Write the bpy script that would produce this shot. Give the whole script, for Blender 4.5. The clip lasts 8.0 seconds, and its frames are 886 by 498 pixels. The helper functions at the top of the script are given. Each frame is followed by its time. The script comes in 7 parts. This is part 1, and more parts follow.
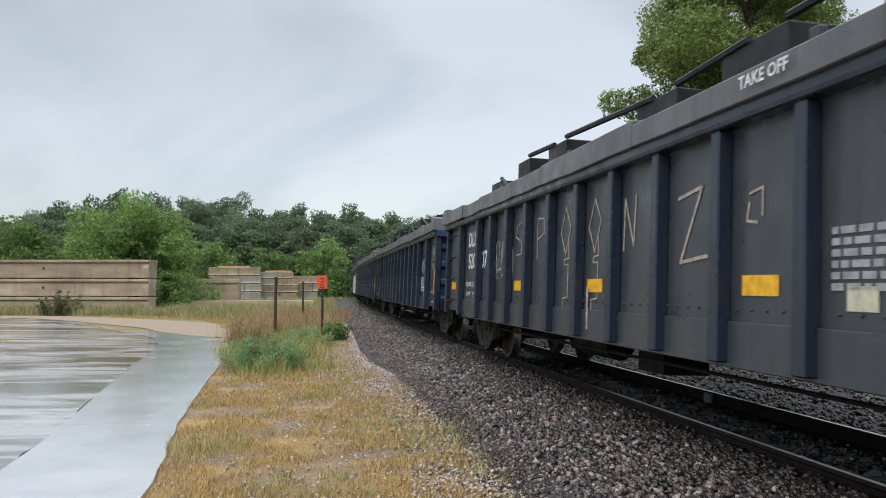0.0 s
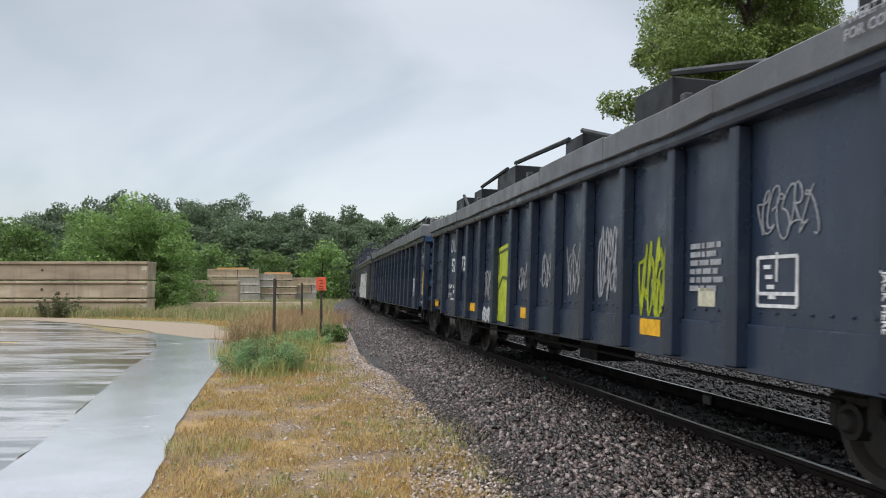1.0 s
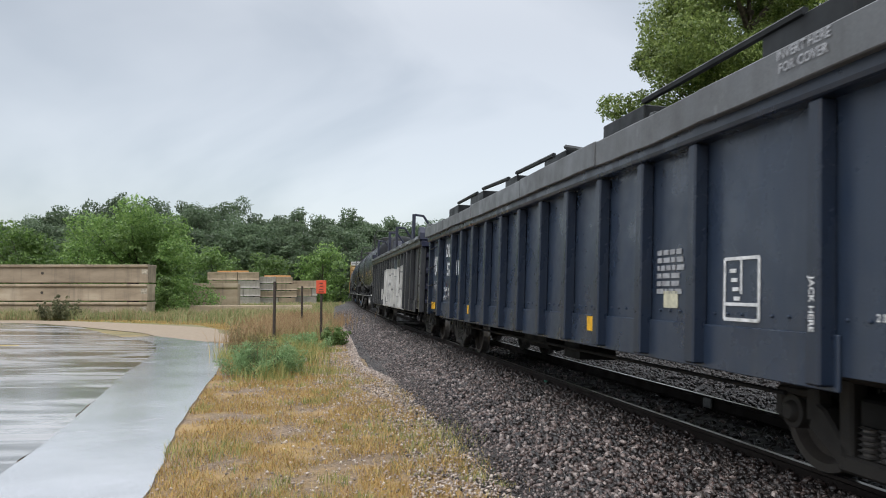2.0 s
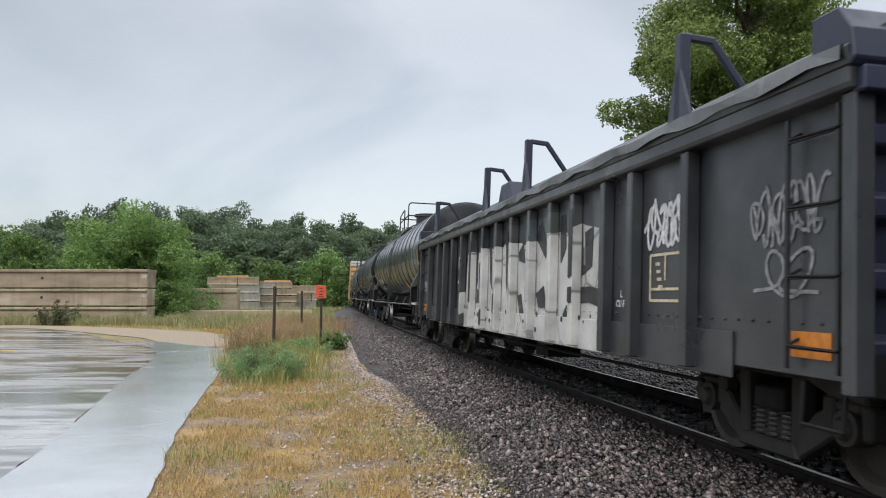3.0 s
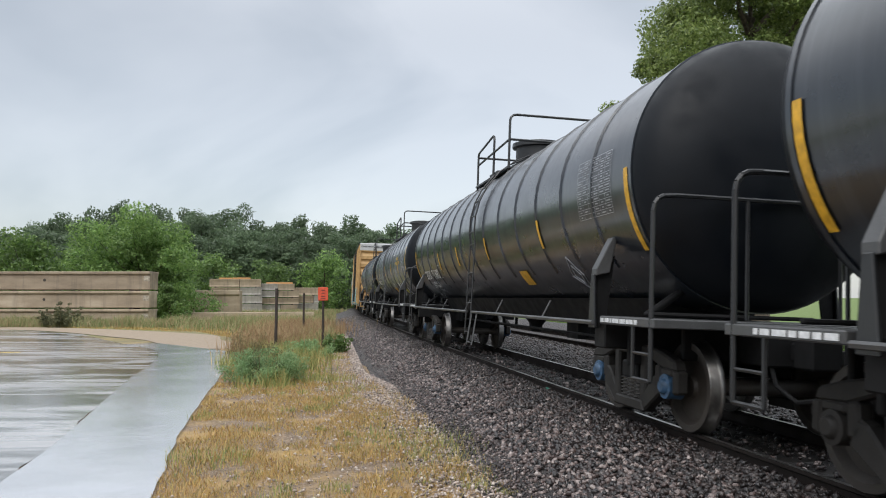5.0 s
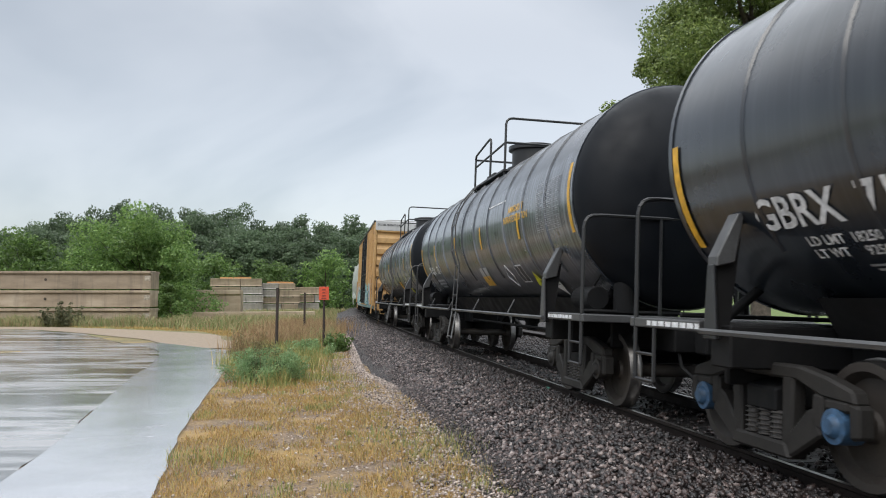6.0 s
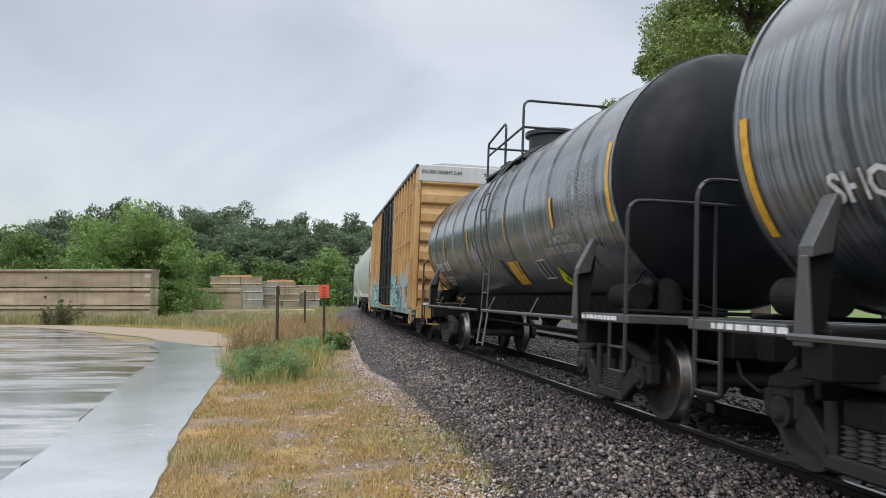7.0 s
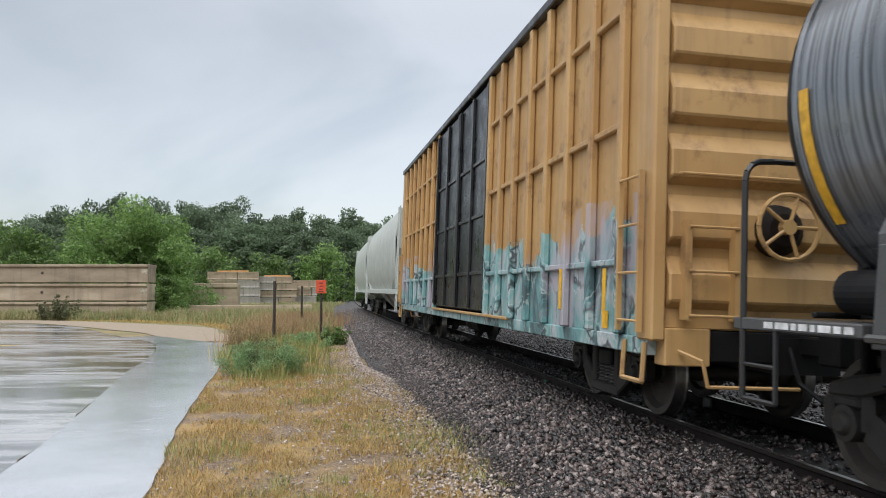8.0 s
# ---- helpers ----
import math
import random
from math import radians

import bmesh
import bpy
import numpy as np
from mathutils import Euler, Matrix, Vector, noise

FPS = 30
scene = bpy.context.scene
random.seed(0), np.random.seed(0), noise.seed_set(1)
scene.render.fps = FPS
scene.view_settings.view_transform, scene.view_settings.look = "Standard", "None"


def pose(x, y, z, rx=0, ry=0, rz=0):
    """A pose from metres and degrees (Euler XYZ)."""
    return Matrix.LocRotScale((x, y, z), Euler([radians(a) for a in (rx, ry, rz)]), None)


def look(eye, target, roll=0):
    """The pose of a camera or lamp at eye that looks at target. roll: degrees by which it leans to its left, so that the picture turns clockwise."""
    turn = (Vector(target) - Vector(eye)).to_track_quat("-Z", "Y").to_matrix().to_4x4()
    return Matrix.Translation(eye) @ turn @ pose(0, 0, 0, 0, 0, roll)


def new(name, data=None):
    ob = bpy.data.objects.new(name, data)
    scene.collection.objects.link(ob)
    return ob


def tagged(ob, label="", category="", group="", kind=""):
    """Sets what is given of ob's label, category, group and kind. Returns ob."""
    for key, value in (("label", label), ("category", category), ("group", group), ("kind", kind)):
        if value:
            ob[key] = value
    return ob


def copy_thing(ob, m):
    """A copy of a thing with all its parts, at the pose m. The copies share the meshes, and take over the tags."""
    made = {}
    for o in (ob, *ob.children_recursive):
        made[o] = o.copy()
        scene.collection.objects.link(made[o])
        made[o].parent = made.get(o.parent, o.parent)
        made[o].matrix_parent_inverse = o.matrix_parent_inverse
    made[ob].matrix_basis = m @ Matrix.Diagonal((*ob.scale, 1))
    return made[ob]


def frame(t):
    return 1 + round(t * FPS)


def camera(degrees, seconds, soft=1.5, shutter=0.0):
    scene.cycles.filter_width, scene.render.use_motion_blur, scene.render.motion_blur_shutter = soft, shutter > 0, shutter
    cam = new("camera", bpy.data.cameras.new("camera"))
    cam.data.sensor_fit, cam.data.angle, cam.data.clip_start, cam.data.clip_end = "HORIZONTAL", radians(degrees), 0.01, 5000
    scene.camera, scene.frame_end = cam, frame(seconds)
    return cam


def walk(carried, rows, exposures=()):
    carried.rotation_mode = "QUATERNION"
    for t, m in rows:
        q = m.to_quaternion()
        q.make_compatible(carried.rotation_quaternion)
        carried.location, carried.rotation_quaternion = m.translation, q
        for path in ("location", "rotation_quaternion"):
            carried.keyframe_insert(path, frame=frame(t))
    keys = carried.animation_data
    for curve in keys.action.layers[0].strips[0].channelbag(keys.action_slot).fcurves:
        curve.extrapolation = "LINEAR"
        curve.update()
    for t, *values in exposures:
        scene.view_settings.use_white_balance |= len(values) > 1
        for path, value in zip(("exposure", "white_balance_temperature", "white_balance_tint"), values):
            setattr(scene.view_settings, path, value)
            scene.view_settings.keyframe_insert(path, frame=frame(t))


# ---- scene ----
# ---- camera: held by hand at one spot beside the line, drifting a little ----
LENS = 1380.0
cam = camera(math.degrees(2 * math.atan(784 / LENS)), 8.0, soft=1.0, shutter=0.05)
EYE = (0.0, 0.0, 1.766)
RAIL_Z = 0.40                      # top of the near rail above the grass
DRIFT = [  # seconds, turn to the left and upwards in thousandths of a radian
    (0.0, 0.0, 47.0), (0.5, -1.1, 48.1), (1.0, -1.4, 49.2), (1.5, -1.1, 50.2), (2.2, -1.3, 54.5),
    (3.0, -1.4, 59.3), (3.5, -1.1, 61.7), (4.0, -0.7, 62.4), (4.5, 0.4, 62.2), (5.2, 1.4, 61.8),
    (6.0, 2.2, 61.3), (6.5, 2.2, 61.0), (7.0, 2.4, 58.8), (7.5, 0.7, 56.6), (8.0, -1.4, 52.8)]
walk(cam, [(t, pose(*EYE, 90 + math.degrees(up / 1000), 0, math.degrees(left / 1000))) for t, left, up in DRIFT])

# ---- the line of the track: one wide curve with canted rails ----
K = 1.03
TRACK_A, TRACK_TH, TRACK_K = 4.669 * K, 0.1878, -0.00077 / K
GAUGE = 1.51
CANT = math.asin(0.0558 / 1.49)
SPEED = 16.245 * K


def track(s, off=0.0):
    """Place and heading of the track's centre line, s metres along it; off metres to the right."""
    ang = TRACK_TH + TRACK_K * s
    x = TRACK_A + (math.cos(ang) - math.cos(TRACK_TH)) / TRACK_K
    y = (math.sin(ang) - math.sin(TRACK_TH)) / TRACK_K
    return x + off * math.cos(ang), y + off * math.sin(ang), ang


def on_track(s, off=0.0, lift=0.0):
    x, y, ang = track(s, off)
    return pose(x, y, RAIL_Z - GAUGE / 2 * math.sin(CANT) + lift, 0, math.degrees(CANT), math.degrees(ang))


# ---- overcast sky and a broad, weak sun ----
SUN_EL, SUN_AZ = radians(48), radians(200)
world = bpy.data.worlds.new("overcast")
scene.world = world
world.use_nodes = True
wn, wl = world.node_tree.nodes, world.node_tree.links
wn.clear()


def wnode(kind, **values):
    n = wn.new(kind)
    for k, v in values.items():
        n.inputs[k].default_value = v
    return n


sky = wn.new("ShaderNodeTexSky")
sky.sky_type, sky.sun_disc, sky.sun_elevation, sky.sun_rotation = "NISHITA", False, SUN_EL, SUN_AZ
sky_bg = wnode("ShaderNodeBackground", Strength=0.05)
wl.new(sky.outputs[0], sky_bg.inputs[0])
wco = wn.new("ShaderNodeTexCoord")
wmap = wn.new("ShaderNodeMapping")
wmap.inputs["Scale"].default_value = (1.0, 1.0, 2.2)
wmap.inputs["Rotation"].default_value = (0.12, 0.22, 0.4)
wl.new(wco.outputs["Generated"], wmap.inputs[0])
wa = wnode("ShaderNodeTexNoise", Scale=1.7, Detail=5.0, Roughness=0.48, Distortion=0.5)
wl.new(wmap.outputs[0], wa.inputs["Vector"])
ramp = wn.new("ShaderNodeValToRGB")
ramp.color_ramp.elements[0].position, ramp.color_ramp.elements[0].color = 0.36, (0.415, 0.44, 0.46, 1)
ramp.color_ramp.elements[1].position, ramp.color_ramp.elements[1].color = 0.62, (0.715, 0.725, 0.735, 1)
wl.new(wa.outputs[0], ramp.inputs[0])
cloud_bg = wnode("ShaderNodeBackground", Strength=0.80)
# an overcast sky is some three times brighter overhead than near the horizon
wsep = wn.new("ShaderNodeSeparateXYZ")
wl.new(wco.outputs["Generated"], wsep.inputs[0])
zen = wn.new("ShaderNodeMapRange")
zen.interpolation_type = "SMOOTHSTEP"
for i, v in ((1, 0.30), (2, 0.95), (3, 1.0), (4, 4.3)):
    zen.inputs[i].default_value = v
wl.new(wsep.outputs[2], zen.inputs[0])
wmul = wn.new("ShaderNodeVectorMath")
wmul.operation = "SCALE"
wl.new(ramp.outputs[0], wmul.inputs[0])
wl.new(zen.outputs[0], wmul.inputs["Scale"])
wl.new(wmul.outputs[0], cloud_bg.inputs[0])
wadd = wn.new("ShaderNodeAddShader")
wl.new(sky_bg.outputs[0], wadd.inputs[0])
wl.new(cloud_bg.outputs[0], wadd.inputs[1])
wout = wn.new("ShaderNodeOutputWorld")
wl.new(wadd.outputs[0], wout.inputs[0])

sun = new("sun", bpy.data.lights.new("sun", "SUN"))
sun.data.energy, sun.data.angle, sun.data.color = 1.4, radians(40), (1.0, 0.97, 0.92)
sun.matrix_basis = look((0, 0, 60), (60 * math.sin(SUN_AZ) * -0.9, 60 * math.cos(SUN_AZ) * -0.9, 0))
scene.view_settings.exposure = 0.0


# ---- materials ----
class Mat:
    """A small builder for node materials."""

    def __init__(self, name):
        self.m = bpy.data.materials.new(name)
        self.m.use_nodes = True
        self.n, self.l = self.m.node_tree.nodes, self.m.node_tree.links
        self.b = self.n["Principled BSDF"]
        self.co = self.n.new("ShaderNodeTexCoord")

    def node(self, kind, **values):
        n = self.n.new(kind)
        for k, v in values.items():
            n.inputs[k.replace("_", " ")].default_value = v
        return n

    def link(self, a, b):
        self.l.new(a, b)

    def set(self, **values):
        for k, v in values.items():
            self.b.inputs[k.replace("_", " ")].default_value = v
        return self

    def noise(self, scale, detail=4.0, rough=0.55, stretch=(1, 1, 1), distort=0.0):
        mp = self.n.new("ShaderNodeMapping")
        mp.inputs["Scale"].default_value = stretch
        self.link(self.co.outputs["Object"], mp.inputs[0])
        t = self.node("ShaderNodeTexNoise", Scale=scale, Detail=detail, Roughness=rough, Distortion=distort)
        self.link(mp.outputs[0], t.inputs["Vector"])
        return t.outputs[0]

    def ramp(self, src, *stops):
        r = self.n.new("ShaderNodeValToRGB")
        e = r.color_ramp.elements
        while len(e) < len(stops):
            e.new(0.5)
        for k, (p, c) in enumerate(stops):
            e[k].position = p
            e[k].color = (*c, 1) if isinstance(c, tuple) else (c, c, c, 1)
        self.link(src, r.inputs[0])
        return r.outputs[0]

    def mix(self, fac, a, b, blend="MIX"):
        m = self.n.new("ShaderNodeMix")
        m.data_type, m.blend_type = "RGBA", blend
        for sock, val in ((m.inputs[0], fac), (m.inputs[6], a), (m.inputs[7], b)):
            if isinstance(val, (int, float)):
                sock.default_value = val
            elif isinstance(val, tuple):
                sock.default_value = (*val, 1)
            else:
                self.link(val, sock)
        return m.outputs[2]

    def math(self, op, a, b=0.0):
        m = self.n.new("ShaderNodeMath")
        m.operation = op
        for sock, val in ((m.inputs[0], a), (m.inputs[1], b)):
            if isinstance(val, (int, float)):
                sock.default_value = val
            else:
                self.link(val, sock)
        return m.outputs[0]

    def axis(self, name):
        s = self.n.new("ShaderNodeSeparateXYZ")
        self.link(self.co.outputs["Object"], s.inputs[0])
        return s.outputs[name]

    def random(self, island=False):
        if island:
            return self.n.new("ShaderNodeNewGeometry").outputs["Random Per Island"]
        return self.n.new("ShaderNodeObjectInfo").outputs["Random"]

    def color(self, src):
        self.link(src, self.b.inputs["Base Color"])
        return self

    def rough(self, src):
        self.link(src, self.b.inputs["Roughness"])
        return self

    def bump(self, src, strength=0.3, dist=0.02):
        b = self.node("ShaderNodeBump", Strength=strength, Distance=dist)
        self.link(src, b.inputs["Height"])
        self.link(b.outputs[0], self.b.inputs["Normal"])
        return self


def painted(name, base, dirt, rough=0.45, streak=0.5, grain=9.0, metal=0.0, scuff=0.0, gloss=0.5):
    """Weathered paint on steel: grime in patches and vertical rain streaks, faint dents."""
    k = Mat(name)
    big = k.ramp(k.noise(0.9, 5, 0.6), (0.35, 0.0), (0.75, 1.0))
    run = k.ramp(k.noise(1.0, 4, 0.6, (5, 5, 0.35)), (0.42, 0.0), (0.72, 1.0))
    c = k.mix(k.math("MULTIPLY", big, 0.55), base, dirt)
    c = k.mix(k.math("MULTIPLY", run, streak), c, dirt)
    drip = k.ramp(k.noise(1.0, 6, 0.7, (17, 17, 0.5)), (0.50, 0.0), (0.68, 0.6))
    c = k.mix(k.math("MULTIPLY", drip, streak), c, tuple(v * 0.45 for v in base))
    if scuff:
        worn = k.ramp(k.noise(3.1, 7, 0.72, (1, 1, 0.45)), (0.60, 0.0), (0.72, scuff))
        c = k.mix(worn, c, tuple(0.10 + 1.6 * v for v in base))
    k.set(Specular_IOR_Level=gloss)
    fine = k.ramp(k.noise(grain * 6, 3), (0.3, 0.85), (0.7, 1.1))
    k.color(k.mix(1.0, c, fine, "MULTIPLY"))
    k.rough(k.ramp(k.noise(3.0, 5), (0.3, rough - 0.12), (0.7, rough + 0.18)))
    k.set(Metallic=metal)
    k.bump(k.noise(1.3, 3), 0.12, 0.03)
    return k.m


def plain(name, base, rough=0.5, metal=0.0, scale=14.0, vary=0.25):
    k = Mat(name)
    n = k.ramp(k.noise(scale, 4), (0.3, 1 - vary), (0.7, 1 + vary))
    k.color(k.mix(1.0, base, n, "MULTIPLY"))
    k.set(Roughness=rough, Metallic=metal)
    return k.m


BLUE = painted("weathered dark blue paint", (0.034, 0.044, 0.060), (0.068, 0.066, 0.064), 0.34, 0.5, scuff=0.18)
BLUE_NAVY = painted("glossy navy paint", (0.018, 0.032, 0.062), (0.036, 0.045, 0.062), 0.30, 0.5, scuff=0.15)
BLUE_BRIGHT = painted("dark blue paint of post edges", (0.011, 0.020, 0.041), (0.024, 0.028, 0.036), 0.30, 0.45, scuff=0.25)
BLUE_END = painted("blue end paint", (0.008, 0.042, 0.11), (0.028, 0.030, 0.036), 0.40, 0.4, scuff=0.2)
LID = painted("grey weathered cover", (0.115, 0.122, 0.13), (0.045, 0.045, 0.045), 0.4, 0.4, scuff=0.5)
LID_DARK = painted("dark cover steel", (0.022, 0.026, 0.030), (0.04, 0.04, 0.038), 0.45, 0.4)
SOOT = painted("sooty black paint", (0.009, 0.010, 0.012), (0.020, 0.021, 0.023), 0.40, 0.45, gloss=0.6)
UNDER = painted("black running gear", (0.007, 0.0075, 0.0085), (0.017, 0.016, 0.016), 0.65, 0.3, gloss=0.2)
YELLOW = plain("yellow reflective sheet", (0.75, 0.40, 0.01), 0.4)
WHITE = plain("white stencil paint", (0.62, 0.63, 0.64), 0.6, vary=0.3)
PALE = plain("faded stencil paint", (0.30, 0.31, 0.33), 0.6, vary=0.3)
STEEL = plain("bare rolled steel", (0.45, 0.44, 0.43), 0.32, 1.0)
RUST = painted("rusty steel", (0.015, 0.010, 0.008), (0.010, 0.0075, 0.0065), 0.75, 0.3, gloss=0.25)


# ---- mesh helpers ----
class Shape:
    """Collects vertices and faces of one mesh."""

    def __init__(self):
        self.v, self.f = [], []

    def add(self, verts, faces):
        n = len(self.v)
        self.v += [tuple(p) for p in verts]
        self.f += [tuple(i + n for i in q) for q in faces]
        return self

    def box(self, x0, x1, y0, y1, z0, z1):
        v = [(x, y, z) for x in (x0, x1) for y in (y0, y1) for z in (z0, z1)]
        return self.add(v, [(0, 1, 3, 2), (4, 6, 7, 5), (0, 4, 5, 1), (2, 3, 7, 6), (0, 2, 6, 4), (1, 5, 7, 3)])

    def prism(self, outline, y0, y1):
        """An outline in x, z, drawn out along y."""
        n = len(outline)
        v = [(x, y0, z) for x, z in outline] + [(x, y1, z) for x, z in outline]
        f = [tuple(range(n)), tuple(range(2 * n - 1, n - 1, -1))]
        f += [(i, i + n, (i + 1) % n + n, (i + 1) % n) for i in range(n)]
        return self.add(v, f)

    def prism_x(self, outline, x0, x1):
        """An outline in y, z, drawn out along x."""
        n = len(outline)
        v = [(x0, y, z) for y, z in outline] + [(x1, y, z) for y, z in outline]
        f = [tuple(range(n)), tuple(range(2 * n - 1, n - 1, -1))]
        f += [(i, i + n, (i + 1) % n + n, (i + 1) % n) for i in range(n)]
        return self.add(v, f)

    def bar(self, p, q, r, n=6, r2=None):
        p, q = Vector(p), Vector(q)
        d = (q - p).normalized()
        a = d.orthogonal().normalized()
        b = d.cross(a)
        r2 = r if r2 is None else r2
        ring = [(math.cos(2 * math.pi * i / n), math.sin(2 * math.pi * i / n)) for i in range(n)]
        v = [p + r * (a * c + b * s) for c, s in ring] + [q + r2 * (a * c + b * s) for c, s in ring]
        f = [tuple(range(n - 1, -1, -1)), tuple(range(n, 2 * n))]
        f += [(i, (i + 1) % n, (i + 1) % n + n, i + n) for i in range(n)]
        return self.add(v, f)

    def tube(self, points, r, n=6):
        for p, q in zip(points, points[1:]):
            self.bar(p, q, r, n)
        return self

    def lathe(self, profile, centre, axis="x", n=24):
        """Rings (position along the axis, radius) turned round an axis through centre."""
        cx, cy, cz = centre
        v, f = [], []
        for a, r in profile:
            for i in range(n):
                c, s = r * math.cos(2 * math.pi * i / n), r * math.sin(2 * math.pi * i / n)
                v.append({"x": (cx + a, cy + c, cz + s), "y": (cx + s, cy + a, cz + c), "z": (cx + c, cy + s, cz + a)}[axis])
        for k in range(len(profile) - 1):
            f += [(k * n + i, k * n + (i + 1) % n, (k + 1) * n + (i + 1) % n, (k + 1) * n + i) for i in range(n)]
        f += [tuple(range(n - 1, -1, -1)), tuple(range((len(profile) - 1) * n, len(profile) * n))]
        return self.add(v, f)

    def mesh(self, name, material, bevel=0.0, smooth=False):
        me = bpy.data.meshes.new(name)
        me.from_pydata(self.v, [], self.f)
        bm = bmesh.new()
        bm.from_mesh(me)
        bmesh.ops.recalc_face_normals(bm, faces=bm.faces)
        if bevel:
            edges = [e for e in bm.edges if len(e.link_faces) == 2 and e.calc_face_angle(0) > 0.6]
            bmesh.ops.bevel(bm, geom=edges, offset=bevel, segments=1, affect="EDGES", clamp_overlap=True)
        if smooth:
            for q in bm.faces:
                q.smooth = True
            for e in bm.edges:
                if len(e.link_faces) == 2 and e.calc_face_angle(0) > 0.65:
                    e.smooth = False
        bm.to_mesh(me)
        bm.free()
        me.materials.append(material)
        return me


def part(name, shape, material, parent, label="", bevel=0.0, smooth=False, at=None):
    """One mesh object under a thing or under a part."""
    me = shape if isinstance(shape, bpy.types.Mesh) else shape.mesh(name, material, bevel, smooth)
    ob = new(name, me)
    ob.parent = parent
    if at is not None:
        ob.matrix_basis = at
    return tagged(ob, label) if label else ob


def thing(name, label, category, m=None, group="", kind=""):
    ob = new(name)
    ob.empty_display_size = 0.3
    if m is not None:
        ob.matrix_basis = m
    return tagged(ob, label, category, group, kind)


def solid(name, shape, material, label, category, m=None, group="", kind="", bevel=0.0, smooth=False):
    ob = new(name, shape if isinstance(shape, bpy.types.Mesh) else shape.mesh(name, material, bevel, smooth))
    if m is not None:
        ob.matrix_basis = m
    return tagged(ob, label, category, group, kind)


def quick_mesh(name, verts, faces, material, smooth=False):
    """A mesh from numpy arrays (all faces with as many corners)."""
    me = bpy.data.meshes.new(name)
    k = faces.shape[1]
    me.vertices.add(len(verts))
    me.vertices.foreach_set("co", verts.astype(np.float32).ravel())
    me.loops.add(faces.size)
    me.loops.foreach_set("vertex_index", faces.astype(np.int32).ravel())
    me.polygons.add(len(faces))
    me.polygons.foreach_set("loop_start", np.arange(0, faces.size, k, dtype=np.int32))
    me.update(calc_edges=True)
    me.validate()
    if smooth:
        me.shade_smooth()
    me.materials.append(material)
    return me


# ---- ground, road, ballast ----
def ground_material():
    k = Mat("dry and green turf over gravelly soil")
    dry = k.ramp(k.noise(1.2, 6, 0.65), (0.3, (0.27, 0.175, 0.07)), (0.5, (0.36, 0.24, 0.10)), (0.7, (0.22, 0.165, 0.075)))
    soil = k.ramp(k.noise(30, 4, 0.7), (0.35, (0.075, 0.055, 0.042)), (0.5, (0.17, 0.125, 0.092)), (0.68, (0.34, 0.26, 0.20)))
    green = k.ramp(k.noise(2.5, 5), (0.3, (0.09, 0.125, 0.03)), (0.7, (0.17, 0.19, 0.06)))
    c = k.mix(k.ramp(k.noise(0.8, 6, 0.7), (0.38, 0.0), (0.55, 0.9)), dry, soil)
    far = k.ramp(k.math("ADD", k.math("MULTIPLY", k.axis("Y"), 0.014), k.math("MULTIPLY", k.noise(0.2, 4), 0.35)), (0.55, 0.0), (0.85, 1.0))
    c = k.mix(far, c, green)
    right = k.ramp(k.math("ADD", k.math("MULTIPLY", k.math("ADD", k.axis("X"), k.math("MULTIPLY", k.axis("Y"), 0.19)), 0.05), 0.0), (0.46, 0.0), (0.52, 1.0))
    c = k.mix(right, c, k.mix(0.6, green, (0.10, 0.16, 0.04)))
    k.color(c).set(Roughness=0.95)
    k.bump(k.noise(35, 5, 0.7), 0.6, 0.03)
    return k.m


def ground():
    n = 81
    u = np.sinh(np.linspace(-4.6, 4.6, n)) / np.sinh(4.6) * 2200
    X, Y = np.meshgrid(u, u + 15)
    Z = np.where(np.hypot(X, Y - 15) > 60, 0.35 * np.sin(X * 0.02) * np.cos(Y * 0.017), 0.0) - 0.02
    verts = np.stack([X, Y, Z], -1).reshape(-1, 3)
    i = np.arange(n * n).reshape(n, n)
    faces = np.stack([i[:-1, :-1], i[:-1, 1:], i[1:, 1:], i[1:, :-1]], -1).reshape(-1, 4)
    ob = new("ground", quick_mesh("ground", verts, faces, ground_material(), True))
    tagged(ob, "yellowed dry turf with gravelly bare patches", "ground", kind="structure")


def sheet(name, edge_a, edge_b, z, material, label, category, steps=8):
    """A strip of surfacing between two edges of equally many points, with a thickness."""
    def smooth_line(pts):
        out = []
        for i in range(len(pts) - 1):
            p0, p1, p2, p3 = (Vector(pts[max(0, min(len(pts) - 1, i + d))]) for d in (-1, 0, 1, 2))
            for j in range(steps):
                t = j / steps
                out.append(0.5 * (2 * p1 + (p2 - p0) * t + (2 * p0 - 5 * p1 + 4 * p2 - p3) * t * t + (3 * p1 - p0 - 3 * p2 + p3) * t ** 3))
        return out + [Vector(pts[-1])]
    a, b = smooth_line(edge_a), smooth_line(edge_b)
    cols = 6
    s = Shape()
    rows = []
    for p, q in zip(a, b):
        wob = 0.05 * noise.noise((p.x * 1.7, p.y * 1.7, z * 50))
        rows.append([p.lerp(q, c / cols) + Vector((wob if c == 0 else 0, 0)) for c in range(cols + 1)])
    v = [(p.x, p.y, z) for r in rows for p in r] + [(r[0].x, r[0].y, -0.08) for r in rows]
    m = cols + 1
    f = [(i * m + j, i * m + j + 1, (i + 1) * m + j + 1, (i + 1) * m + j) for i in range(len(rows) - 1) for j in range(cols)]
    base = len(rows) * m
    f += [(i * m, (i + 1) * m, base + i + 1, base + i) for i in range(len(rows) - 1)]
    s.add(v, f)
    ob = new(name, s.mesh(name, material))
    return tagged(ob, label, category, kind="structure")


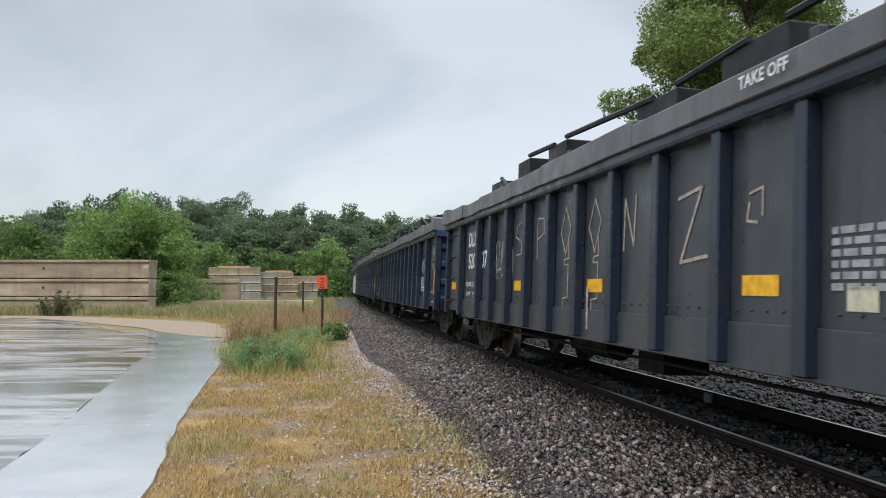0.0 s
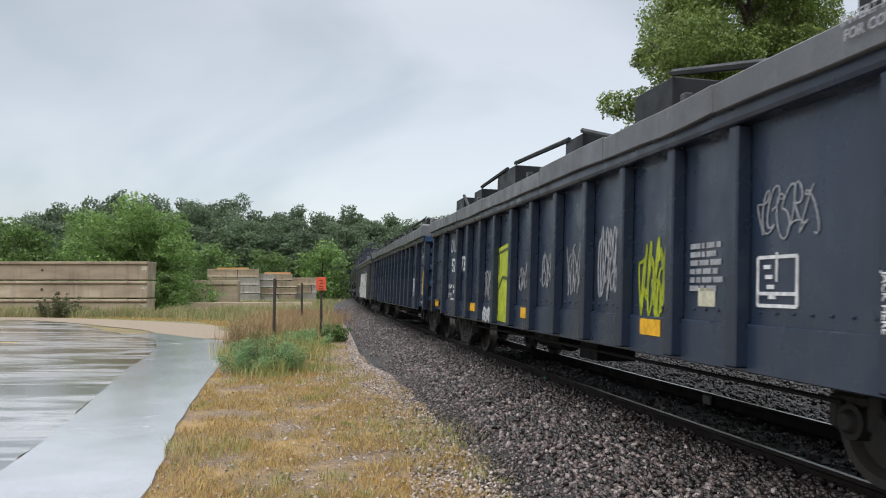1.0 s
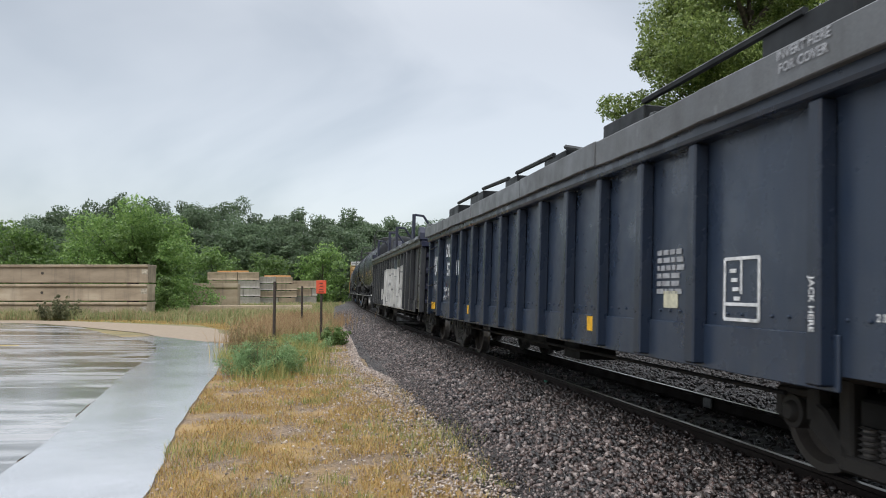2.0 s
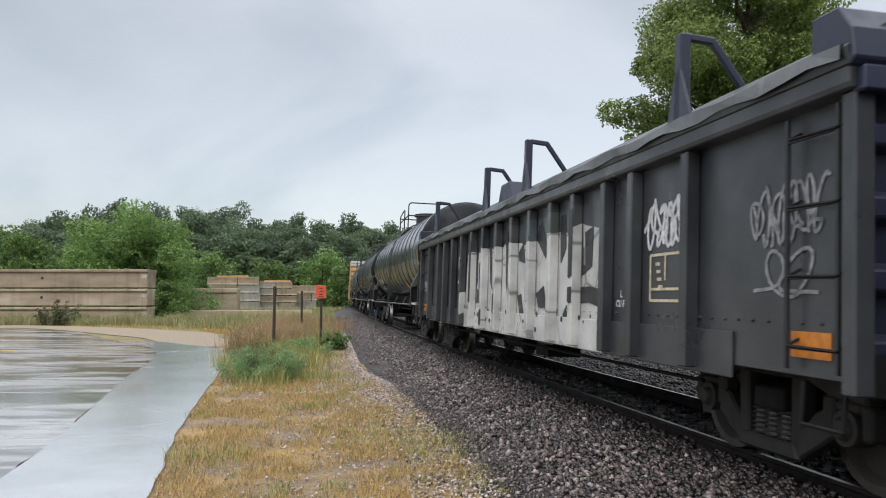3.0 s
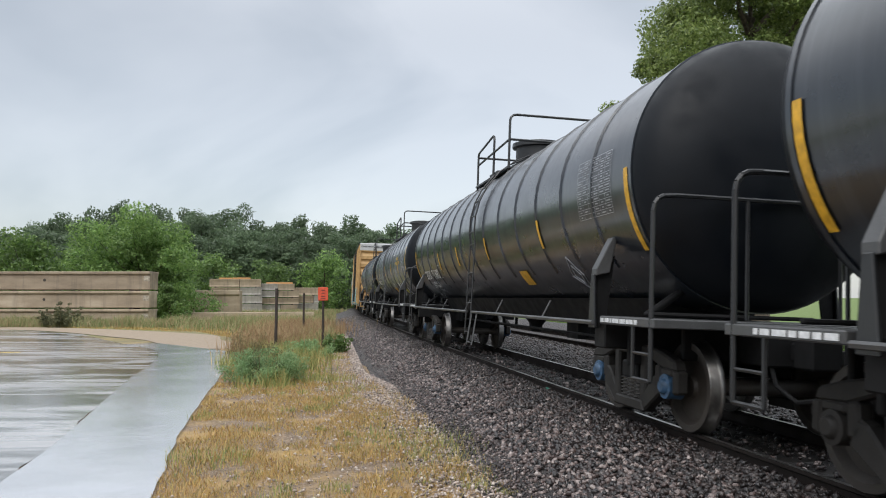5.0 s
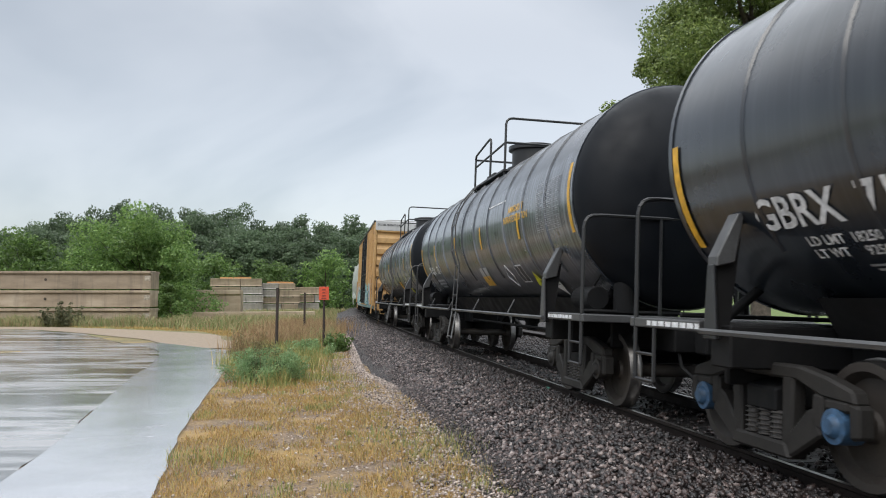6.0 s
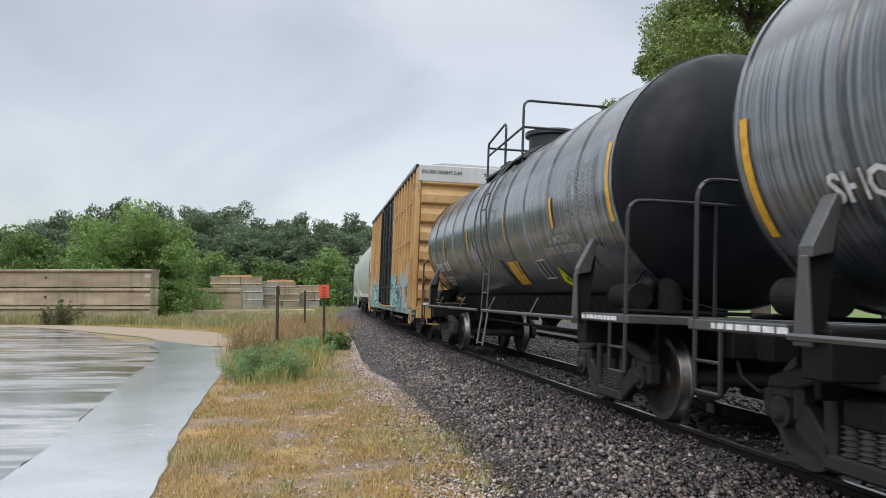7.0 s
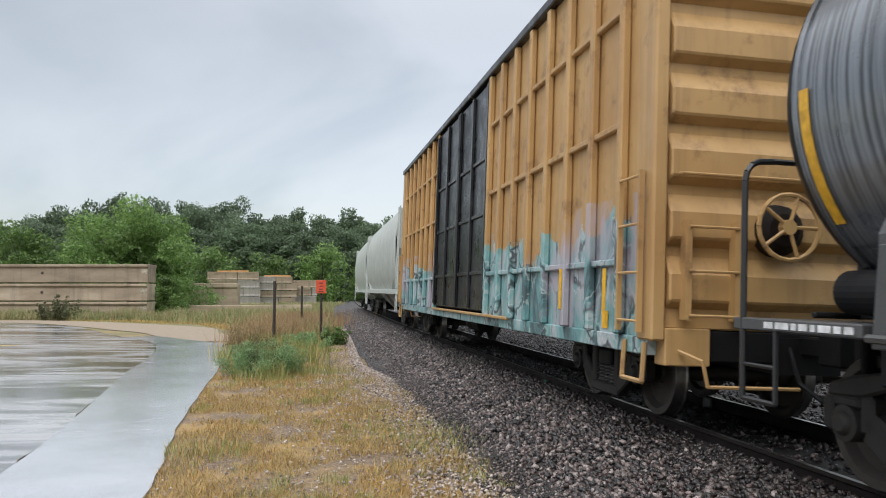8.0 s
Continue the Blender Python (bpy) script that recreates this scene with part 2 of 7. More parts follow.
def wet_asphalt(name, tone, wet_lo, wet_hi, streaks):
    k = Mat(name)
    grain = k.ramp(k.noise(120, 3, 0.7), (0.3, 0.75), (0.7, 1.3))
    patches = k.ramp(k.noise(0.5, 5, 0.6), (0.35, 0.8), (0.65, 1.2))
    c = k.mix(1.0, k.mix(1.0, tone, patches, "MULTIPLY"), grain, "MULTIPLY")
    k.color(c)
    film = k.noise(0.62, 7, 0.66, (0.28, 1.15, 1.0) if streaks else (1, 1, 1), 1.0)
    if streaks:
        # wet streaks: their dark reflections are mixed into the base colour as well
        k.color(k.mix(k.ramp(film, (0.50, 0.0), (0.55, 0.95)), k.mix(1.0, c, (1.5, 1.5, 1.55), "MULTIPLY"), (0.045, 0.036, 0.028)))
        k.rough(k.ramp(film, (0.42, wet_hi), (0.50, wet_lo + 0.1), (0.60, wet_lo)))
    else:
        k.rough(k.ramp(film, (0.35, wet_lo), (0.65, wet_hi)))
    k.set(Specular_IOR_Level=0.6, Coat_Weight=0.8, Coat_Roughness=0.16)
    k.bump(k.noise(90, 4, 0.7), 0.2, 0.004)
    return k.m


def roads():
    new_asphalt = wet_asphalt("new wet asphalt", (0.36, 0.37, 0.395), 0.14, 0.28, False)
    old_asphalt = wet_asphalt("old wet asphalt", (0.23, 0.225, 0.22), 0.08, 0.46, True)
    right = [(-1.2, -6.0), (-1.75, 1.5), (-2.52, 6.6), (-3.25, 9.57), (-3.98, 12.75), (-5.04, 17.8), (-5.95, 22.0), (-6.55, 24.6), (-7.3, 26.0), (-8.6, 27.4), (-10.9, 30.0)]
    inner = [(-2.2, -6.0), (-2.9, 1.5), (-4.2, 7.45), (-4.7, 9.57), (-5.5, 12.4), (-6.8, 17.0), (-7.5, 19.9), (-8.6, 23.6), (-9.4, 25.6), (-10.4, 27.3), (-12.3, 29.6)]
    sheet("road_1", right, inner, 0.012, new_asphalt, "pale new asphalt strip, wet with rain", "road")
    far = [(-42, -6.0), (-42, 1.5), (-42, 7.45), (-42, 14), (-42, 20), (-42, 28), (-42, 36), (-42, 44), (-33, 44.5), (-25.0, 43.4), (-17.3, 37.5)]
    inner2 = [(x - 0.004, y) for x, y in inner]
    inner2[-2:] = [(-10.9, 28.2), (-12.3, 29.8)]
    sheet("road_2", inner2, far, 0.008, old_asphalt, "old patched asphalt yard, rainwater streaks with dark reflections painted in", "road")
    dirt = Mat("wet sandy gravel")
    dirt.color(dirt.ramp(dirt.noise(5, 6, 0.7), (0.3, (0.20, 0.15, 0.10)), (0.7, (0.32, 0.25, 0.18)))).set(Roughness=0.7)
    dirt.bump(dirt.noise(40, 4), 0.5, 0.02)
    sheet("verge", [(-6.2, 27.0), (-9.0, 32.0), (-12.0, 38.0), (-24, 46.2), (-42, 49.5)], [(-8.6, 27.0), (-11.0, 30.2), (-14, 34.2), (-24.6, 43.2), (-42, 44.3)], 0.004, dirt.m, "strip of wet sandy gravel beside the yard", "verge")
    paint = plain("worn yellow road paint", (0.52, 0.36, 0.06), 0.5, vary=0.5, scale=30)
    s = Shape().add([(-16.2, 24.0, 0.013), (-13.5, 25.0, 0.013), (-13.6, 25.18, 0.013), (-16.3, 24.2, 0.013)], [(0, 1, 2, 3)])
    s.add([(-16.6, 22.6, 0.013), (-14.2, 23.6, 0.013), (-14.3, 23.78, 0.013), (-16.7, 22.8, 0.013)], [(0, 1, 2, 3)])
    solid("road_marking", s, paint, "worn yellow road marking on wet asphalt", "road marking", kind="structure")


BED = [(-3.7, -0.46), (-3.0, -0.42), (-2.55, -0.33), (-1.95, -0.19), (-1.35, -0.105), (-0.92, -0.075), (-0.82, -0.11), (0, -0.19), (0.9, -0.17),
       (1.5, -0.16), (2.4, -0.13), (3.4, -0.08), (4.5, -0.09), (5.8, -0.04), (6.6, 0.20), (7.4, 0.20), (8.6, -0.42)]


def bed_height(off):
    """Height of the ballast, off metres to the right of the track's centre."""
    return RAIL_Z - 0.028 + float(np.interp(off, [b[0] for b in BED], [b[1] for b in BED])) - (max(-0.9, min(0.9, off)) * math.sin(CANT))


def stone_material(island, stain_shade=False):
    k = Mat("rusty ballast with painted shade" if stain_shade else "crushed granite ballast")
    r = k.random(island)
    c = k.ramp(r, (0.0, (0.010, 0.009, 0.009)), (0.35, (0.030, 0.024, 0.024)), (0.6, (0.070, 0.047, 0.042)), (0.82, (0.160, 0.123, 0.113)), (1.0, (0.32, 0.27, 0.25)))
    # rust and brake dust, and the shade by the train, in one dark tone
    if stain_shade:
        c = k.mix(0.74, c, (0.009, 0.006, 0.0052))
    k.color(k.mix(1.0, c, k.ramp(k.noise(40, 4), (0.3, 0.7), (0.7, 1.25)), "MULTIPLY")).set(Roughness=0.30)
    k.bump(k.noise(60, 3), 0.5, 0.01)
    return k.m


def stone_mesh(i):
    rnd = random.Random(40 + i)
    bm = bmesh.new()
    bmesh.ops.create_icosphere(bm, subdivisions=1, radius=1.0)
    for v in bm.verts:
        v.co *= rnd.uniform(0.45, 1.35)
    bmesh.ops.scale(bm, vec=(1.0, rnd.uniform(0.65, 0.95), rnd.uniform(0.5, 0.75)), verts=bm.verts)
    return bm


def ballast():
    bed_mat = Mat("ballast between the stones")
    c = bed_mat.ramp(bed_mat.noise(26, 5, 0.75), (0.36, (0.005, 0.004, 0.004)), (0.5, (0.030, 0.025, 0.024)), (0.62, (0.11, 0.09, 0.083)))
    bed_mat.color(c).set(Roughness=0.6)
    bed_mat.bump(bed_mat.noise(24, 5, 0.75), 1.0, 0.06)
    ss = np.linspace(-40, 190, 231)
    v, f = [], []
    m = len(BED)
    for s in ss:
        for off, _ in BED:
            x, y, _ = track(s, off + 0.12 * noise.noise((s * 0.7, off, 0)))
            v.append((x, y, bed_height(off) if abs(off) < 3.6 or off > 0 else -0.05))
    f = [(i * m + j, i * m + j + 1, (i + 1) * m + j + 1, (i + 1) * m + j) for i in range(len(ss) - 1) for j in range(m - 1)]
    bed = solid("ballast_bed", Shape().add(v, f), bed_mat.m, "grey and reddish crushed-stone ballast bed under both tracks", "ballast", kind="structure", smooth=True)
    # loose stones
    rng = np.random.default_rng(5)
    forms = []
    for i in range(6):
        bm = stone_mesh(i)
        vv = np.array([w.co[:] for w in bm.verts])
        ff = np.array([[w.index for w in q.verts] for q in bm.faces])
        bm.free()
        forms.append((vv, ff))
    V, F, base = ([], []), ([], []), [0, 0]
    near = []
    count = 76000
    for i in range(count):
        lane = rng.random()
        s = 2.5 + 62 * rng.random() ** 1.9 if lane < 0.78 else 4 + 42 * rng.random()
        if lane < 0.78:
            off = -0.85 - 2.0 * rng.random() ** 0.8
            if rng.random() < 0.13:
                off = -2.5 - 1.1 * rng.random() ** 1.7
        else:
            off = 0.95 + 2.9 * rng.random()
        between = rng.random() < 0.03
        if between:
            off, s = rng.uniform(-0.64, 0.64), 3 + 30 * rng.random()
        x, y, _ = track(s, off)
        size = (0.020 + 0.032 * rng.random() ** 1.5) * (1.0 if off > -2.5 else 0.6) * (1.25 if lane > 0.78 else 1.0)
        z = (bed_height(off) if off > -3.2 else 0.0) + size * rng.uniform(-0.1, 0.45)
        if between:
            z = RAIL_Z - 0.178 - off * math.sin(CANT) + size * rng.uniform(-0.2, 0.3)
        vv, ff = forms[i % 6]
        a, b = rng.uniform(0, 6.3), rng.uniform(-0.7, 0.7)
        R = np.array(Euler((b, rng.uniform(-0.7, 0.7), a)).to_matrix())
        if lane < 0.78 and len(near) < 300 and 3.4 < s < 6.0 and -2.4 < off < -1.0:
            near.append((i % 6, (x, y, z), (b, 0.3 * b, a), size))
            continue
        # stones near and under the train get the tone darkened for its shade
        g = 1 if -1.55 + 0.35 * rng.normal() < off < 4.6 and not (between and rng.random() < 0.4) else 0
        V[g].append(vv @ R.T * size + np.array((x, y, z)))
        F[g].append(ff + base[g])
        base[g] += len(vv)
    for g, (name, label) in enumerate((("ballast_stones", "wet crushed granite stones of grey and reddish brown"), ("stained_stones", "ballast stones browned by rust and brake dust, with shade of the train in their colour"))):
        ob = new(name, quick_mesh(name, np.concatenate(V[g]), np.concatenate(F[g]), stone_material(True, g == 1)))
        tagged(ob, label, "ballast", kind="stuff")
    mat = stone_material(False)
    shared = []
    for i in range(6):
        shared.append(quick_mesh("stone", forms[i][0], forms[i][1], mat))
    for i, p, e, size in near:
        st = new("stone", shared[i])
        st.parent = bed
        st.matrix_basis = Matrix.LocRotScale(p, Euler(e), (size, size, size))


def rails():
    head = [(-0.036, 0.0), (0.036, 0.0), (0.036, -0.03), (0.009, -0.045), (0.009, -0.145), (0.07, -0.16), (0.07, -0.172), (-0.07, -0.172), (-0.07, -0.16), (-0.009, -0.145), (-0.009, -0.045), (-0.036, -0.03)]
    ss = np.linspace(-30, 150, 121)
    n = len(head)
    for name, off, second in (("rail", -GAUGE / 2, 0), ("rail", GAUGE / 2, 0), ("rail", 4.4 - GAUGE / 2, 1), ("rail", 4.4 + GAUGE / 2, 1)):
        body, top = Shape(), Shape()
        v, tv = [], []
        for s in ss:
            m = on_track(s) if not second else pose(*track(s)[:2], RAIL_Z + 0.02, 0, 0, math.degrees(track(s)[2]))
            v += [m @ Vector((off + a, 0, b)) for a, b in head]
            tv += [m @ Vector((off + a, 0, 0.0015)) for a in (-0.032, 0.02)]
        body.add(v, [(i * n + j, i * n + (j + 1) % n, (i + 1) * n + (j + 1) % n, (i + 1) * n + j) for i in range(len(ss) - 1) for j in range(n)])
        top.add(tv, [(2 * i, 2 * i + 1, 2 * i + 3, 2 * i + 2) for i in range(len(ss) - 1)])
        ob = solid(name, body, RUST, "rusty steel rail with a polished running surface" if not second else "rusty rail of the second track", "rail", kind="structure")
        if not second:
            part("running_surface", top, STEEL, ob, "polished steel running surface")
    wood = Mat("creosoted tie")
    wood.color(wood.ramp(wood.noise(8, 5, 0.6, (6, 1, 6)), (0.3, (0.008, 0.007, 0.0065)), (0.7, (0.022, 0.019, 0.017)))).set(Roughness=0.6)
    tie = Shape().box(-1.3, 1.3, -0.115, 0.115, -0.33, -0.172).mesh("tie", wood.m, 0.01)
    ties = thing("track_ties", "dark creosoted wooden ties under the rails", "railway ties", kind="structure")
    for i in range(110):
        part("tie", tie, None, ties, at=on_track(1.0 + i * 0.52) @ pose(0, 0, 0, 0, 0, random.uniform(-1, 1)))
    # sheet between the rails: oil stain, with the shade under the train painted in
    oil_shade = Mat("oily ballast darkened for shade")
    oil_shade.color(oil_shade.ramp(oil_shade.noise(22, 5, 0.75), (0.35, (0.005, 0.005, 0.005)), (0.6, (0.014, 0.012, 0.011)), (0.8, (0.035, 0.031, 0.028)))).set(Roughness=0.6)
    oil_shade.bump(oil_shade.noise(20, 5, 0.75), 1.0, 0.05)
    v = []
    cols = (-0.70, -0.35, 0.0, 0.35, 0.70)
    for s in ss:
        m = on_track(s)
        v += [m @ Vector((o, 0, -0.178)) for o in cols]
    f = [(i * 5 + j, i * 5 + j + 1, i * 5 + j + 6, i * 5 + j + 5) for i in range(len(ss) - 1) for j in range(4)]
    solid("track_bed", Shape().add(v, f), oil_shade.m, "ballast between the rails, blackened by oil and by painted shade", "ballast", kind="structure")
    teal = plain("teal marking paint", (0.010, 0.13, 0.085), 0.5, vary=0.5, scale=20)
    for s, size in ((12.9, 1.0), (6.22, 0.6)):
        g = Shape().box(-0.075, -0.035, -0.09 * size, 0.09 * size, -0.17, -0.17 + 0.10 * size)
        x = solid("paint_mark", g, teal, "teal paint daubed on the rail and stones", "paint mark", on_track(s) @ pose(-GAUGE / 2 - 0.01, 0, 0), bevel=0.012)
    pale = plain("pale plate", (0.16, 0.16, 0.16), 0.5)
    solid("rail_joint_plate", Shape().box(-0.06, -0.02, -0.1, 0.1, -0.15, -0.02), pale, "pale paint on the far rail's web", "paint mark", on_track(10.6) @ pose(GAUGE / 2 - 0.01, 0, 0), bevel=0.01)


# ---- lettering and paint on the cars ----
def text_mesh(body, size, material, align="CENTER", bold=0.022):
    cu = bpy.data.curves.new("lettering", "FONT")
    cu.body, cu.size, cu.align_x, cu.align_y, cu.resolution_u = body, size, align, "CENTER", 2
    cu.fill_mode, cu.extrude, cu.offset = "FRONT", 0.0, bold * size
    ob = bpy.data.objects.new("lettering", cu)
    scene.collection.objects.link(ob)
    me = bpy.data.meshes.new_from_object(ob.evaluated_get(bpy.context.evaluated_depsgraph_get()))
    bpy.data.objects.remove(ob)
    me.materials.clear()
    me.materials.append(material)
    me.name = "lettering"
    return me


SIDE = Matrix(((0, 0, -1, 0), (-1, 0, 0, 0), (0, 1, 0, 0), (0, 0, 0, 1)))     # flat work on the near side
END = Matrix(((1, 0, 0, 0), (0, 0, -1, 0), (0, 1, 0, 0), (0, 0, 0, 1)))       # flat work on the end towards the viewer


def letter_side(car, body, size, x, y, z, material, name="lettering"):
    return part(name, text_mesh(body, size, material), None, car, at=Matrix.Translation((x, y, z)) @ SIDE)


def letter_end(car, body, size, x, y, z, material):
    return part("lettering", text_mesh(body, size, material), None, car, at=Matrix.Translation((x, y, z)) @ END)


def plate_side(shape, x, y, z, w, h, t=0.004):
    return shape.box(x - t, x + 0.002, y - w / 2, y + w / 2, z - h / 2, z + h / 2)


def bars_side(car, x, y, z, rows, width, height, material, seed=0, name="stencil_bars"):
    """Rows of small print too faint to read, as plain bars."""
    rnd = random.Random(seed)
    s = Shape()
    for r in range(rows):
        zz, u = z - r * height * 1.55, y + width / 2
        while u > y - width / 2:
            w = rnd.uniform(0.04, 0.16)
            plate_side(s, x, u - w / 2, zz, w, height)
            u -= w + 0.03
    return part(name, s, material, car)


def stroke(shape, pts, x, width):
    """A painted stroke along points (y, z) on the plane x."""
    for (y0, z0), (y1, z1) in zip(pts, pts[1:]):
        d = Vector((y1 - y0, z1 - z0))
        n = Vector((-d.y, d.x)).normalized() * width / 2
        e = d.normalized() * width * 0.35
        a, b = Vector((y0, z0)) - e, Vector((y1, z1)) + e
        shape.prism_x([(a.x + n.x, a.y + n.y), (a.x - n.x, a.y - n.y), (b.x - n.x, b.y - n.y), (b.x + n.x, b.y + n.y)], x - 0.003, x + 0.001)


def scrawl(car, x, y, z, w, h, material, seed, width=0.022, strokes=3):
    """An illegible looping tag."""
    rnd = random.Random(seed)
    s = Shape()
    for k in range(strokes):
        u = y + w / 2 - w * (k + 0.1) / strokes
        pts, a = [], rnd.uniform(0, 6)
        p1, p2, f1, f2 = rnd.uniform(0, 6), rnd.uniform(0, 6), rnd.uniform(1.6, 2.6), rnd.uniform(3.2, 5.0)
        for i in range(44):
            f = i / 43
            pts.append((u - w / strokes * f + 0.28 * w / strokes * math.sin(f2 * 5.0 * f + p1), z + h * (0.36 * math.sin(f1 * 6.3 * f + p2) + 0.14 * math.sin(f2 * 6.3 * f + p1))))
        stroke(s, pts, x, width)
    return part("painted_tag", s, material, car)


# ---- running gear ----
RIM = plain("worn wheel rim", (0.17, 0.165, 0.16), 0.42, 1.0)
WHEEL = painted("brown wheel plate", (0.040, 0.033, 0.028), (0.022, 0.02, 0.018), 0.55, 0.2)


def wheelset_mesh():
    half = [(-0.80, 0.001), (-0.80, 0.10), (-0.765, 0.12), (-0.745, 0.34), (-0.80, 0.375), (-0.815, 0.385), (-0.815, 0.450), (-0.805, 0.457),
            (-0.715, 0.460), (-0.70, 0.470), (-0.692, 0.484), (-0.675, 0.484), (-0.668, 0.47), (-0.668, 0.385), (-0.72, 0.35), (-0.735, 0.13), (-0.66, 0.11), (-0.64, 0.085)]
    prof = half + [(-a, r) for a, r in reversed(half)]
    me = Shape().lathe(prof, (0, 0, 0), "x", 36).mesh("wheelset", WHEEL, smooth=True)
    me.materials.append(RIM)
    for q in me.polygons:
        r = sum(math.hypot(me.vertices[i].co.y, me.vertices[i].co.z) for i in q.vertices) / len(q.vertices)
        if 0.452 < r < 0.5 and abs(q.center.x) > 0.66:
            q.material_index = 1
    return me


FRAME_STEEL = painted("grimy cast steel", (0.020, 0.019, 0.018), (0.040, 0.036, 0.033), 0.6, 0.3, gloss=0.3)
UNDER_PALE = painted("dusty springs", (0.075, 0.072, 0.070), (0.045, 0.040, 0.037), 0.45, 0.3)
CAP_BLUE = plain("scuffed blue bearing cap", (0.035, 0.085, 0.16), 0.5, vary=0.5)


def bolster_mesh():
    s = Shape().prism([(-1.06, 0.46), (-1.06, 0.64), (-0.7, 0.74), (-0.3, 0.79), (0.3, 0.79), (0.7, 0.74), (1.06, 0.64), (1.06, 0.46), (0.6, 0.50), (-0.6, 0.50)], -0.20, 0.20)
    for c in (-1, 1):
        s.box(-0.9, 0.9, c * 0.40 - 0.05, c * 0.40 + 0.05, 0.36, 0.46)
        for x in (-0.74, 0.74):
            s.prism_x([(c * 0.36, 0.30), (c * 0.40, 0.62), (c * 0.46, 0.62), (c * 0.46, 0.30)], x - 0.06, x + 0.06)
        s.bar((-0.1, c * 0.40, 0.42), (-0.05, c * 0.10, 0.86), 0.03, 6)
    s.lathe([(-0.04, 0.001), (-0.04, 0.20), (0.05, 0.20), (0.05, 0.001)], (0, 0, 0.80), "z", 14)
    return s.mesh("bogie", UNDER, 0.015)


def side_frame_mesh(sgn):
    """Cast side frame: arched top chord, pedestals over the axle boxes, window columns and a trussed bottom."""
    s = Shape()
    a, b = sorted((sgn * 0.93, sgn * 1.06))
    s.prism_x([(-1.10, 0.62), (-1.06, 0.72), (-0.80, 0.79), (-0.5, 0.84), (0.5, 0.84), (0.80, 0.79), (1.06, 0.72), (1.10, 0.62), (0.74, 0.64), (0.45, 0.73), (-0.45, 0.73), (-0.74, 0.64)], a, b)
    for c in (-1, 1):
        s.prism_x([(c * 1.02, 0.64), (c * 1.13, 0.62), (c * 1.13, 0.40), (c * 1.03, 0.38)], a, b)
        s.prism_x([(c * 0.64, 0.66), (c * 0.76, 0.66), (c * 0.76, 0.40), (c * 0.62, 0.42)], a, b)
        s.prism_x([(c * 0.74, 0.36), (c * 0.66, 0.56), (c * 0.56, 0.52), (c * 0.30, 0.27), (c * 0.36, 0.13)], a, b)
        s.prism_x([(c * 0.27, 0.20), (c * 0.40, 0.20), (c * 0.42, 0.76), (c * 0.28, 0.76)], a, b)
        s.prism_x([(c * 0.77, 0.56), (c * 1.02, 0.56), (c * 1.02, 0.64), (c * 0.77, 0.64)], a, b)
    s.prism_x([(-0.40, 0.13), (0.40, 0.13), (0.34, 0.25), (-0.34, 0.25)], sgn * 0.90 if sgn > 0 else -1.08, 1.08 if sgn > 0 else -0.90)
    return s.mesh("side_frame", FRAME_STEEL, 0.02)


def spring_mesh():
    prof = [(0.24, 0.001), (0.24, 0.05)]
    for i in range(6):
        prof += [(0.250 + i * 0.038, 0.056), (0.262 + i * 0.038, 0.085), (0.274 + i * 0.038, 0.056)]
    return Shape().lathe(prof + [(0.47, 0.05), (0.47, 0.001)], (0, 0, 0), "z", 12).mesh("spring", UNDER_PALE, smooth=True)


def cap_mesh(material):
    return Shape().lathe([(-0.10, 0.001), (-0.10, 0.055), (-0.085, 0.075), (-0.06, 0.085), (-0.055, 0.125), (0.12, 0.13), (0.14, 0.001)], (0, 0, 0), "x", 18).mesh("bearing_cap", material, smooth=True)


WHEELSET, BOLSTER, SPRING = wheelset_mesh(), bolster_mesh(), spring_mesh()
SIDE_FRAMES = [side_frame_mesh(-1), side_frame_mesh(1)]
CAPS = {"dark": cap_mesh(FRAME_STEEL), "blue": cap_mesh(CAP_BLUE)}
AXLES = []


def running_gear(car, pivot, caps="dark"):
    for y in (-pivot, pivot):
        b = part("bogie", BOLSTER, None, car, "black cast bogie, dusted with brake grime", at=pose(0, y, 0, 0, 0, math.degrees(TRACK_K * y)))
        for me, sgn in zip(SIDE_FRAMES, (-1, 1)):
            part("side_frame", me, None, b, "grimy cast side frame")
            for yy in (-0.17, 0.0, 0.17):
                part("spring", SPRING, None, b, at=pose(sgn * 0.99, yy, 0))
            for c in (-0.89, 0.89):
                part("bearing_cap", CAPS[caps], None, b, "scuffed blue bearing cap" if caps == "blue" else "", at=pose(sgn * 1.02, c, 0.457, 0, 0, 0 if sgn < 0 else 180))
        for c in (-0.89, 0.89):
            AXLES.append((part("wheelset", WHEELSET, None, b, "brown steel wheels with polished rims", at=pose(0, c, 0.457)), c))


def couplers(car, half):
    for sgn in (-1, 1):
        s = Shape().box(-0.10, 0.10, sgn * (half - 0.3), sgn * (half + 0.45), 0.78, 0.96)
        s.prism([(-0.16, 0.72), (0.12, 0.72), (0.17, 0.8), (0.17, 0.98), (0.05, 1.03), (-0.16, 1.0)], sgn * (half + 0.32), sgn * (half + 0.6))
        part("coupler", s, UNDER, car, bevel=0.02)
        h = Shape().tube([(-0.25, sgn * (half + 0.05), 0.85), (-0.28, sgn * (half + 0.25), 0.55), (-0.2, sgn * (half + 0.45), 0.42), (-0.1, sgn * (half + 0.6), 0.46)], 0.022)
        part("air_hose", h, UNDER, car)


def grab(s, p, q, out, r=0.011):
    """A bent grab iron between two points, standing off by out."""
    p, q, out = Vector(p), Vector(q), Vector(out)
    s.tube([p, p + out, q + out, q], r, 5)


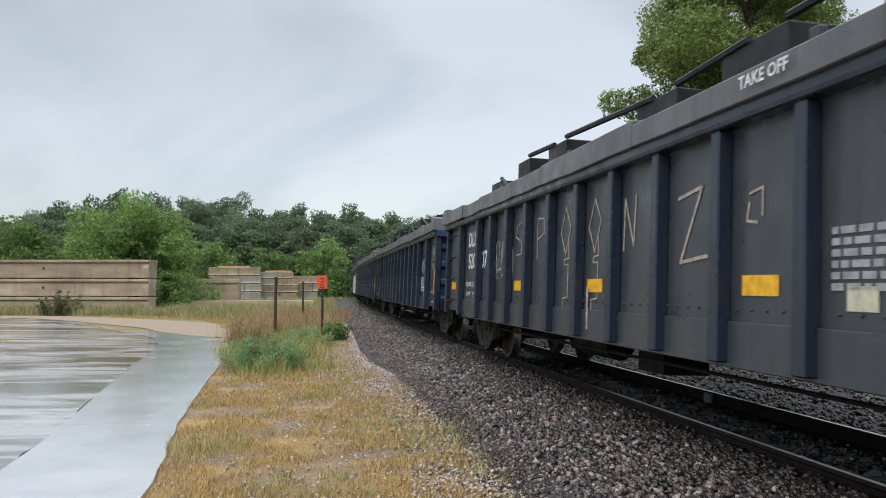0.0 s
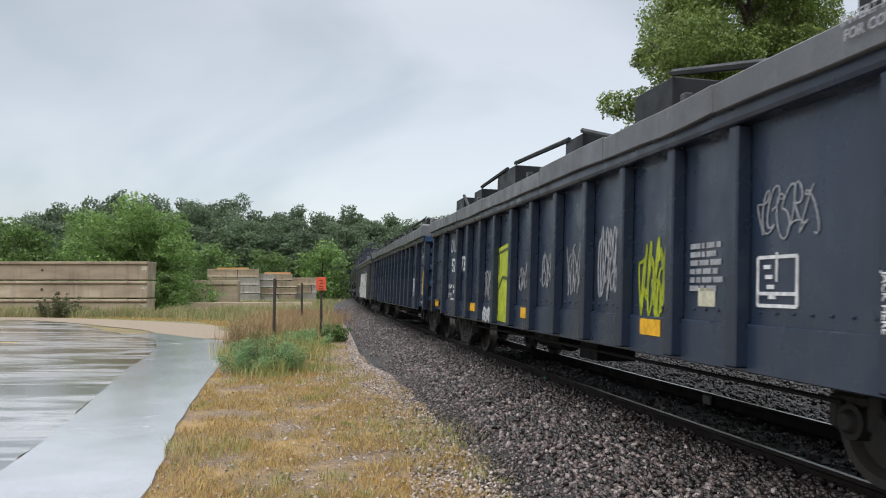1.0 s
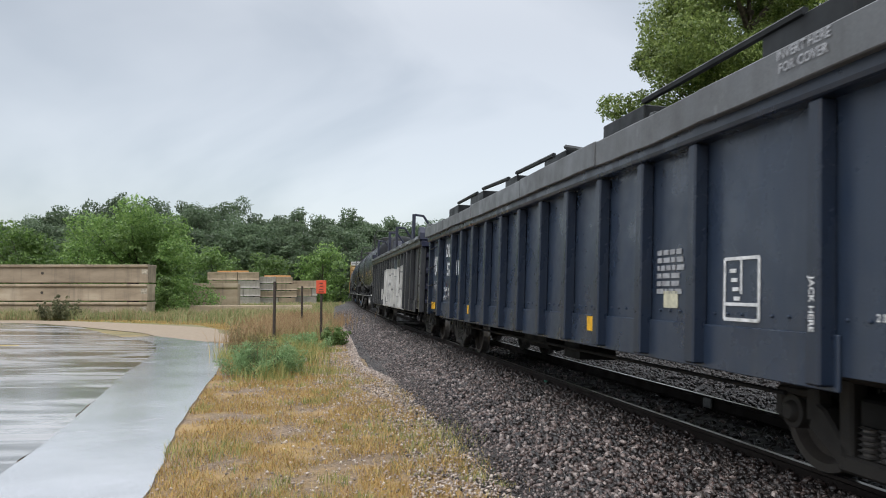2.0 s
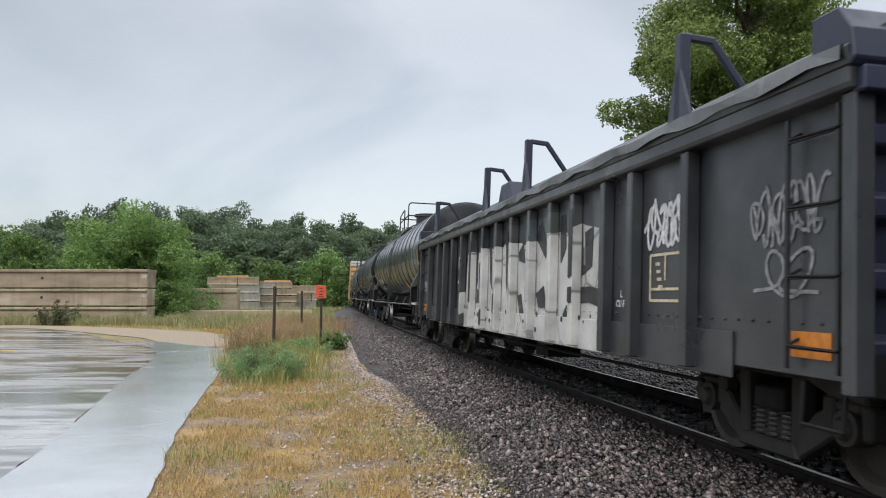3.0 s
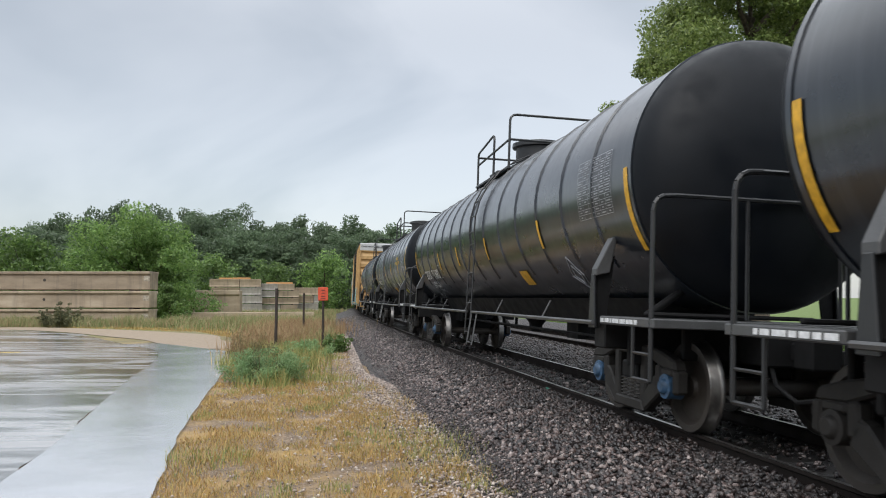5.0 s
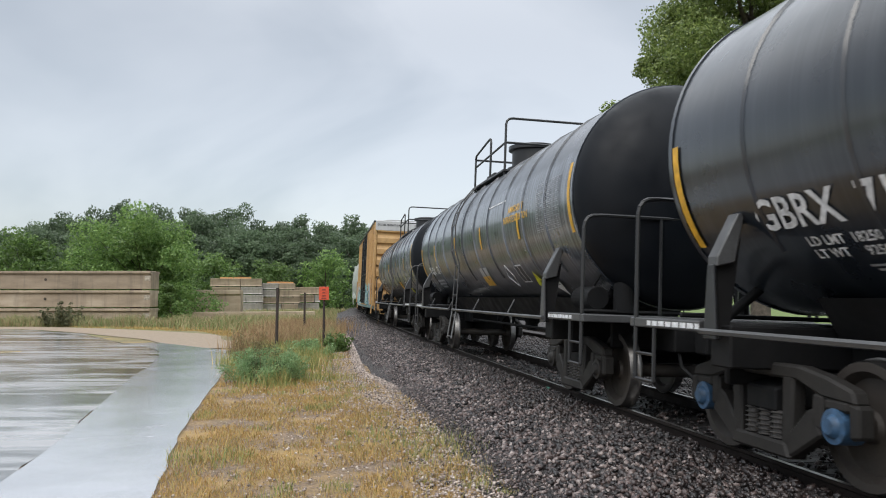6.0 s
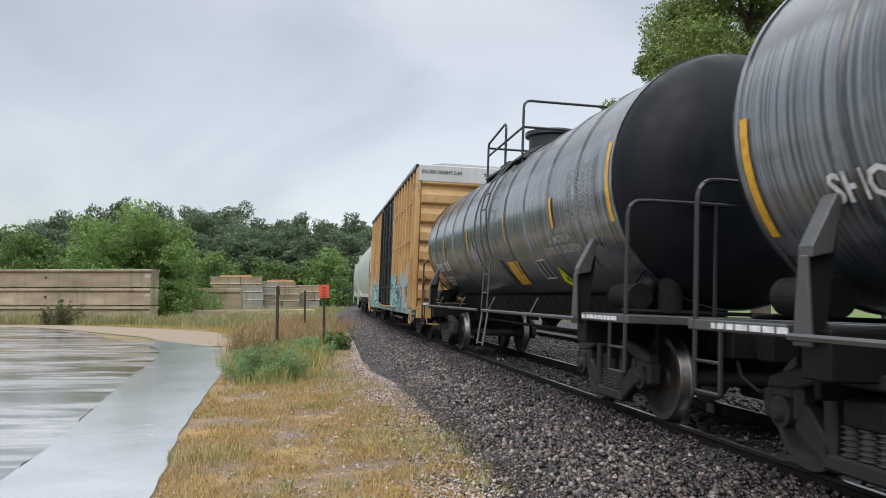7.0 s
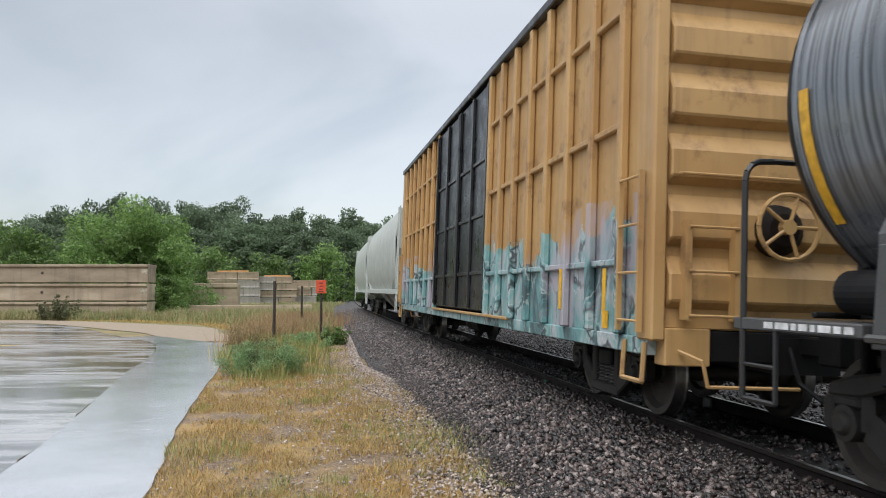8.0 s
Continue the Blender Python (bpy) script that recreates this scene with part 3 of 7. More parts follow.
# ---- gondolas ----
BOX_BLACK = painted("black cover box paint", (0.008, 0.010, 0.012), (0.016, 0.017, 0.018), 0.5, 0.3, gloss=0.3)
BLACK_POSTS = [6.85, 5.56, 4.8, 3.84, 2.89, 1.95, 1.0, 0.05, -0.9, -1.85, -2.8, -3.65, -4.6, -5.3, -6.4]
POSTS = [-6.75, -5.2, -4.2, -3.15, -2.1, -1.05, 0.0, 1.05, 2.1, 3.15, 4.2, 5.2, 6.75]


def gondola(label, side_mat, post_mat, end_mat, cover_mat, half, seed, hoops=False):
    car = thing("gondola_car", label, "freight car", group="gondola cars of the train")
    rnd = random.Random(seed)
    low, top = 0.80, 2.56
    for sgn, nm in ((-1, "near"), (1, "far")):
        x0, x1 = sorted((sgn * 1.475, sgn * 1.50))
        part("side_panel", Shape().box(x0, x1, -half, half, low + 0.02, top), side_mat, car)
        s = Shape().prism([(sgn * 1.46, top - 0.02), (sgn * 1.63, top - 0.02), (sgn * 1.65, top + 0.02), (sgn * 1.65, top + 0.13), (sgn * 1.46, top + 0.13)], -half - 0.03, half + 0.03)
        part("top_chord", s, post_mat, car, bevel=0.012)
        a, b = sorted((sgn * 1.502, sgn * 1.53))
        part("bottom_sill", Shape().box(a, b, -half + 1.4, half - 1.4, low - 0.08, low + 0.27), side_mat, car, bevel=0.008)
        rv = Shape()
        y = -half + 0.4
        while y < half - 0.3:
            rv.lathe([(-0.012, 0.001), (-0.008, 0.014), (0.008, 0.014)], (sgn * 1.506, y, low + 0.36), "x", 6)
            y += 0.19
        part("rivet_row", rv, side_mat, car)
        p = Shape().prism_x([(-0.072, low - 0.05), (0.072, low - 0.05), (0.06, top - 0.03), (-0.06, top - 0.03)], *sorted((sgn * 1.503, sgn * 1.63)))
        pm = p.mesh("post", post_mat, 0.014)
        for y in (BLACK_POSTS if hoops else POSTS):
            if hoops and sgn < 0:
                q = Shape().prism_x([(y - 0.065, low - 0.05), (y + 0.065, low - 0.05), (y + 0.06, top - 0.03), (y - 0.06, top - 0.03)], -1.63, -1.503)
                part("post", q, post_mat, car, bevel=0.012)
            else:
                part("post", pm, None, car, at=pose(0, y, 0))
        for e in (-1, 1):
            q = Shape().box(*sorted((sgn * 1.46, sgn * 1.60)), *sorted((e * (half - 0.10), e * (half + 0.02))), low - 0.05, top - 0.02)
            part("corner_post", q, post_mat, car, bevel=0.012)
            g = Shape()
            for z in (1.05, 1.5, 1.95, 2.4):
                one = Shape()
                grab(one, (sgn * 1.5, e * (half - 0.15), z), (sgn * 1.5, e * (half - 0.62), z + 0.01), (sgn * 0.09, 0, -0.05))
                part("grab_iron", one, UNDER, car)
            g.tube([(sgn * 1.52, e * (half - 0.15), low - 0.02), (sgn * 1.54, e * (half - 0.15), 0.52), (sgn * 1.54, e * (half - 0.55), 0.52), (sgn * 1.52, e * (half - 0.55), low - 0.02)], 0.016)
            part("stirrup_step", g, UNDER, car)
    part("floor", Shape().box(-1.47, 1.47, -half, half, 0.92, 1.0), UNDER, car)
    # ends: pressed horizontal ribs between corner posts
    for e in (-1, 1):
        s = Shape().box(-1.46, 1.46, *sorted((e * (half - 0.10), e * (half - 0.13))), low + 0.1, top)
        for z in (1.0, 1.42, 1.85, 2.28):
            s.prism_x([(e * (half - 0.11), z - 0.10), (e * (half - 0.01), z - 0.05), (e * (half - 0.01), z + 0.07), (e * (half - 0.11), z + 0.12)], -1.45, 1.45)
        part("end_wall", s, end_mat, car, bevel=0.012)
        part("end_chord", Shape().box(-1.60, 1.60, *sorted((e * (half - 0.02), e * (half + 0.10))), top - 0.04, top + 0.11), end_mat, car, bevel=0.012)
        part("end_sill", Shape().box(-1.45, 1.45, *sorted((e * (half - 0.2), e * half)), 0.74, 0.93), UNDER, car, bevel=0.01)
        g = Shape()
        for z in (1.18, 1.62, 2.06, 2.48):
            one = Shape()
            grab(one, (-1.25, e * half, z), (-0.75, e * half, z), (0, e * 0.10, -0.04))
            part("end_grab_iron", one, UNDER, car)
        if hoops:
            g.tube([(-1.3, e * (half + 0.06), 0.8), (-1.3, e * (half + 0.06), 2.5)], 0.02)
            g.tube([(-0.8, e * (half + 0.06), 0.8), (-0.8, e * (half + 0.06), 2.5)], 0.02)
        g.tube([(-1.45, e * (half + 0.08), 0.76), (-1.1, e * (half + 0.25), 0.74), (-1.0, e * (half + 0.25), 0.6), (-0.25, e * (half + 0.25), 0.6)], 0.014)
        part("uncoupling_lever", g, UNDER, car)
    # underframe
    u = Shape().box(-0.30, 0.30, -half, half, 0.62, 0.92)
    for y in np.arange(-half + 3.2, half - 3.0, 1.55):
        u.prism([(-1.46, 0.90), (-1.46, 0.80), (-0.4, 0.56), (0.4, 0.56), (1.46, 0.80), (1.46, 0.90)], y - 0.06, y + 0.06)
    u.lathe([(-0.6, 0.001), (-0.6, 0.2), (0.6, 0.2), (0.6, 0.001)], (-0.75, 1.2, 0.62), "y", 14)
    u.box(-1.1, -0.6, -1.3, -0.7, 0.45, 0.85)
    u.tube([(-1.2, -half + 2.4, 0.60), (-1.2, half - 2.4, 0.58)], 0.02)
    part("underframe", u, UNDER, car)
    # cover
    ct = top + 0.13
    if not hoops:
        y = -half - 0.06
        k = 0
        while y < half + 0.06:
            L = rnd.choice((1.4, 2.2, 2.9, 3.3))
            y1 = half + 0.06 if y + L > half - 0.8 else y + L
            sag, lift = rnd.uniform(-0.018, 0.008), rnd.uniform(-0.012, 0.014)
            h = 0.20 + rnd.uniform(-0.03, 0.03)
            for sgn in (-1, 1):
                o = sgn * (1.70 + rnd.uniform(-0.01, 0.015))
                s = Shape()
                n = 5
                vs, fs = [], []
                for i in range(n + 1):
                    yy = y + 0.006 + (y1 - y - 0.012) * i / n
                    d = sag * math.sin(math.pi * i / n) + rnd.uniform(-0.007, 0.007)
                    for xx, zz in ((o, ct - 0.03 + d), (o, ct + h + lift + d * 0.5), (sgn * 1.55, ct + h + lift + 0.02), (sgn * 1.55, ct - 0.03 + d), ):
                        vs.append((xx, yy, zz))
                fs = [(i * 4 + j, i * 4 + (j + 1) % 4, i * 4 + 4 + (j + 1) % 4, i * 4 + 4 + j) for i in range(n) for j in range(4)] + [(0, 1, 2, 3), (n * 4 + 3, n * 4 + 2, n * 4 + 1, n * 4)]
                part("cover_rim", s.add(vs, fs), cover_mat, car, "dented grey cover edge with flaking paint" if k == 0 else "", bevel=0.008)
            k += 1
            y = y1
        for e in (-1, 1):
            part("cover_end", Shape().prism_x([(e * (half + 0.06), ct - 0.02), (e * (half + 0.09), ct - 0.02), (e * (half + 0.07), ct + 0.26), (e * (half + 0.0), ct + 0.30), (e * (half - 0.3), ct + 0.30), (e * (half - 0.3), ct + 0.2)], -1.69, 1.69), cover_mat, car, bevel=0.01)
        part("cover_top", Shape().prism([(-1.56, ct + 0.12), (-1.1, ct + 0.17), (1.1, ct + 0.17), (1.56, ct + 0.12), (1.56, ct + 0.08), (-1.56, ct + 0.08)], -half, half), LID_DARK, car)
        run = Shape()
        yy = -half + 1.5
        last = None
        while yy < half - 1.3:
            hh = rnd.uniform(0.50, 0.68)
            xx = -1.25
            part("cover_box", Shape().box(xx - 0.1, 1.3, yy, yy + rnd.uniform(0.6, 1.2), ct + 0.10, ct + hh), BOX_BLACK, car, bevel=0.01)
            if last:
                run.tube([last, ((xx - 0.1), yy, ct + hh + 0.03)], 0.035, 6)
            last = (xx - 0.1, yy + 0.5, ct + hh + 0.01)
            if rnd.random() < 0.5:
                last = (xx - 0.1, yy + 0.9, ct + 0.2)
            yy += rnd.choice((1.7, 2.4, 3.1))
        part("cover_rail", run, BOX_BLACK, car)
        for yy in (-4.2, 0.6, 3.9):
            part("lifting_lug", Shape().box(-1.5, -1.42, yy, yy + 0.10, ct + 0.12, ct + 0.36), LID_DARK, car, bevel=0.01)
    else:
        for sgn in (-1, 1):
            part("cover_rim", Shape().prism([(sgn * 1.66, ct - 0.02), (sgn * 1.68, ct + 0.10), (sgn * 1.30, ct + 0.34), (sgn * 1.22, ct + 0.30), (sgn * 1.5, ct)], -half - 0.05, half + 0.05), cover_mat, car, bevel=0.01)
            n = 60
            vs = []
            for i in range(n + 1):
                yy = -half + 2 * half * i / n
                vs += [(sgn * (1.69 + 0.015 * math.sin(i * 0.9)), yy, ct + 0.02 + 0.02 * math.sin(i * 1.7)), (sgn * 1.685, yy, ct + 0.11 + 0.015 * math.sin(i * 1.1)), (sgn * 1.60, yy, ct + 0.13)]
            part("cover_lip", Shape().add(vs, [(i * 3 + j, i * 3 + j + 1, i * 3 + j + 4, i * 3 + j + 3) for i in range(n) for j in range(2)]), LID, car)
        part("cover_top", Shape().prism([(-1.3, ct + 0.22), (-0.6, ct + 0.36), (0.6, ct + 0.36), (1.3, ct + 0.22), (1.3, ct + 0.1), (-1.3, ct + 0.1)], -half, half), LID_DARK, car)
        for e in (-1, 1):
            part("cover_end", Shape().prism_x([(e * (half + 0.05), ct - 0.02), (e * (half + 0.09), ct + 0.02), (e * (half + 0.07), ct + 0.2), (e * (half - 0.05), ct + 0.36), (e * (half - 0.3), ct + 0.36), (e * (half - 0.3), ct)], -1.66, 1.66), end_mat, car, bevel=0.01)
        for yy in (-6.2, -1.5, 0.0, 1.05, 6.2):
            if yy == 0.0:
                part("cover_handle", Shape().prism_x([(yy - 0.5, ct + 0.1), (yy - 0.25, ct + 0.5), (yy + 0.25, ct + 0.5), (yy + 0.5, ct + 0.1)], -1.5, -1.2), end_mat, car, bevel=0.02)
                continue
            s = Shape().prism_x([(yy - 0.30, ct + 0.02), (yy - 0.05, ct + 0.6), (yy + 0.05, ct + 0.6), (yy + 0.22, ct + 0.02)], -1.60, -1.57)
            s.box(-1.60, -1.50, yy - 0.055, yy + 0.055, ct + 0.02, ct + 0.92)
            s.bar((-1.53, yy, ct + 0.90), (-1.25, yy, ct + 0.88), 0.045, 4)
            s.bar((-1.27, yy, ct + 0.88), (-0.8, yy, ct + 0.25), 0.045, 4)
            part("cover_bracket", s, end_mat, car, "dark blue stacking bracket", bevel=0.01)
    running_gear(car, 6.65 if not hoops else 6.75)
    couplers(car, half)
    return car


GRAF = plain("pale chalk paint", (0.24, 0.245, 0.26), 0.7, vary=0.5)
CHALK = plain("tan chalk paint", (0.34, 0.29, 0.25), 0.7, vary=0.4)
LIME = plain("yellow-green spray paint", (0.36, 0.42, 0.02), 0.5, vary=0.3, scale=6)
LIME_DARK = plain("dark olive spray paint", (0.045, 0.07, 0.015), 0.5)
ORANGE = plain("orange reflective sheet", (0.50, 0.17, 0.02), 0.45)


def yellow_marks(car, ys, z, w=0.55, h=0.13, x=-1.536, mat=None):
    for y in ys:
        part("reflector", plate_side(Shape(), x, y, z, w, h), mat or YELLOW, car, "yellow reflective plate")


def frame_box(car, x, y, z, w, h, material, extra=True):
    s = Shape()
    for yy in (y - w / 2, y + w / 2):
        plate_side(s, x, yy, z, 0.025, h)
    for zz in (z - h / 2, z - h * 0.25, z + h / 2):
        plate_side(s, x, y, zz, w, 0.025)
    if extra:
        plate_side(s, x, y, z + 0.1, 0.02, h * 0.6)
        for i in range(4):
            plate_side(s, x, y + w * 0.25 - 0.02 * i, z + h * 0.3 - i * 0.07, 0.08, 0.03)
    return part("stencil_box", s, material, car)


def blue_gondola(half, seed, number, variant):
    texts = {1: "weathered dark blue covered gondola car with chalk scrawls", 2: "weathered dark blue covered gondola car with a lime spray-painted figure", 3: "weathered dark blue covered gondola car with white tags"}
    car = gondola(texts[variant], BLUE if variant == 1 else BLUE_NAVY, BLUE_BRIGHT, BLUE_END, LID, half, seed)
    X = -1.506
    far = half
    letter_side(car, number[0], 0.40, X, far - 2.40, 2.22, PALE if variant == 2 else WHITE)
    letter_side(car, number[1], 0.40, X, far - 2.34, 1.80, WHITE)
    letter_side(car, number[2], 0.42, X, far - 3.25, 1.80, WHITE)
    letter_side(car, "LD LMT  217500" if variant == 1 else "LD LMT", 0.125, X, far - (2.22 if variant == 1 else 1.95), 1.36, WHITE)
    letter_side(car, "LT WT     74500" if variant == 1 else "LT WT", 0.125, X, far - (2.22 if variant == 1 else 1.92), 1.17, WHITE)
    if variant != 1:
        bars_side(car, X, far - 2.45, 1.36, 2, 0.30, 0.07, WHITE, seed + 1)
    letter_side(car, "2 INCH HF COMP SHOES", 0.065, X, -far + 0.75, 1.18, WHITE)
    letter_side(car, "PULL HERE", 0.075, X, -far + 0.85, 0.93, WHITE)
    letter_side(car, "LIFT\nHERE", 0.085, X, -far + 1.72, 0.98, WHITE)
    letter_side(car, "L     52'-6\"\nCU FT 2743", 0.10, X, -far + 0.78, 2.20, WHITE)
    part("lettering", text_mesh("JACK HERE", 0.07, WHITE), None, car, at=Matrix.Translation((-1.636, -6.75, 1.25)) @ SIDE @ pose(0, 0, 0, 0, 0, -90))
    letter_side(car, "INVERT HERE\nFOR COVER", 0.09, -1.722, -far + 1.5, 2.82, PALE)
    bars_side(car, X, -far + 3.68, 1.68, 6, 0.42, 0.045, PALE, seed + 3)
    if variant == 2:
        frame_box(car, X, -far + 2.68, 1.38, 0.45, 0.34, WHITE)
    part("reflector", plate_side(Shape(), X, -far + 3.62, 1.26, 0.26, 0.15), plain("cream plate", (0.5, 0.48, 0.36), 0.5), car, "small cream notice plate")
    part("reflector", plate_side(Shape(), -1.606, -far + 0.04, 1.45, 0.06, 0.62), YELLOW, car, "yellow reflective strip")
    part("reflector", plate_side(Shape(), X, -far + 0.35, 0.98, 0.42, 0.22), YELLOW, car, "yellow reflective plate")
    if variant == 1:
        yellow_marks(car, [7.75, 2.72, -0.4, -3.6], 1.34, 0.45, 0.15, X)
        s = Shape()
        stroke(s, [(-2.35, 2.10), (-2.75, 2.16), (-2.4, 1.54), (-2.85, 1.58)], X, 0.032)
        stroke(s, [(-3.45, 2.02), (-3.62, 2.05), (-3.62, 1.85)], X, 0.022)
        stroke(s, [(-3.45, 1.95), (-3.42, 1.82), (-3.55, 1.80)], X, 0.022)
        stroke(s, [(2.62, 2.30), (2.86, 2.24), (2.90, 2.08), (2.62, 2.0), (2.60, 1.82), (2.85, 1.80)], X, 0.022)
        stroke(s, [(1.80, 1.72), (1.80, 2.28), (1.52, 2.26), (1.50, 2.05), (1.80, 1.98)], X, 0.022)
        for y in (0.62, -0.36):
            stroke(s, [(y, 2.32), (y + 0.17, 2.0), (y - 0.02, 1.72), (y - 0.19, 2.06), (y, 2.32)], X, 0.020)
            stroke(s, [(y - 0.12, 1.88), (y - 0.14, 1.68), (y + 0.02, 1.66), (y + 0.02, 1.60), (y - 0.12, 1.60), (y - 0.12, 1.20), (y + 0.06, 1.18), (y + 0.06, 1.02)], X, 0.018)
        stroke(s, [(-0.24, 1.30), (-0.25, 0.86)], X - 0.026, 0.05)
        stroke(s, [(-1.18, 1.70), (-1.20, 2.22), (-1.42, 1.74), (-1.46, 2.24)], X, 0.025)
        part("painted_tag", s, CHALK, car)
        scrawl(car, X, far - 4.0, 1.75, 0.6, 0.7, GRAF, 5, 0.018, 2)
        scrawl(car, X, far - 4.75, 1.75, 0.75, 0.62, GRAF, 6, 0.03, 3)
        letter_side(car, "TAKE OFF", 0.13, -1.722, -3.92, 2.77, WHITE)
    if variant == 2:
        yellow_marks(car, [7.8, 3.9, 0.42, -3.68], 0.97, 0.42, 0.15)
        s = Shape()
        y = far - 6.56
        plate = [(y + 0.42, 0.80), (y + 0.42, 1.25), (y + 0.30, 1.40), (y + 0.42, 1.50), (y + 0.40, 1.98), (y - 0.38, 2.05), (y - 0.40, 1.70), (y - 0.25, 1.55), (y - 0.42, 1.35), (y - 0.42, 0.78)]
        part("painted_figure", Shape().prism_x(plate, X - 0.028, X - 0.024 + 0.022), LIME, car, "lime spray-painted figure")
        stroke(s, [(y + 0.30, 0.9), (y + 0.30, 1.3), (y + 0.05, 1.5), (y - 0.25, 1.48)], X - 0.03, 0.05)
        stroke(s, [(y + 0.28, 1.55), (y + 0.28, 1.9), (y - 0.3, 1.96)], X - 0.03, 0.04)
        part("painted_outline", s, LIME_DARK, car)
        scrawl(car, X, far - 5.41, 1.36, 0.62, 0.55, GRAF, 15, 0.035, 2)
        scrawl(car, X - 0.026, far - 5.46, 0.87, 0.66, 0.24, WHITE, 16, 0.045, 3)
        scrawl(car, X, far - 2.3, 1.0, 0.55, 0.22, WHITE, 17, 0.03, 3)
        scrawl(car, X, 0.55, 1.5, 0.62, 0.42, GRAF, 18, 0.028, 3)
        scrawl(car, X, -0.53, 1.55, 0.66, 0.5, GRAF, 19, 0.028, 3)
        scrawl(car, X, -1.6, 1.55, 0.72, 0.62, GRAF, 20, 0.025, 3)
        scrawl(car, X, -3.66, 1.42, 0.62, 0.75, LIME, 21, 0.028, 4)
        scrawl(car, X, -2.66, 1.6, 0.72, 0.8, PALE, 24, 0.025, 4)
        scrawl(car, X, -far + 0.75, 1.9, 0.8, 0.35, plain("olive marker", (0.22, 0.24, 0.12), 0.6), 22, 0.022, 3)
        scrawl(car, X, -far + 2.6, 1.86, 0.6, 0.4, PALE, 23, 0.012, 3)
    if variant == 3:
        yellow_marks(car, [far - 0.55, far - 4.75, far - 11.2], 0.97, 0.5, 0.16)
        scrawl(car, X, far - 0.85, 1.95, 0.85, 0.45, WHITE, 31, 0.05, 3)
        scrawl(car, X, far - 0.85, 1.45, 0.8, 0.25, PALE, 32, 0.012, 4)
        scrawl(car, X, -far + 0.7, 1.4, 0.6, 0.5, GRAF, 33, 0.02, 3)
        frame_box(car, X, -far + 2.5, 1.35, 0.46, 0.46, WHITE)
    return car


def silver_mat():
    """Sooty paint with a band of silver spray paint in rounded blocks, and faint colour sprayed over it."""
    k = Mat("sooty paint under silver graffiti")
    y, z = k.axis("Y"), k.axis("Z")
    wob = k.math("MULTIPLY", k.math("SUBTRACT", k.noise(1.3, 2), 0.5), 0.4)
    top = k.math("LESS_THAN", z, k.math("ADD", 2.12, wob))
    span = k.math("MULTIPLY", k.math("GREATER_THAN", k.math("ADD", y, wob), -4.4), k.math("LESS_THAN", k.math("ADD", y, wob), 2.75))
    cells = k.node("ShaderNodeTexVoronoi", Scale=1.25, Randomness=0.75)
    cells.feature = "DISTANCE_TO_EDGE"
    mp = k.n.new("ShaderNodeMapping")
    mp.inputs["Scale"].default_value = (0.02, 1.0, 0.62)
    mp.inputs["Location"].default_value = (0.0, 0.35, 0.2)
    k.link(k.co.outputs["Object"], mp.inputs[0])
    k.link(mp.outputs[0], cells.inputs["Vector"])
    line = k.ramp(cells.outputs[0], (0.004, 0.35), (0.014, 1.0))
    mask = k.math("MULTIPLY", k.math("MULTIPLY", top, span), line)
    dark = k.ramp(k.noise(0.9, 5, 0.6), (0.35, (0.020, 0.022, 0.026)), (0.7, (0.060, 0.063, 0.069)))
    mist = k.math("MULTIPLY", k.math("MULTIPLY", k.ramp(k.noise(0.8, 3), (0.45, 0.0), (0.75, 0.6)), k.math("LESS_THAN", z, 2.4)), span)
    hue = k.ramp(k.noise(0.6, 2), (0.35, (0.10, 0.22, 0.24)), (0.5, (0.24, 0.25, 0.27)), (0.65, (0.18, 0.24, 0.12)))
    c = k.mix(mist, dark, hue)
    silver = k.ramp(k.noise(1.4, 5, 0.65), (0.3, (0.31, 0.31, 0.305)), (0.5, (0.47, 0.47, 0.46)), (0.72, (0.61, 0.61, 0.60)))
    k.color(k.mix(mask, c, silver))
    k.rough(k.ramp(k.noise(3.0, 4), (0.3, 0.26), (0.7, 0.46)))
    k.bump(k.noise(1.3, 3), 0.12, 0.03)
    return k.m


def clip_band(poly, y0, y1):
    """The part of an outline (y, z) between two values of y."""
    for keep_above, lim in ((True, y0), (False, y1)):
        out = []
        for a, b in zip(poly, poly[1:] + poly[:1]):
            ia, ib = ((a[0] >= lim) == keep_above, (b[0] >= lim) == keep_above)
            if ia:
                out.append(a)
            if ia != ib:
                f = (lim - a[0]) / (b[0] - a[0])
                out.append((lim, a[1] + f * (b[1] - a[1])))
        poly = out
    return poly


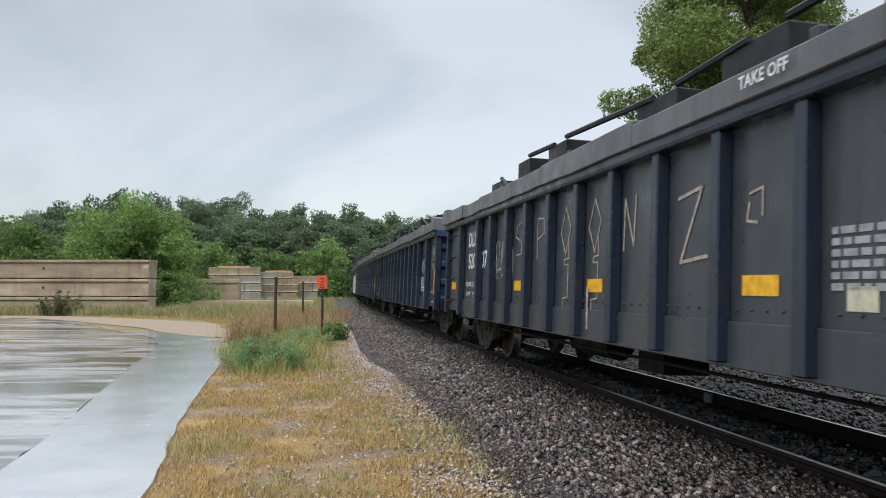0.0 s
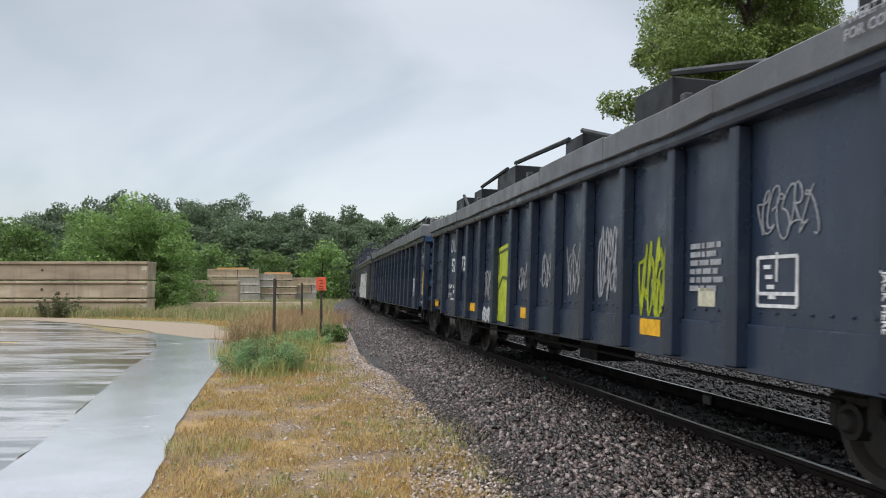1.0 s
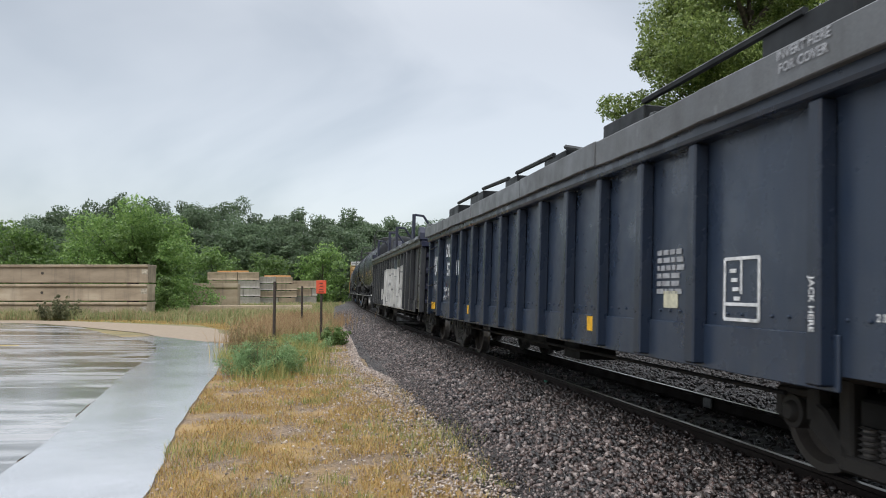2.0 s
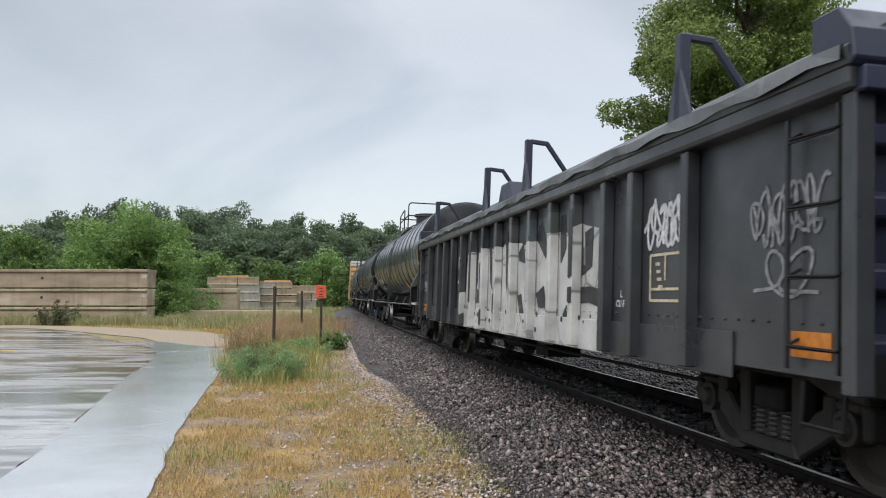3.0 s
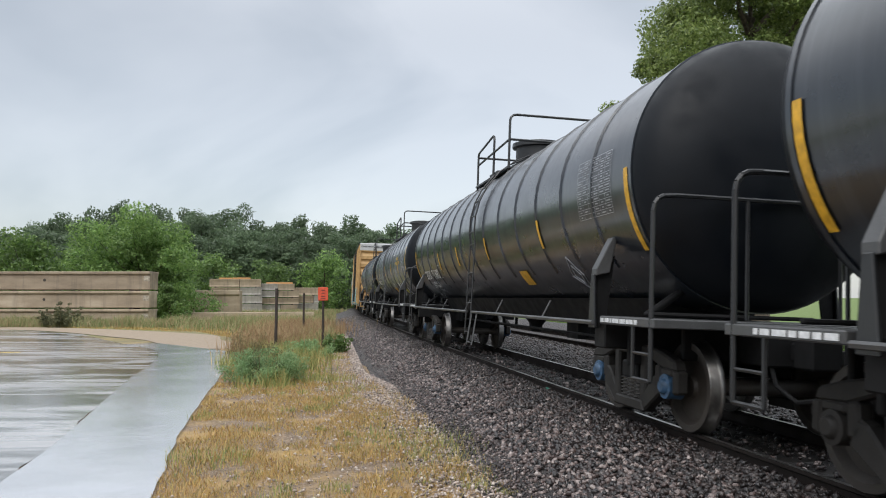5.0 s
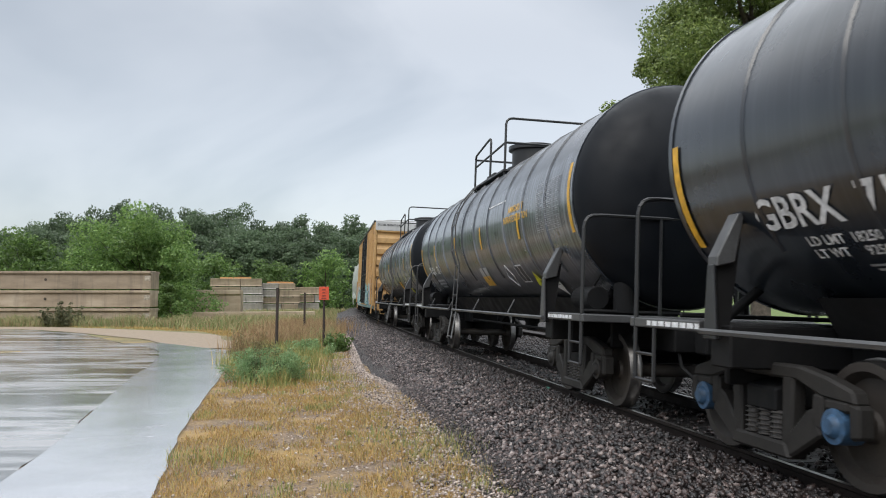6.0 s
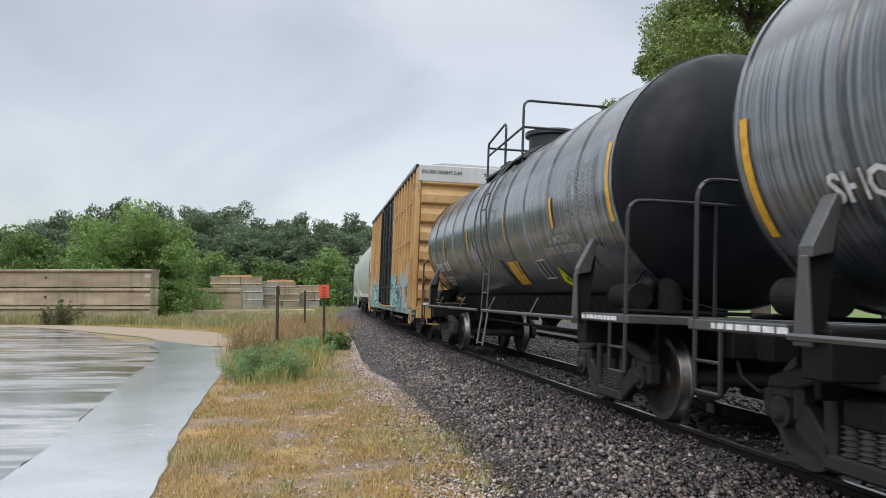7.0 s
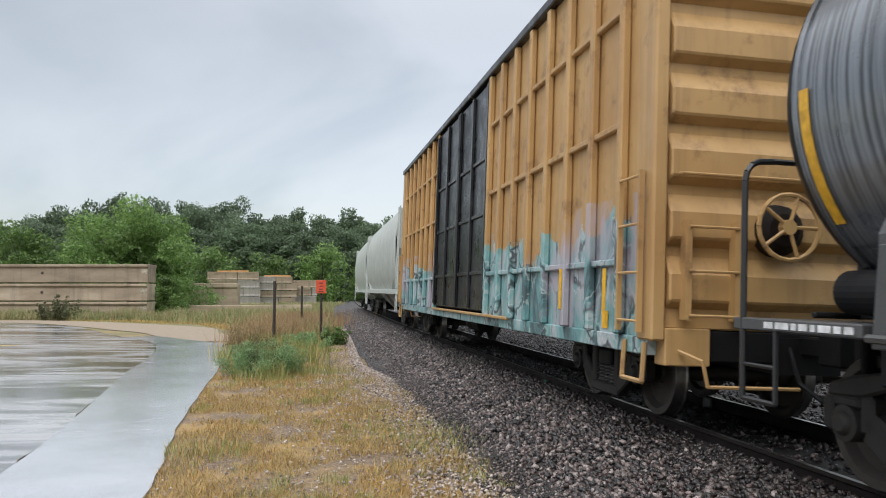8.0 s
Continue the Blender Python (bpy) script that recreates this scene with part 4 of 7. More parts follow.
def black_gondola(half):
    mat = silver_mat()
    car = gondola("sooty black covered gondola car with large silver graffiti", mat, mat, BLUE_DEEP, SOOT, half, 44, hoops=True)
    X = -1.506
    # black openings and gaps between the silver letters, on panels and posts alike
    shapes = [
        [(2.54, 1.50), (2.39, 1.52), (2.41, 1.32), (2.49, 1.24)], [(2.11, 2.36), (1.78, 2.36), (1.76, 1.59), (1.87, 1.46), (1.82, 1.18), (2.15, 1.25), (2.19, 1.49), (2.07, 1.75)],
        [(2.34, 0.98), (2.19, 1.03), (2.14, 0.84), (2.50, 0.94)], [(1.67, 1.93), (1.54, 1.96), (1.57, 1.45), (1.67, 1.46)], [(1.81, 1.46), (1.53, 1.43), (1.55, 1.19), (1.78, 1.21)],
        [(1.22, 1.49), (1.14, 1.34), (1.21, 1.32)], [(0.92, 2.36), (0.74, 2.36), (0.66, 1.51), (0.15, 1.06), (0.49, 1.30), (0.80, 1.58)],
        [(1.04, 1.08), (0.87, 1.11), (0.78, 0.98), (0.87, 0.82), (1.07, 0.82), (1.18, 0.95)], [(0.58, 2.11), (0.33, 2.14), (0.12, 2.0), (0.12, 1.90), (0.55, 2.0)],
        [(1.99, 0.70), (1.40, 0.92), (1.18, 1.04), (1.14, 0.84), (1.47, 0.64)], [(0.49, 1.33), (0.05, 1.36), (0.05, 1.02)], [(-0.2, 2.36), (-0.32, 2.36), (-0.42, 1.62), (-0.66, 1.10), (-0.52, 1.08), (-0.28, 1.55)],
        [(-0.99, 1.98), (-1.25, 2.12), (-1.34, 1.81), (-1.03, 1.86)], [(-0.98, 1.33), (-1.19, 1.36), (-1.4, 0.9), (-1.25, 0.83)],
        [(-1.45, 2.40), (-1.65, 2.40), (-1.68, 1.36), (-1.49, 1.36)], [(-1.88, 2.14), (-2.13, 2.35), (-2.4, 1.98), (-2.33, 1.83)],
        [(-1.92, 1.36), (-2.28, 1.47), (-2.41, 1.16), (-2.06, 1.17)]]
    shapes += [
        [(-2.44, 1.77), (-2.55, 2.35), (-2.60, 1.01), (-2.49, 1.01)], [(-2.92, 2.35), (-3.1, 2.35), (-3.15, 1.92), (-2.96, 1.74)],
        [(-3.08, 1.1), (-3.21, 1.22), (-3.44, 0.75), (-3.13, 0.94)], [(-3.49, 2.35), (-3.7, 2.35), (-3.77, 1.69), (-4.07, 1.68), (-3.62, 1.53), (-3.42, 1.67)],
        [(-3.8, 2.07), (-4.06, 2.12), (-4.04, 1.68), (-3.84, 1.69)], [(-3.31, 1.43), (-3.99, 1.44), (-4.52, 1.39), (-4.51, 1.17), (-3.96, 1.26), (-3.63, 1.24)],
        [(-2.75, 0.70), (-2.62, 0.92), (-2.2, 0.80), (-2.1, 0.70)]]
    edges = sorted([10.0, -10.0] + [p + d for p in BLACK_POSTS for d in (-0.065, 0.065)])
    for poly in shapes:
        for y0, y1 in zip(edges, edges[1:]):
            piece = clip_band(poly, y0, y1)
            if len(piece) < 3:
                continue
            on_post = y1 - y0 < 0.2
            lo = -1.634 if on_post else X - 0.003
            part("painted_counter", Shape().prism_x(piece, lo, lo + 0.004), SOOT, car)
    d = Shape()
    rnd = random.Random(3)
    for i in range(26):
        y, z, r = rnd.uniform(-4.2, 3.0), rnd.uniform(0.86, 1.15), rnd.uniform(0.015, 0.04)
        d.lathe([(-0.002, 0.001), (-0.002, r), (0.002, r)], (X - 0.03, y, z), "x", 9)
    part("paint_dots", d, SOOT, car)
    letter_side(car, "CE", 0.34, X, 4.25, 2.0, WHITE)
    letter_side(car, "FX", 0.34, X, 3.42, 2.0, WHITE)
    letter_side(car, "3", 0.34, X, 4.2, 1.62, WHITE)
    letter_side(car, "490", 0.34, X, 3.36, 1.62, WHITE)
    bars_side(car, X, 4.25, 1.34, 2, 0.4, 0.07, PALE, 61)
    bars_side(car, X, 3.4, 1.34, 2, 0.3, 0.07, PALE, 62)
    letter_side(car, "L  52-6\nCU FT 2743", 0.10, X, -5.0, 1.30, WHITE)
    scrawl(car, X, -5.85, 2.0, 0.8, 0.45, WHITE, 63, 0.035, 4)
    scrawl(car, X, -half + 0.8, 1.9, 0.8, 0.45, GRAF, 64, 0.025, 4)
    scrawl(car, X, -half + 0.8, 1.45, 0.5, 0.4, GRAF, 65, 0.025, 1)
    scrawl(car, X, half - 0.6, 1.55, 0.5, 0.3, PALE, 66, 0.02, 3)
    frame_box(car, X, -5.85, 1.5, 0.6, 0.42, plain("cream stencil", (0.50, 0.44, 0.30), 0.6))
    yellow_marks(car, [half - 0.6, half - 2.3, -half + 0.5], 1.02, 0.4, 0.17, X, ORANGE)
    lad = Shape()
    for y in (-half + 0.16, -half + 0.66):
        lad.tube([(-1.57, y, 0.86), (-1.57, y, 2.5)], 0.02)
    side_ladder = part("side_ladder", lad, SOOT, car)
    for z in (1.0, 1.45, 1.9, 2.35):
        part("rung", Shape().bar((-1.57, -half + 0.16, z), (-1.57, -half + 0.66, z), 0.013), SOOT, side_ladder)
    return car


BLUE_DEEP = painted("navy cover paint", (0.014, 0.018, 0.045), (0.022, 0.022, 0.026), 0.4, 0.3)


# ---- tank cars ----
TZ, TR = 2.68, 1.45


def wrap(u, a, y0, lift=0.006):
    """A point of the tank's skin: u metres back along it from y0, at angle a above the waist of the near side."""
    return (-(TR + lift) * math.cos(a), y0 - u, TZ + (TR + lift) * math.sin(a))


def skin_patch(s, y, a, w, h, lift=0.005, skew=0.0):
    """A strip of sheet or paint that follows the tank's skin; h in metres round it."""
    n = max(1, int(h / 0.12))
    vs = []
    for i in range(n + 1):
        v = -h / 2 + h * i / n
        for u in (-w / 2, w / 2):
            vs.append(wrap(u + skew * v, a + v / TR, y, lift))
    s.add(vs, [(2 * i, 2 * i + 1, 2 * i + 3, 2 * i + 2) for i in range(n)])
    return s


def skin_text(car, body, size, y, a, material):
    me = text_mesh(body, size, material)
    for v in me.vertices:
        v.co = wrap(v.co.x, a + v.co.y / TR, y, 0.012)
    return part("lettering", me, None, car)


def tank_mat(worn):
    k = Mat("worn black tank skin" if worn else "black tank skin")
    z = k.axis("Z")
    base = k.ramp(k.noise(0.8, 5, 0.6), (0.3, (0.005, 0.0080, 0.0125)), (0.7, (0.012, 0.0175, 0.026)))
    if worn:
        run = k.noise(1.0, 6, 0.7, (0.4, 26.0, 0.35))
        lim = k.math("ADD", 3.05, k.math("MULTIPLY", k.noise(1.1, 3, 0.6, (0, 1, 0)), 0.35))
        fade = k.ramp(k.math("SUBTRACT", lim, z), (0.0, 0.04), (0.10, 1.0))
        low = k.ramp(k.math("SUBTRACT", z, 1.5), (0.0, 0.2), (0.7, 1.0))
        amount = k.math("MULTIPLY", k.math("MULTIPLY", k.ramp(run, (0.43, 0.05), (0.55, 1.0)), fade), low)
        c = k.mix(amount, base, (0.150, 0.168, 0.192))
        c = k.mix(k.ramp(k.noise(5.0, 4, 0.6, (1, 3, 0.4)), (0.6, 0.0), (0.72, 0.5)), c, (0.25, 0.255, 0.26))
    else:
        run = k.noise(1.0, 5, 0.65, (0.5, 10.0, 0.3))
        c = k.mix(k.ramp(run, (0.5, 0.0), (0.75, 0.5)), base, (0.048, 0.055, 0.064))
    k.color(c)
    k.rough(k.ramp(k.noise(2.0, 5), (0.3, 0.25), (0.7, 0.37)))
    k.set(Specular_IOR_Level=0.45, Coat_Weight=0.75, Coat_Roughness=0.17)
    k.bump(k.noise(1.1, 3), 0.10, 0.03)
    return k.m


TANK_SKIN, TANK_SKIN_WORN = tank_mat(False), tank_mat(True)
HEAD_SKIN = painted("black tank head", (0.003, 0.0045, 0.0072), (0.006, 0.0078, 0.011), 0.45, 0.3, gloss=0.2)
GALV = painted("grey railing paint", (0.075, 0.077, 0.080), (0.03, 0.03, 0.03), 0.4, 0.3)
AMBER = plain("amber reflective strip", (0.62, 0.34, 0.02), 0.4)
HAZARD = plain("yellow placard", (0.62, 0.62, 0.03), 0.45)
GREY_PLATE = plain("grey enamel plate", (0.34, 0.35, 0.36), 0.45)


def tank_car(label, span, worn, ladder_y, seed):
    car = thing("tank_car", label, "tank car", group="tank cars of the train")
    skin = TANK_SKIN_WORN if worn else TANK_SKIN
    h = span / 2
    ce = h + (0.90 if worn else 0.83)
    n = 64
    shell = Shape()
    vs = []
    cols = 24
    for i in range(cols + 1):
        y = -ce + 2 * ce * i / cols
        vs += [(TR * math.sin(2 * math.pi * j / n), y, TZ + TR * math.cos(2 * math.pi * j / n)) for j in range(n)]
    shell.add(vs, [(i * n + j, i * n + (j + 1) % n, (i + 1) * n + (j + 1) % n, (i + 1) * n + j) for i in range(cols) for j in range(n)])
    part("tank_shell", shell, skin, car, "", smooth=True)
    for e in (-1, 1):
        pr = [(e * ce, TR), (e * (ce + 0.02), TR)] + [(e * (ce + 0.02 + 0.58 * math.sin(t)), TR * math.cos(t) + 0.001) for t in np.linspace(0.12, math.pi / 2, 9)]
        part("tank_head", Shape().lathe(pr, (0, 0, TZ), "y", n), HEAD_SKIN, car, "black domed tank end", smooth=True)
        part("head_band", Shape().lathe([(e * ce - 0.03, TR), (e * ce - 0.03, TR + 0.014), (e * ce + 0.03, TR + 0.014), (e * ce + 0.03, TR)], (0, 0, TZ), "y", n), skin, car, smooth=True)
    # jacket bands
    bands = round(2 * ce / 1.15)
    for i in range(1, bands):
        y = -ce + 2 * ce * i / bands
        b = Shape()
        m = 30
        vs = []
        for j in range(m + 1):
            a = math.radians(-42 + 264 * j / m)
            for d, r in ((-0.045, TR - 0.004), (-0.022, TR + 0.022), (0.022, TR + 0.022), (0.045, TR - 0.004)):
                vs.append((-r * math.cos(a), y + d, TZ + r * math.sin(a)))
        b.add(vs, [(j * 4 + q, j * 4 + q + 1, j * 4 + q + 5, j * 4 + q + 4) for j in range(m) for q in range(3)])
        part("jacket_band", b, skin, car, smooth=True)
    # bolster webs and stub sills
    for e in (-1, 1):
        y = e * h
        for sgn in (-1, 1):
            s = Shape().prism_x([(y - 0.10, 1.0), (y + 0.10, 1.0), (y + 0.045, 1.60), (y - 0.045, 1.60)], *sorted((sgn * 1.49, sgn * 1.52)))
            web = Shape().prism([(sgn * 1.488, 1.0), (sgn * 1.488, 1.60), (sgn * 1.26, 1.82), (sgn * 1.30, 1.5), (sgn * 1.36, 1.0)], y - 0.012, y + 0.012)
            part("saddle_web", web, UNDER, car)
            part("saddle", s, GALV if worn else SOOT, car, "grey bolster plate", bevel=0.008)
            pad = Shape().prism([(sgn * 1.50, 1.58), (sgn * 1.50, 1.66), (sgn * 1.32, 2.02), (sgn * 1.26, 2.02), (sgn * 1.34, 1.62)], y - 0.075, y + 0.075)
            part("saddle_pad", pad, GALV, car, bevel=0.01)
        out = e * (h + 1.55)
        s = Shape().box(-0.35, 0.35, *sorted((e * (h - 1.2), out)), 0.72, 1.12)
        s.box(-1.42, 1.42, *sorted((e * (h - 0.15), e * (h + 0.15))), 0.78, 1.12)
        s.box(-1.2, 1.2, *sorted((e * (h + 0.25), e * (h + 0.32))), 0.62, 1.04)
        s.box(-0.9, 0.9, *sorted((e * (h + 0.9), e * (h + 0.96))), 0.72, 1.04)
        part("stub_sill", s, UNDER, car, bevel=0.015)
        deck = Shape().box(-1.50, 1.50, *sorted((e * (h + 0.2), out)), 1.05, 1.14)
        part("end_platform", deck, GALV, car, "grey end platform", bevel=0.01)
        bars_side(car, -1.506, e * (h + 0.7), 1.095, 1, 0.9, 0.045, WHITE, seed + e, "stencil_bars")
        g = Shape()
        for sgn in (-1, 1):
            g.tube([(sgn * 1.48, e * (h + 1.45), 0.55), (sgn * 1.48, e * (h + 1.45), 2.16), (sgn * 1.465, e * (h + 1.45), 2.23), (sgn * 1.425, e * (h + 1.45), 2.285), (sgn * 1.37, e * (h + 1.45), 2.312), (sgn * 1.25, e * (h + 1.45), 2.32)], 0.024, 8)
            g.tube([(sgn * 1.48, e * (h + 1.05), 1.1), (sgn * 1.48, e * (h + 1.05), 0.55), (sgn * 1.48, e * (h + 1.45), 0.55)], 0.02)
            g.tube([(sgn * 1.48, e * (h + 1.05), 0.80), (sgn * 1.48, e * (h + 1.45), 0.80)], 0.016)
        g.tube([(-1.25, e * (h + 1.45), 2.32), (1.25, e * (h + 1.45), 2.32)], 0.022)
        g.tube([(-0.5, e * (h + 1.45), 2.32), (-0.5, e * (h + 1.45), 1.15)], 0.02)
        g.tube([(0.5, e * (h + 1.45), 2.32), (0.5, e * (h + 1.45), 1.15)], 0.02)
        part("end_railing", g, SOOT, car, "black tubular end railing")
        v = Shape().tube([(-1.1, e * (h + 0.5), 1.15), (-0.3, e * (h + 0.62), 1.75)], 0.05)
        if worn:
            v.lathe([(0, 0.001), (0, 0.13), (0.42, 0.13), (0.46, 0.09), (0.46, 0.001)], (-0.75, e * (h + 0.95), 1.16), "z", 24)
            v.lathe([(-0.3, 0.001), (-0.3, 0.15), (0.3, 0.15), (0.3, 0.001)], (-1.05, e * (h + 0.55), 1.34), "y", 24)
            v.tube([(-0.75, e * (h + 0.95), 1.6), (-0.75, e * (h + 0.95), 1.72), (-1.0, e * (h + 0.95), 1.72), (-1.05, e * (h + 0.7), 1.5)], 0.018)
        v.tube([(-1.3, e * (h + 0.9), 1.18), (-0.4, e * (h + 1.1), 1.18), (0.6, e * (h + 0.9), 1.18)], 0.025)
        part("brake_gear", v, UNDER, car, bevel=0.01)
    # side pipes along the waist of the underframe
    for sgn in (-1, 1):
        s = Shape()
        gap0, gap1 = ladder_y - 0.22, ladder_y + 0.22
        s.tube([(sgn * 1.54, -h - 0.1, 1.06), (sgn * 1.54, gap0, 1.06)], 0.027)
        s.tube([(sgn * 1.54, gap1, 1.06), (sgn * 1.54, h + 0.1, 1.06)], 0.027)
        for y in np.arange(-h + 1.8, h - 0.8, 2.6):
            s.bar((sgn * 1.54, y, 1.06), (sgn * 1.42, y, 1.30), 0.012)
        part("side_rail", s, GALV if sgn < 0 else SOOT, car, "grey steel safety rail" if sgn < 0 else "")
        lad, step = Shape(), Shape()
        arc = (0.15, 0.35, 0.55, 0.8, 1.05, 1.25)
        hang = (-0.42, -0.2) if worn else (-0.2, -0.05)
        foot_x, foot_z = (1.46, 1.02) if worn else (1.57, 0.62)
        hug = [(sgn * (TR + 0.1) * math.cos(a), 0, TZ + (TR + 0.1) * math.sin(a)) for a in hang]
        for d in (-0.22, 0.22):
            lad.tube([(sgn * foot_x, ladder_y + d, foot_z)] + [(x, ladder_y + d, z) for x, _, z in hug] + [(sgn * (TR + 0.1) * math.cos(a), ladder_y + d, TZ + (TR + 0.1) * math.sin(a)) for a in arc], 0.015)
            step.tube([(sgn * 1.54, ladder_y + d - 0.45, 1.05), (sgn * 1.66, ladder_y + d - 0.62, 0.46)], 0.018)
        ladder = part("ladder", lad, GALV if worn else SOOT, car, "steel ladder bent over the tank")
        step.bar((sgn * 1.65, ladder_y - 0.84, 0.50), (sgn * 1.65, ladder_y - 0.40, 0.50), 0.014)
        part("stirrup_step", step, GALV if worn else SOOT, car)
        low_x, low_z = abs(hug[0][0]), hug[0][2]
        rungs = [(foot_x + (low_x - foot_x) * f, foot_z + (low_z - foot_z) * f, 0) for f in (0.03, 0.35, 0.68)] + [((TR + 0.1) * math.cos(a), TZ + (TR + 0.1) * math.sin(a), 0) for a in hang] + [((TR + 0.1) * math.cos(a), TZ + (TR + 0.1) * math.sin(a), 0) for a in arc]
        for x, z, d in rungs:
            part("rung", Shape().bar((sgn * x, ladder_y + d - 0.22, z), (sgn * x, ladder_y + d + 0.22, z), 0.013), GALV if worn else SOOT, ladder)
    # top works
    top = TZ + TR
    d = Shape().lathe([(0, 0.60), (0.1, 0.60), (0.1, 0.50), (0.46, 0.50), (0.48, 0.58), (0.56, 0.58), (0.56, 0.50), (0.60, 0.44), (0.60, 0.001)], (0, 0.1, top - 0.12), "z", 24)
    part("manway", d, SOOT, car, "black bolted manway", smooth=True)
    w = Shape().box(-1.0, -0.68, -1.1, 1.75, top - 0.30, top - 0.265)
    w.box(0.68, 1.0, -1.1, 1.75, top - 0.30, top - 0.265)
    w.box(-0.68, 0.68, 1.0, 1.75, top - 0.02, top + 0.015)
    part("walkway", w, SOOT, car)
    valves = Shape()
    for y, r, z in ((-0.75, 0.09, 0.26), (1.3, 0.12, 0.30), (0.9, 0.07, 0.34)):
        valves.lathe([(0, r), (z, r), (z, r * 1.4), (z + 0.06, r * 1.4), (z + 0.06, 0.001)], (0.1, y, top - 0.02), "z", 12)
    part("valves", valves, SOOT, car)
    bars = []
    for x in (-0.95, 0.95):
        bars += [[(x, 1.75, top - 0.45), (x, 1.75, top + 0.42), (x, 1.70, top + 0.49), (x, 0.35, top + 0.62), (x, 0.27, top + 0.58), (x, 0.25, top + 0.50), (x, 0.25, top - 0.28)],
                 [(x, 1.75, top + 0.22), (x, -1.0, top + 0.28)]]
    bars.append([(-0.95, -1.0, top - 0.4), (-0.95, -1.0, top + 0.64), (-0.935, -1.0, top + 0.71), (-0.89, -1.0, top + 0.755), (-0.82, -1.0, top + 0.77), (0.82, -1.0, top + 0.77), (0.89, -1.0, top + 0.755), (0.935, -1.0, top + 0.71), (0.95, -1.0, top + 0.64), (0.95, -1.0, top - 0.4)])
    bars += [[(-0.95, 1.75, top + 0.40), (0.95, 1.75, top + 0.40)], [(-0.95, -1.0, top + 0.28), (0.95, -1.0, top + 0.28)]]
    for b in bars:
        part("handrail", Shape().tube(b, 0.024), SOOT, car, "black tubular handrail")
    # bottom outlet, brake rods, far-side posts
    u = Shape().lathe([(0, 0.22), (-0.3, 0.22), (-0.42, 0.12), (-0.55, 0.12), (-0.55, 0.001)], (0, 0, TZ - TR + 0.02), "z", 14)
    u.tube([(-0.3, -h + 1.2, 0.80), (-0.3, h - 1.2, 0.80)], 0.022)
    u.tube([(0.3, -h + 1.2, 0.72), (0.3, h - 1.2, 0.72)], 0.022)
    u.box(0.1, 0.6, -2.2, -1.6, 0.66, 1.2)
    u.prism([(-0.7, 1.36), (-0.5, 1.04), (0.5, 1.04), (0.7, 1.36)], -h + 0.2, h - 0.2)
    for y in (-3.6, -2.4, -1.2, 1.4, 2.6, 3.8):
        if abs(y) < h - 1.6:
            u.prism_x([(y - 0.05, 1.3), (y + 0.05, 1.3), (y + 0.02, 0.74), (y - 0.02, 0.74)], 0.26, 0.32)
    part("underbody", u, UNDER, car)
    # reflectors and stencils
    s = Shape()
    strips = {71: (-4.6, -1.2, 1.6, 4.2), 72: (-4.6, -1.2, 1.6, 4.0), 81: (-3.9, -1.2, 1.4, 4.2), 82: (-4.3, -1.73, 1.33, 4.06)}[seed]
    for y, a, hh in [(-ce + 0.10, -0.05 if worn else -0.30, 0.9)] + [(y, -0.30 if not worn else -0.15, 0.42) for y in strips] + [(ce - 0.1, -0.32, 0.95)]:
        q = skin_patch(Shape(), y, a, 0.10, hh, 0.016)
        part("reflector", q, AMBER, car, "amber reflective strip")
    rnd = random.Random(seed)
    y0 = -ce + 1.05
    for i in range(13):
        skin_patch(s, y0, 0.20 - i * 0.040, 1.05, 0.007, 0.012)
    for i in range(7):
        skin_patch(s, y0 - 0.525 + i * 0.175, -0.04, 0.007, 0.70, 0.012)
    for i in range(12):
        for j in range(6):
            if rnd.random() < 0.8:
                skin_patch(s, y0 - 0.4375 + j * 0.175, 0.18 - i * 0.040, rnd.uniform(0.05, 0.14), 0.016, 0.012)
    part("data_panel", s, PALE, car, "white stencilled data grid")
    running_gear(car, h, "blue" if seed == 72 else "dark")
    couplers(car, h + 1.35)
    return car


def placard(car, y, a, material, digits=""):
    p = Shape()
    r = 0.21
    vs = [wrap(u * r, a + v * r * 1.3 / TR, y, 0.03) for u, v in ((0, -1), (1, 0), (0, 1), (-1, 0))]
    p.add(vs, [(0, 1, 2, 3)])
    part("placard", p, material, car, "diamond hazard placard")
    if digits:
        skin_text(car, digits, 0.17, y, a, SOOT)


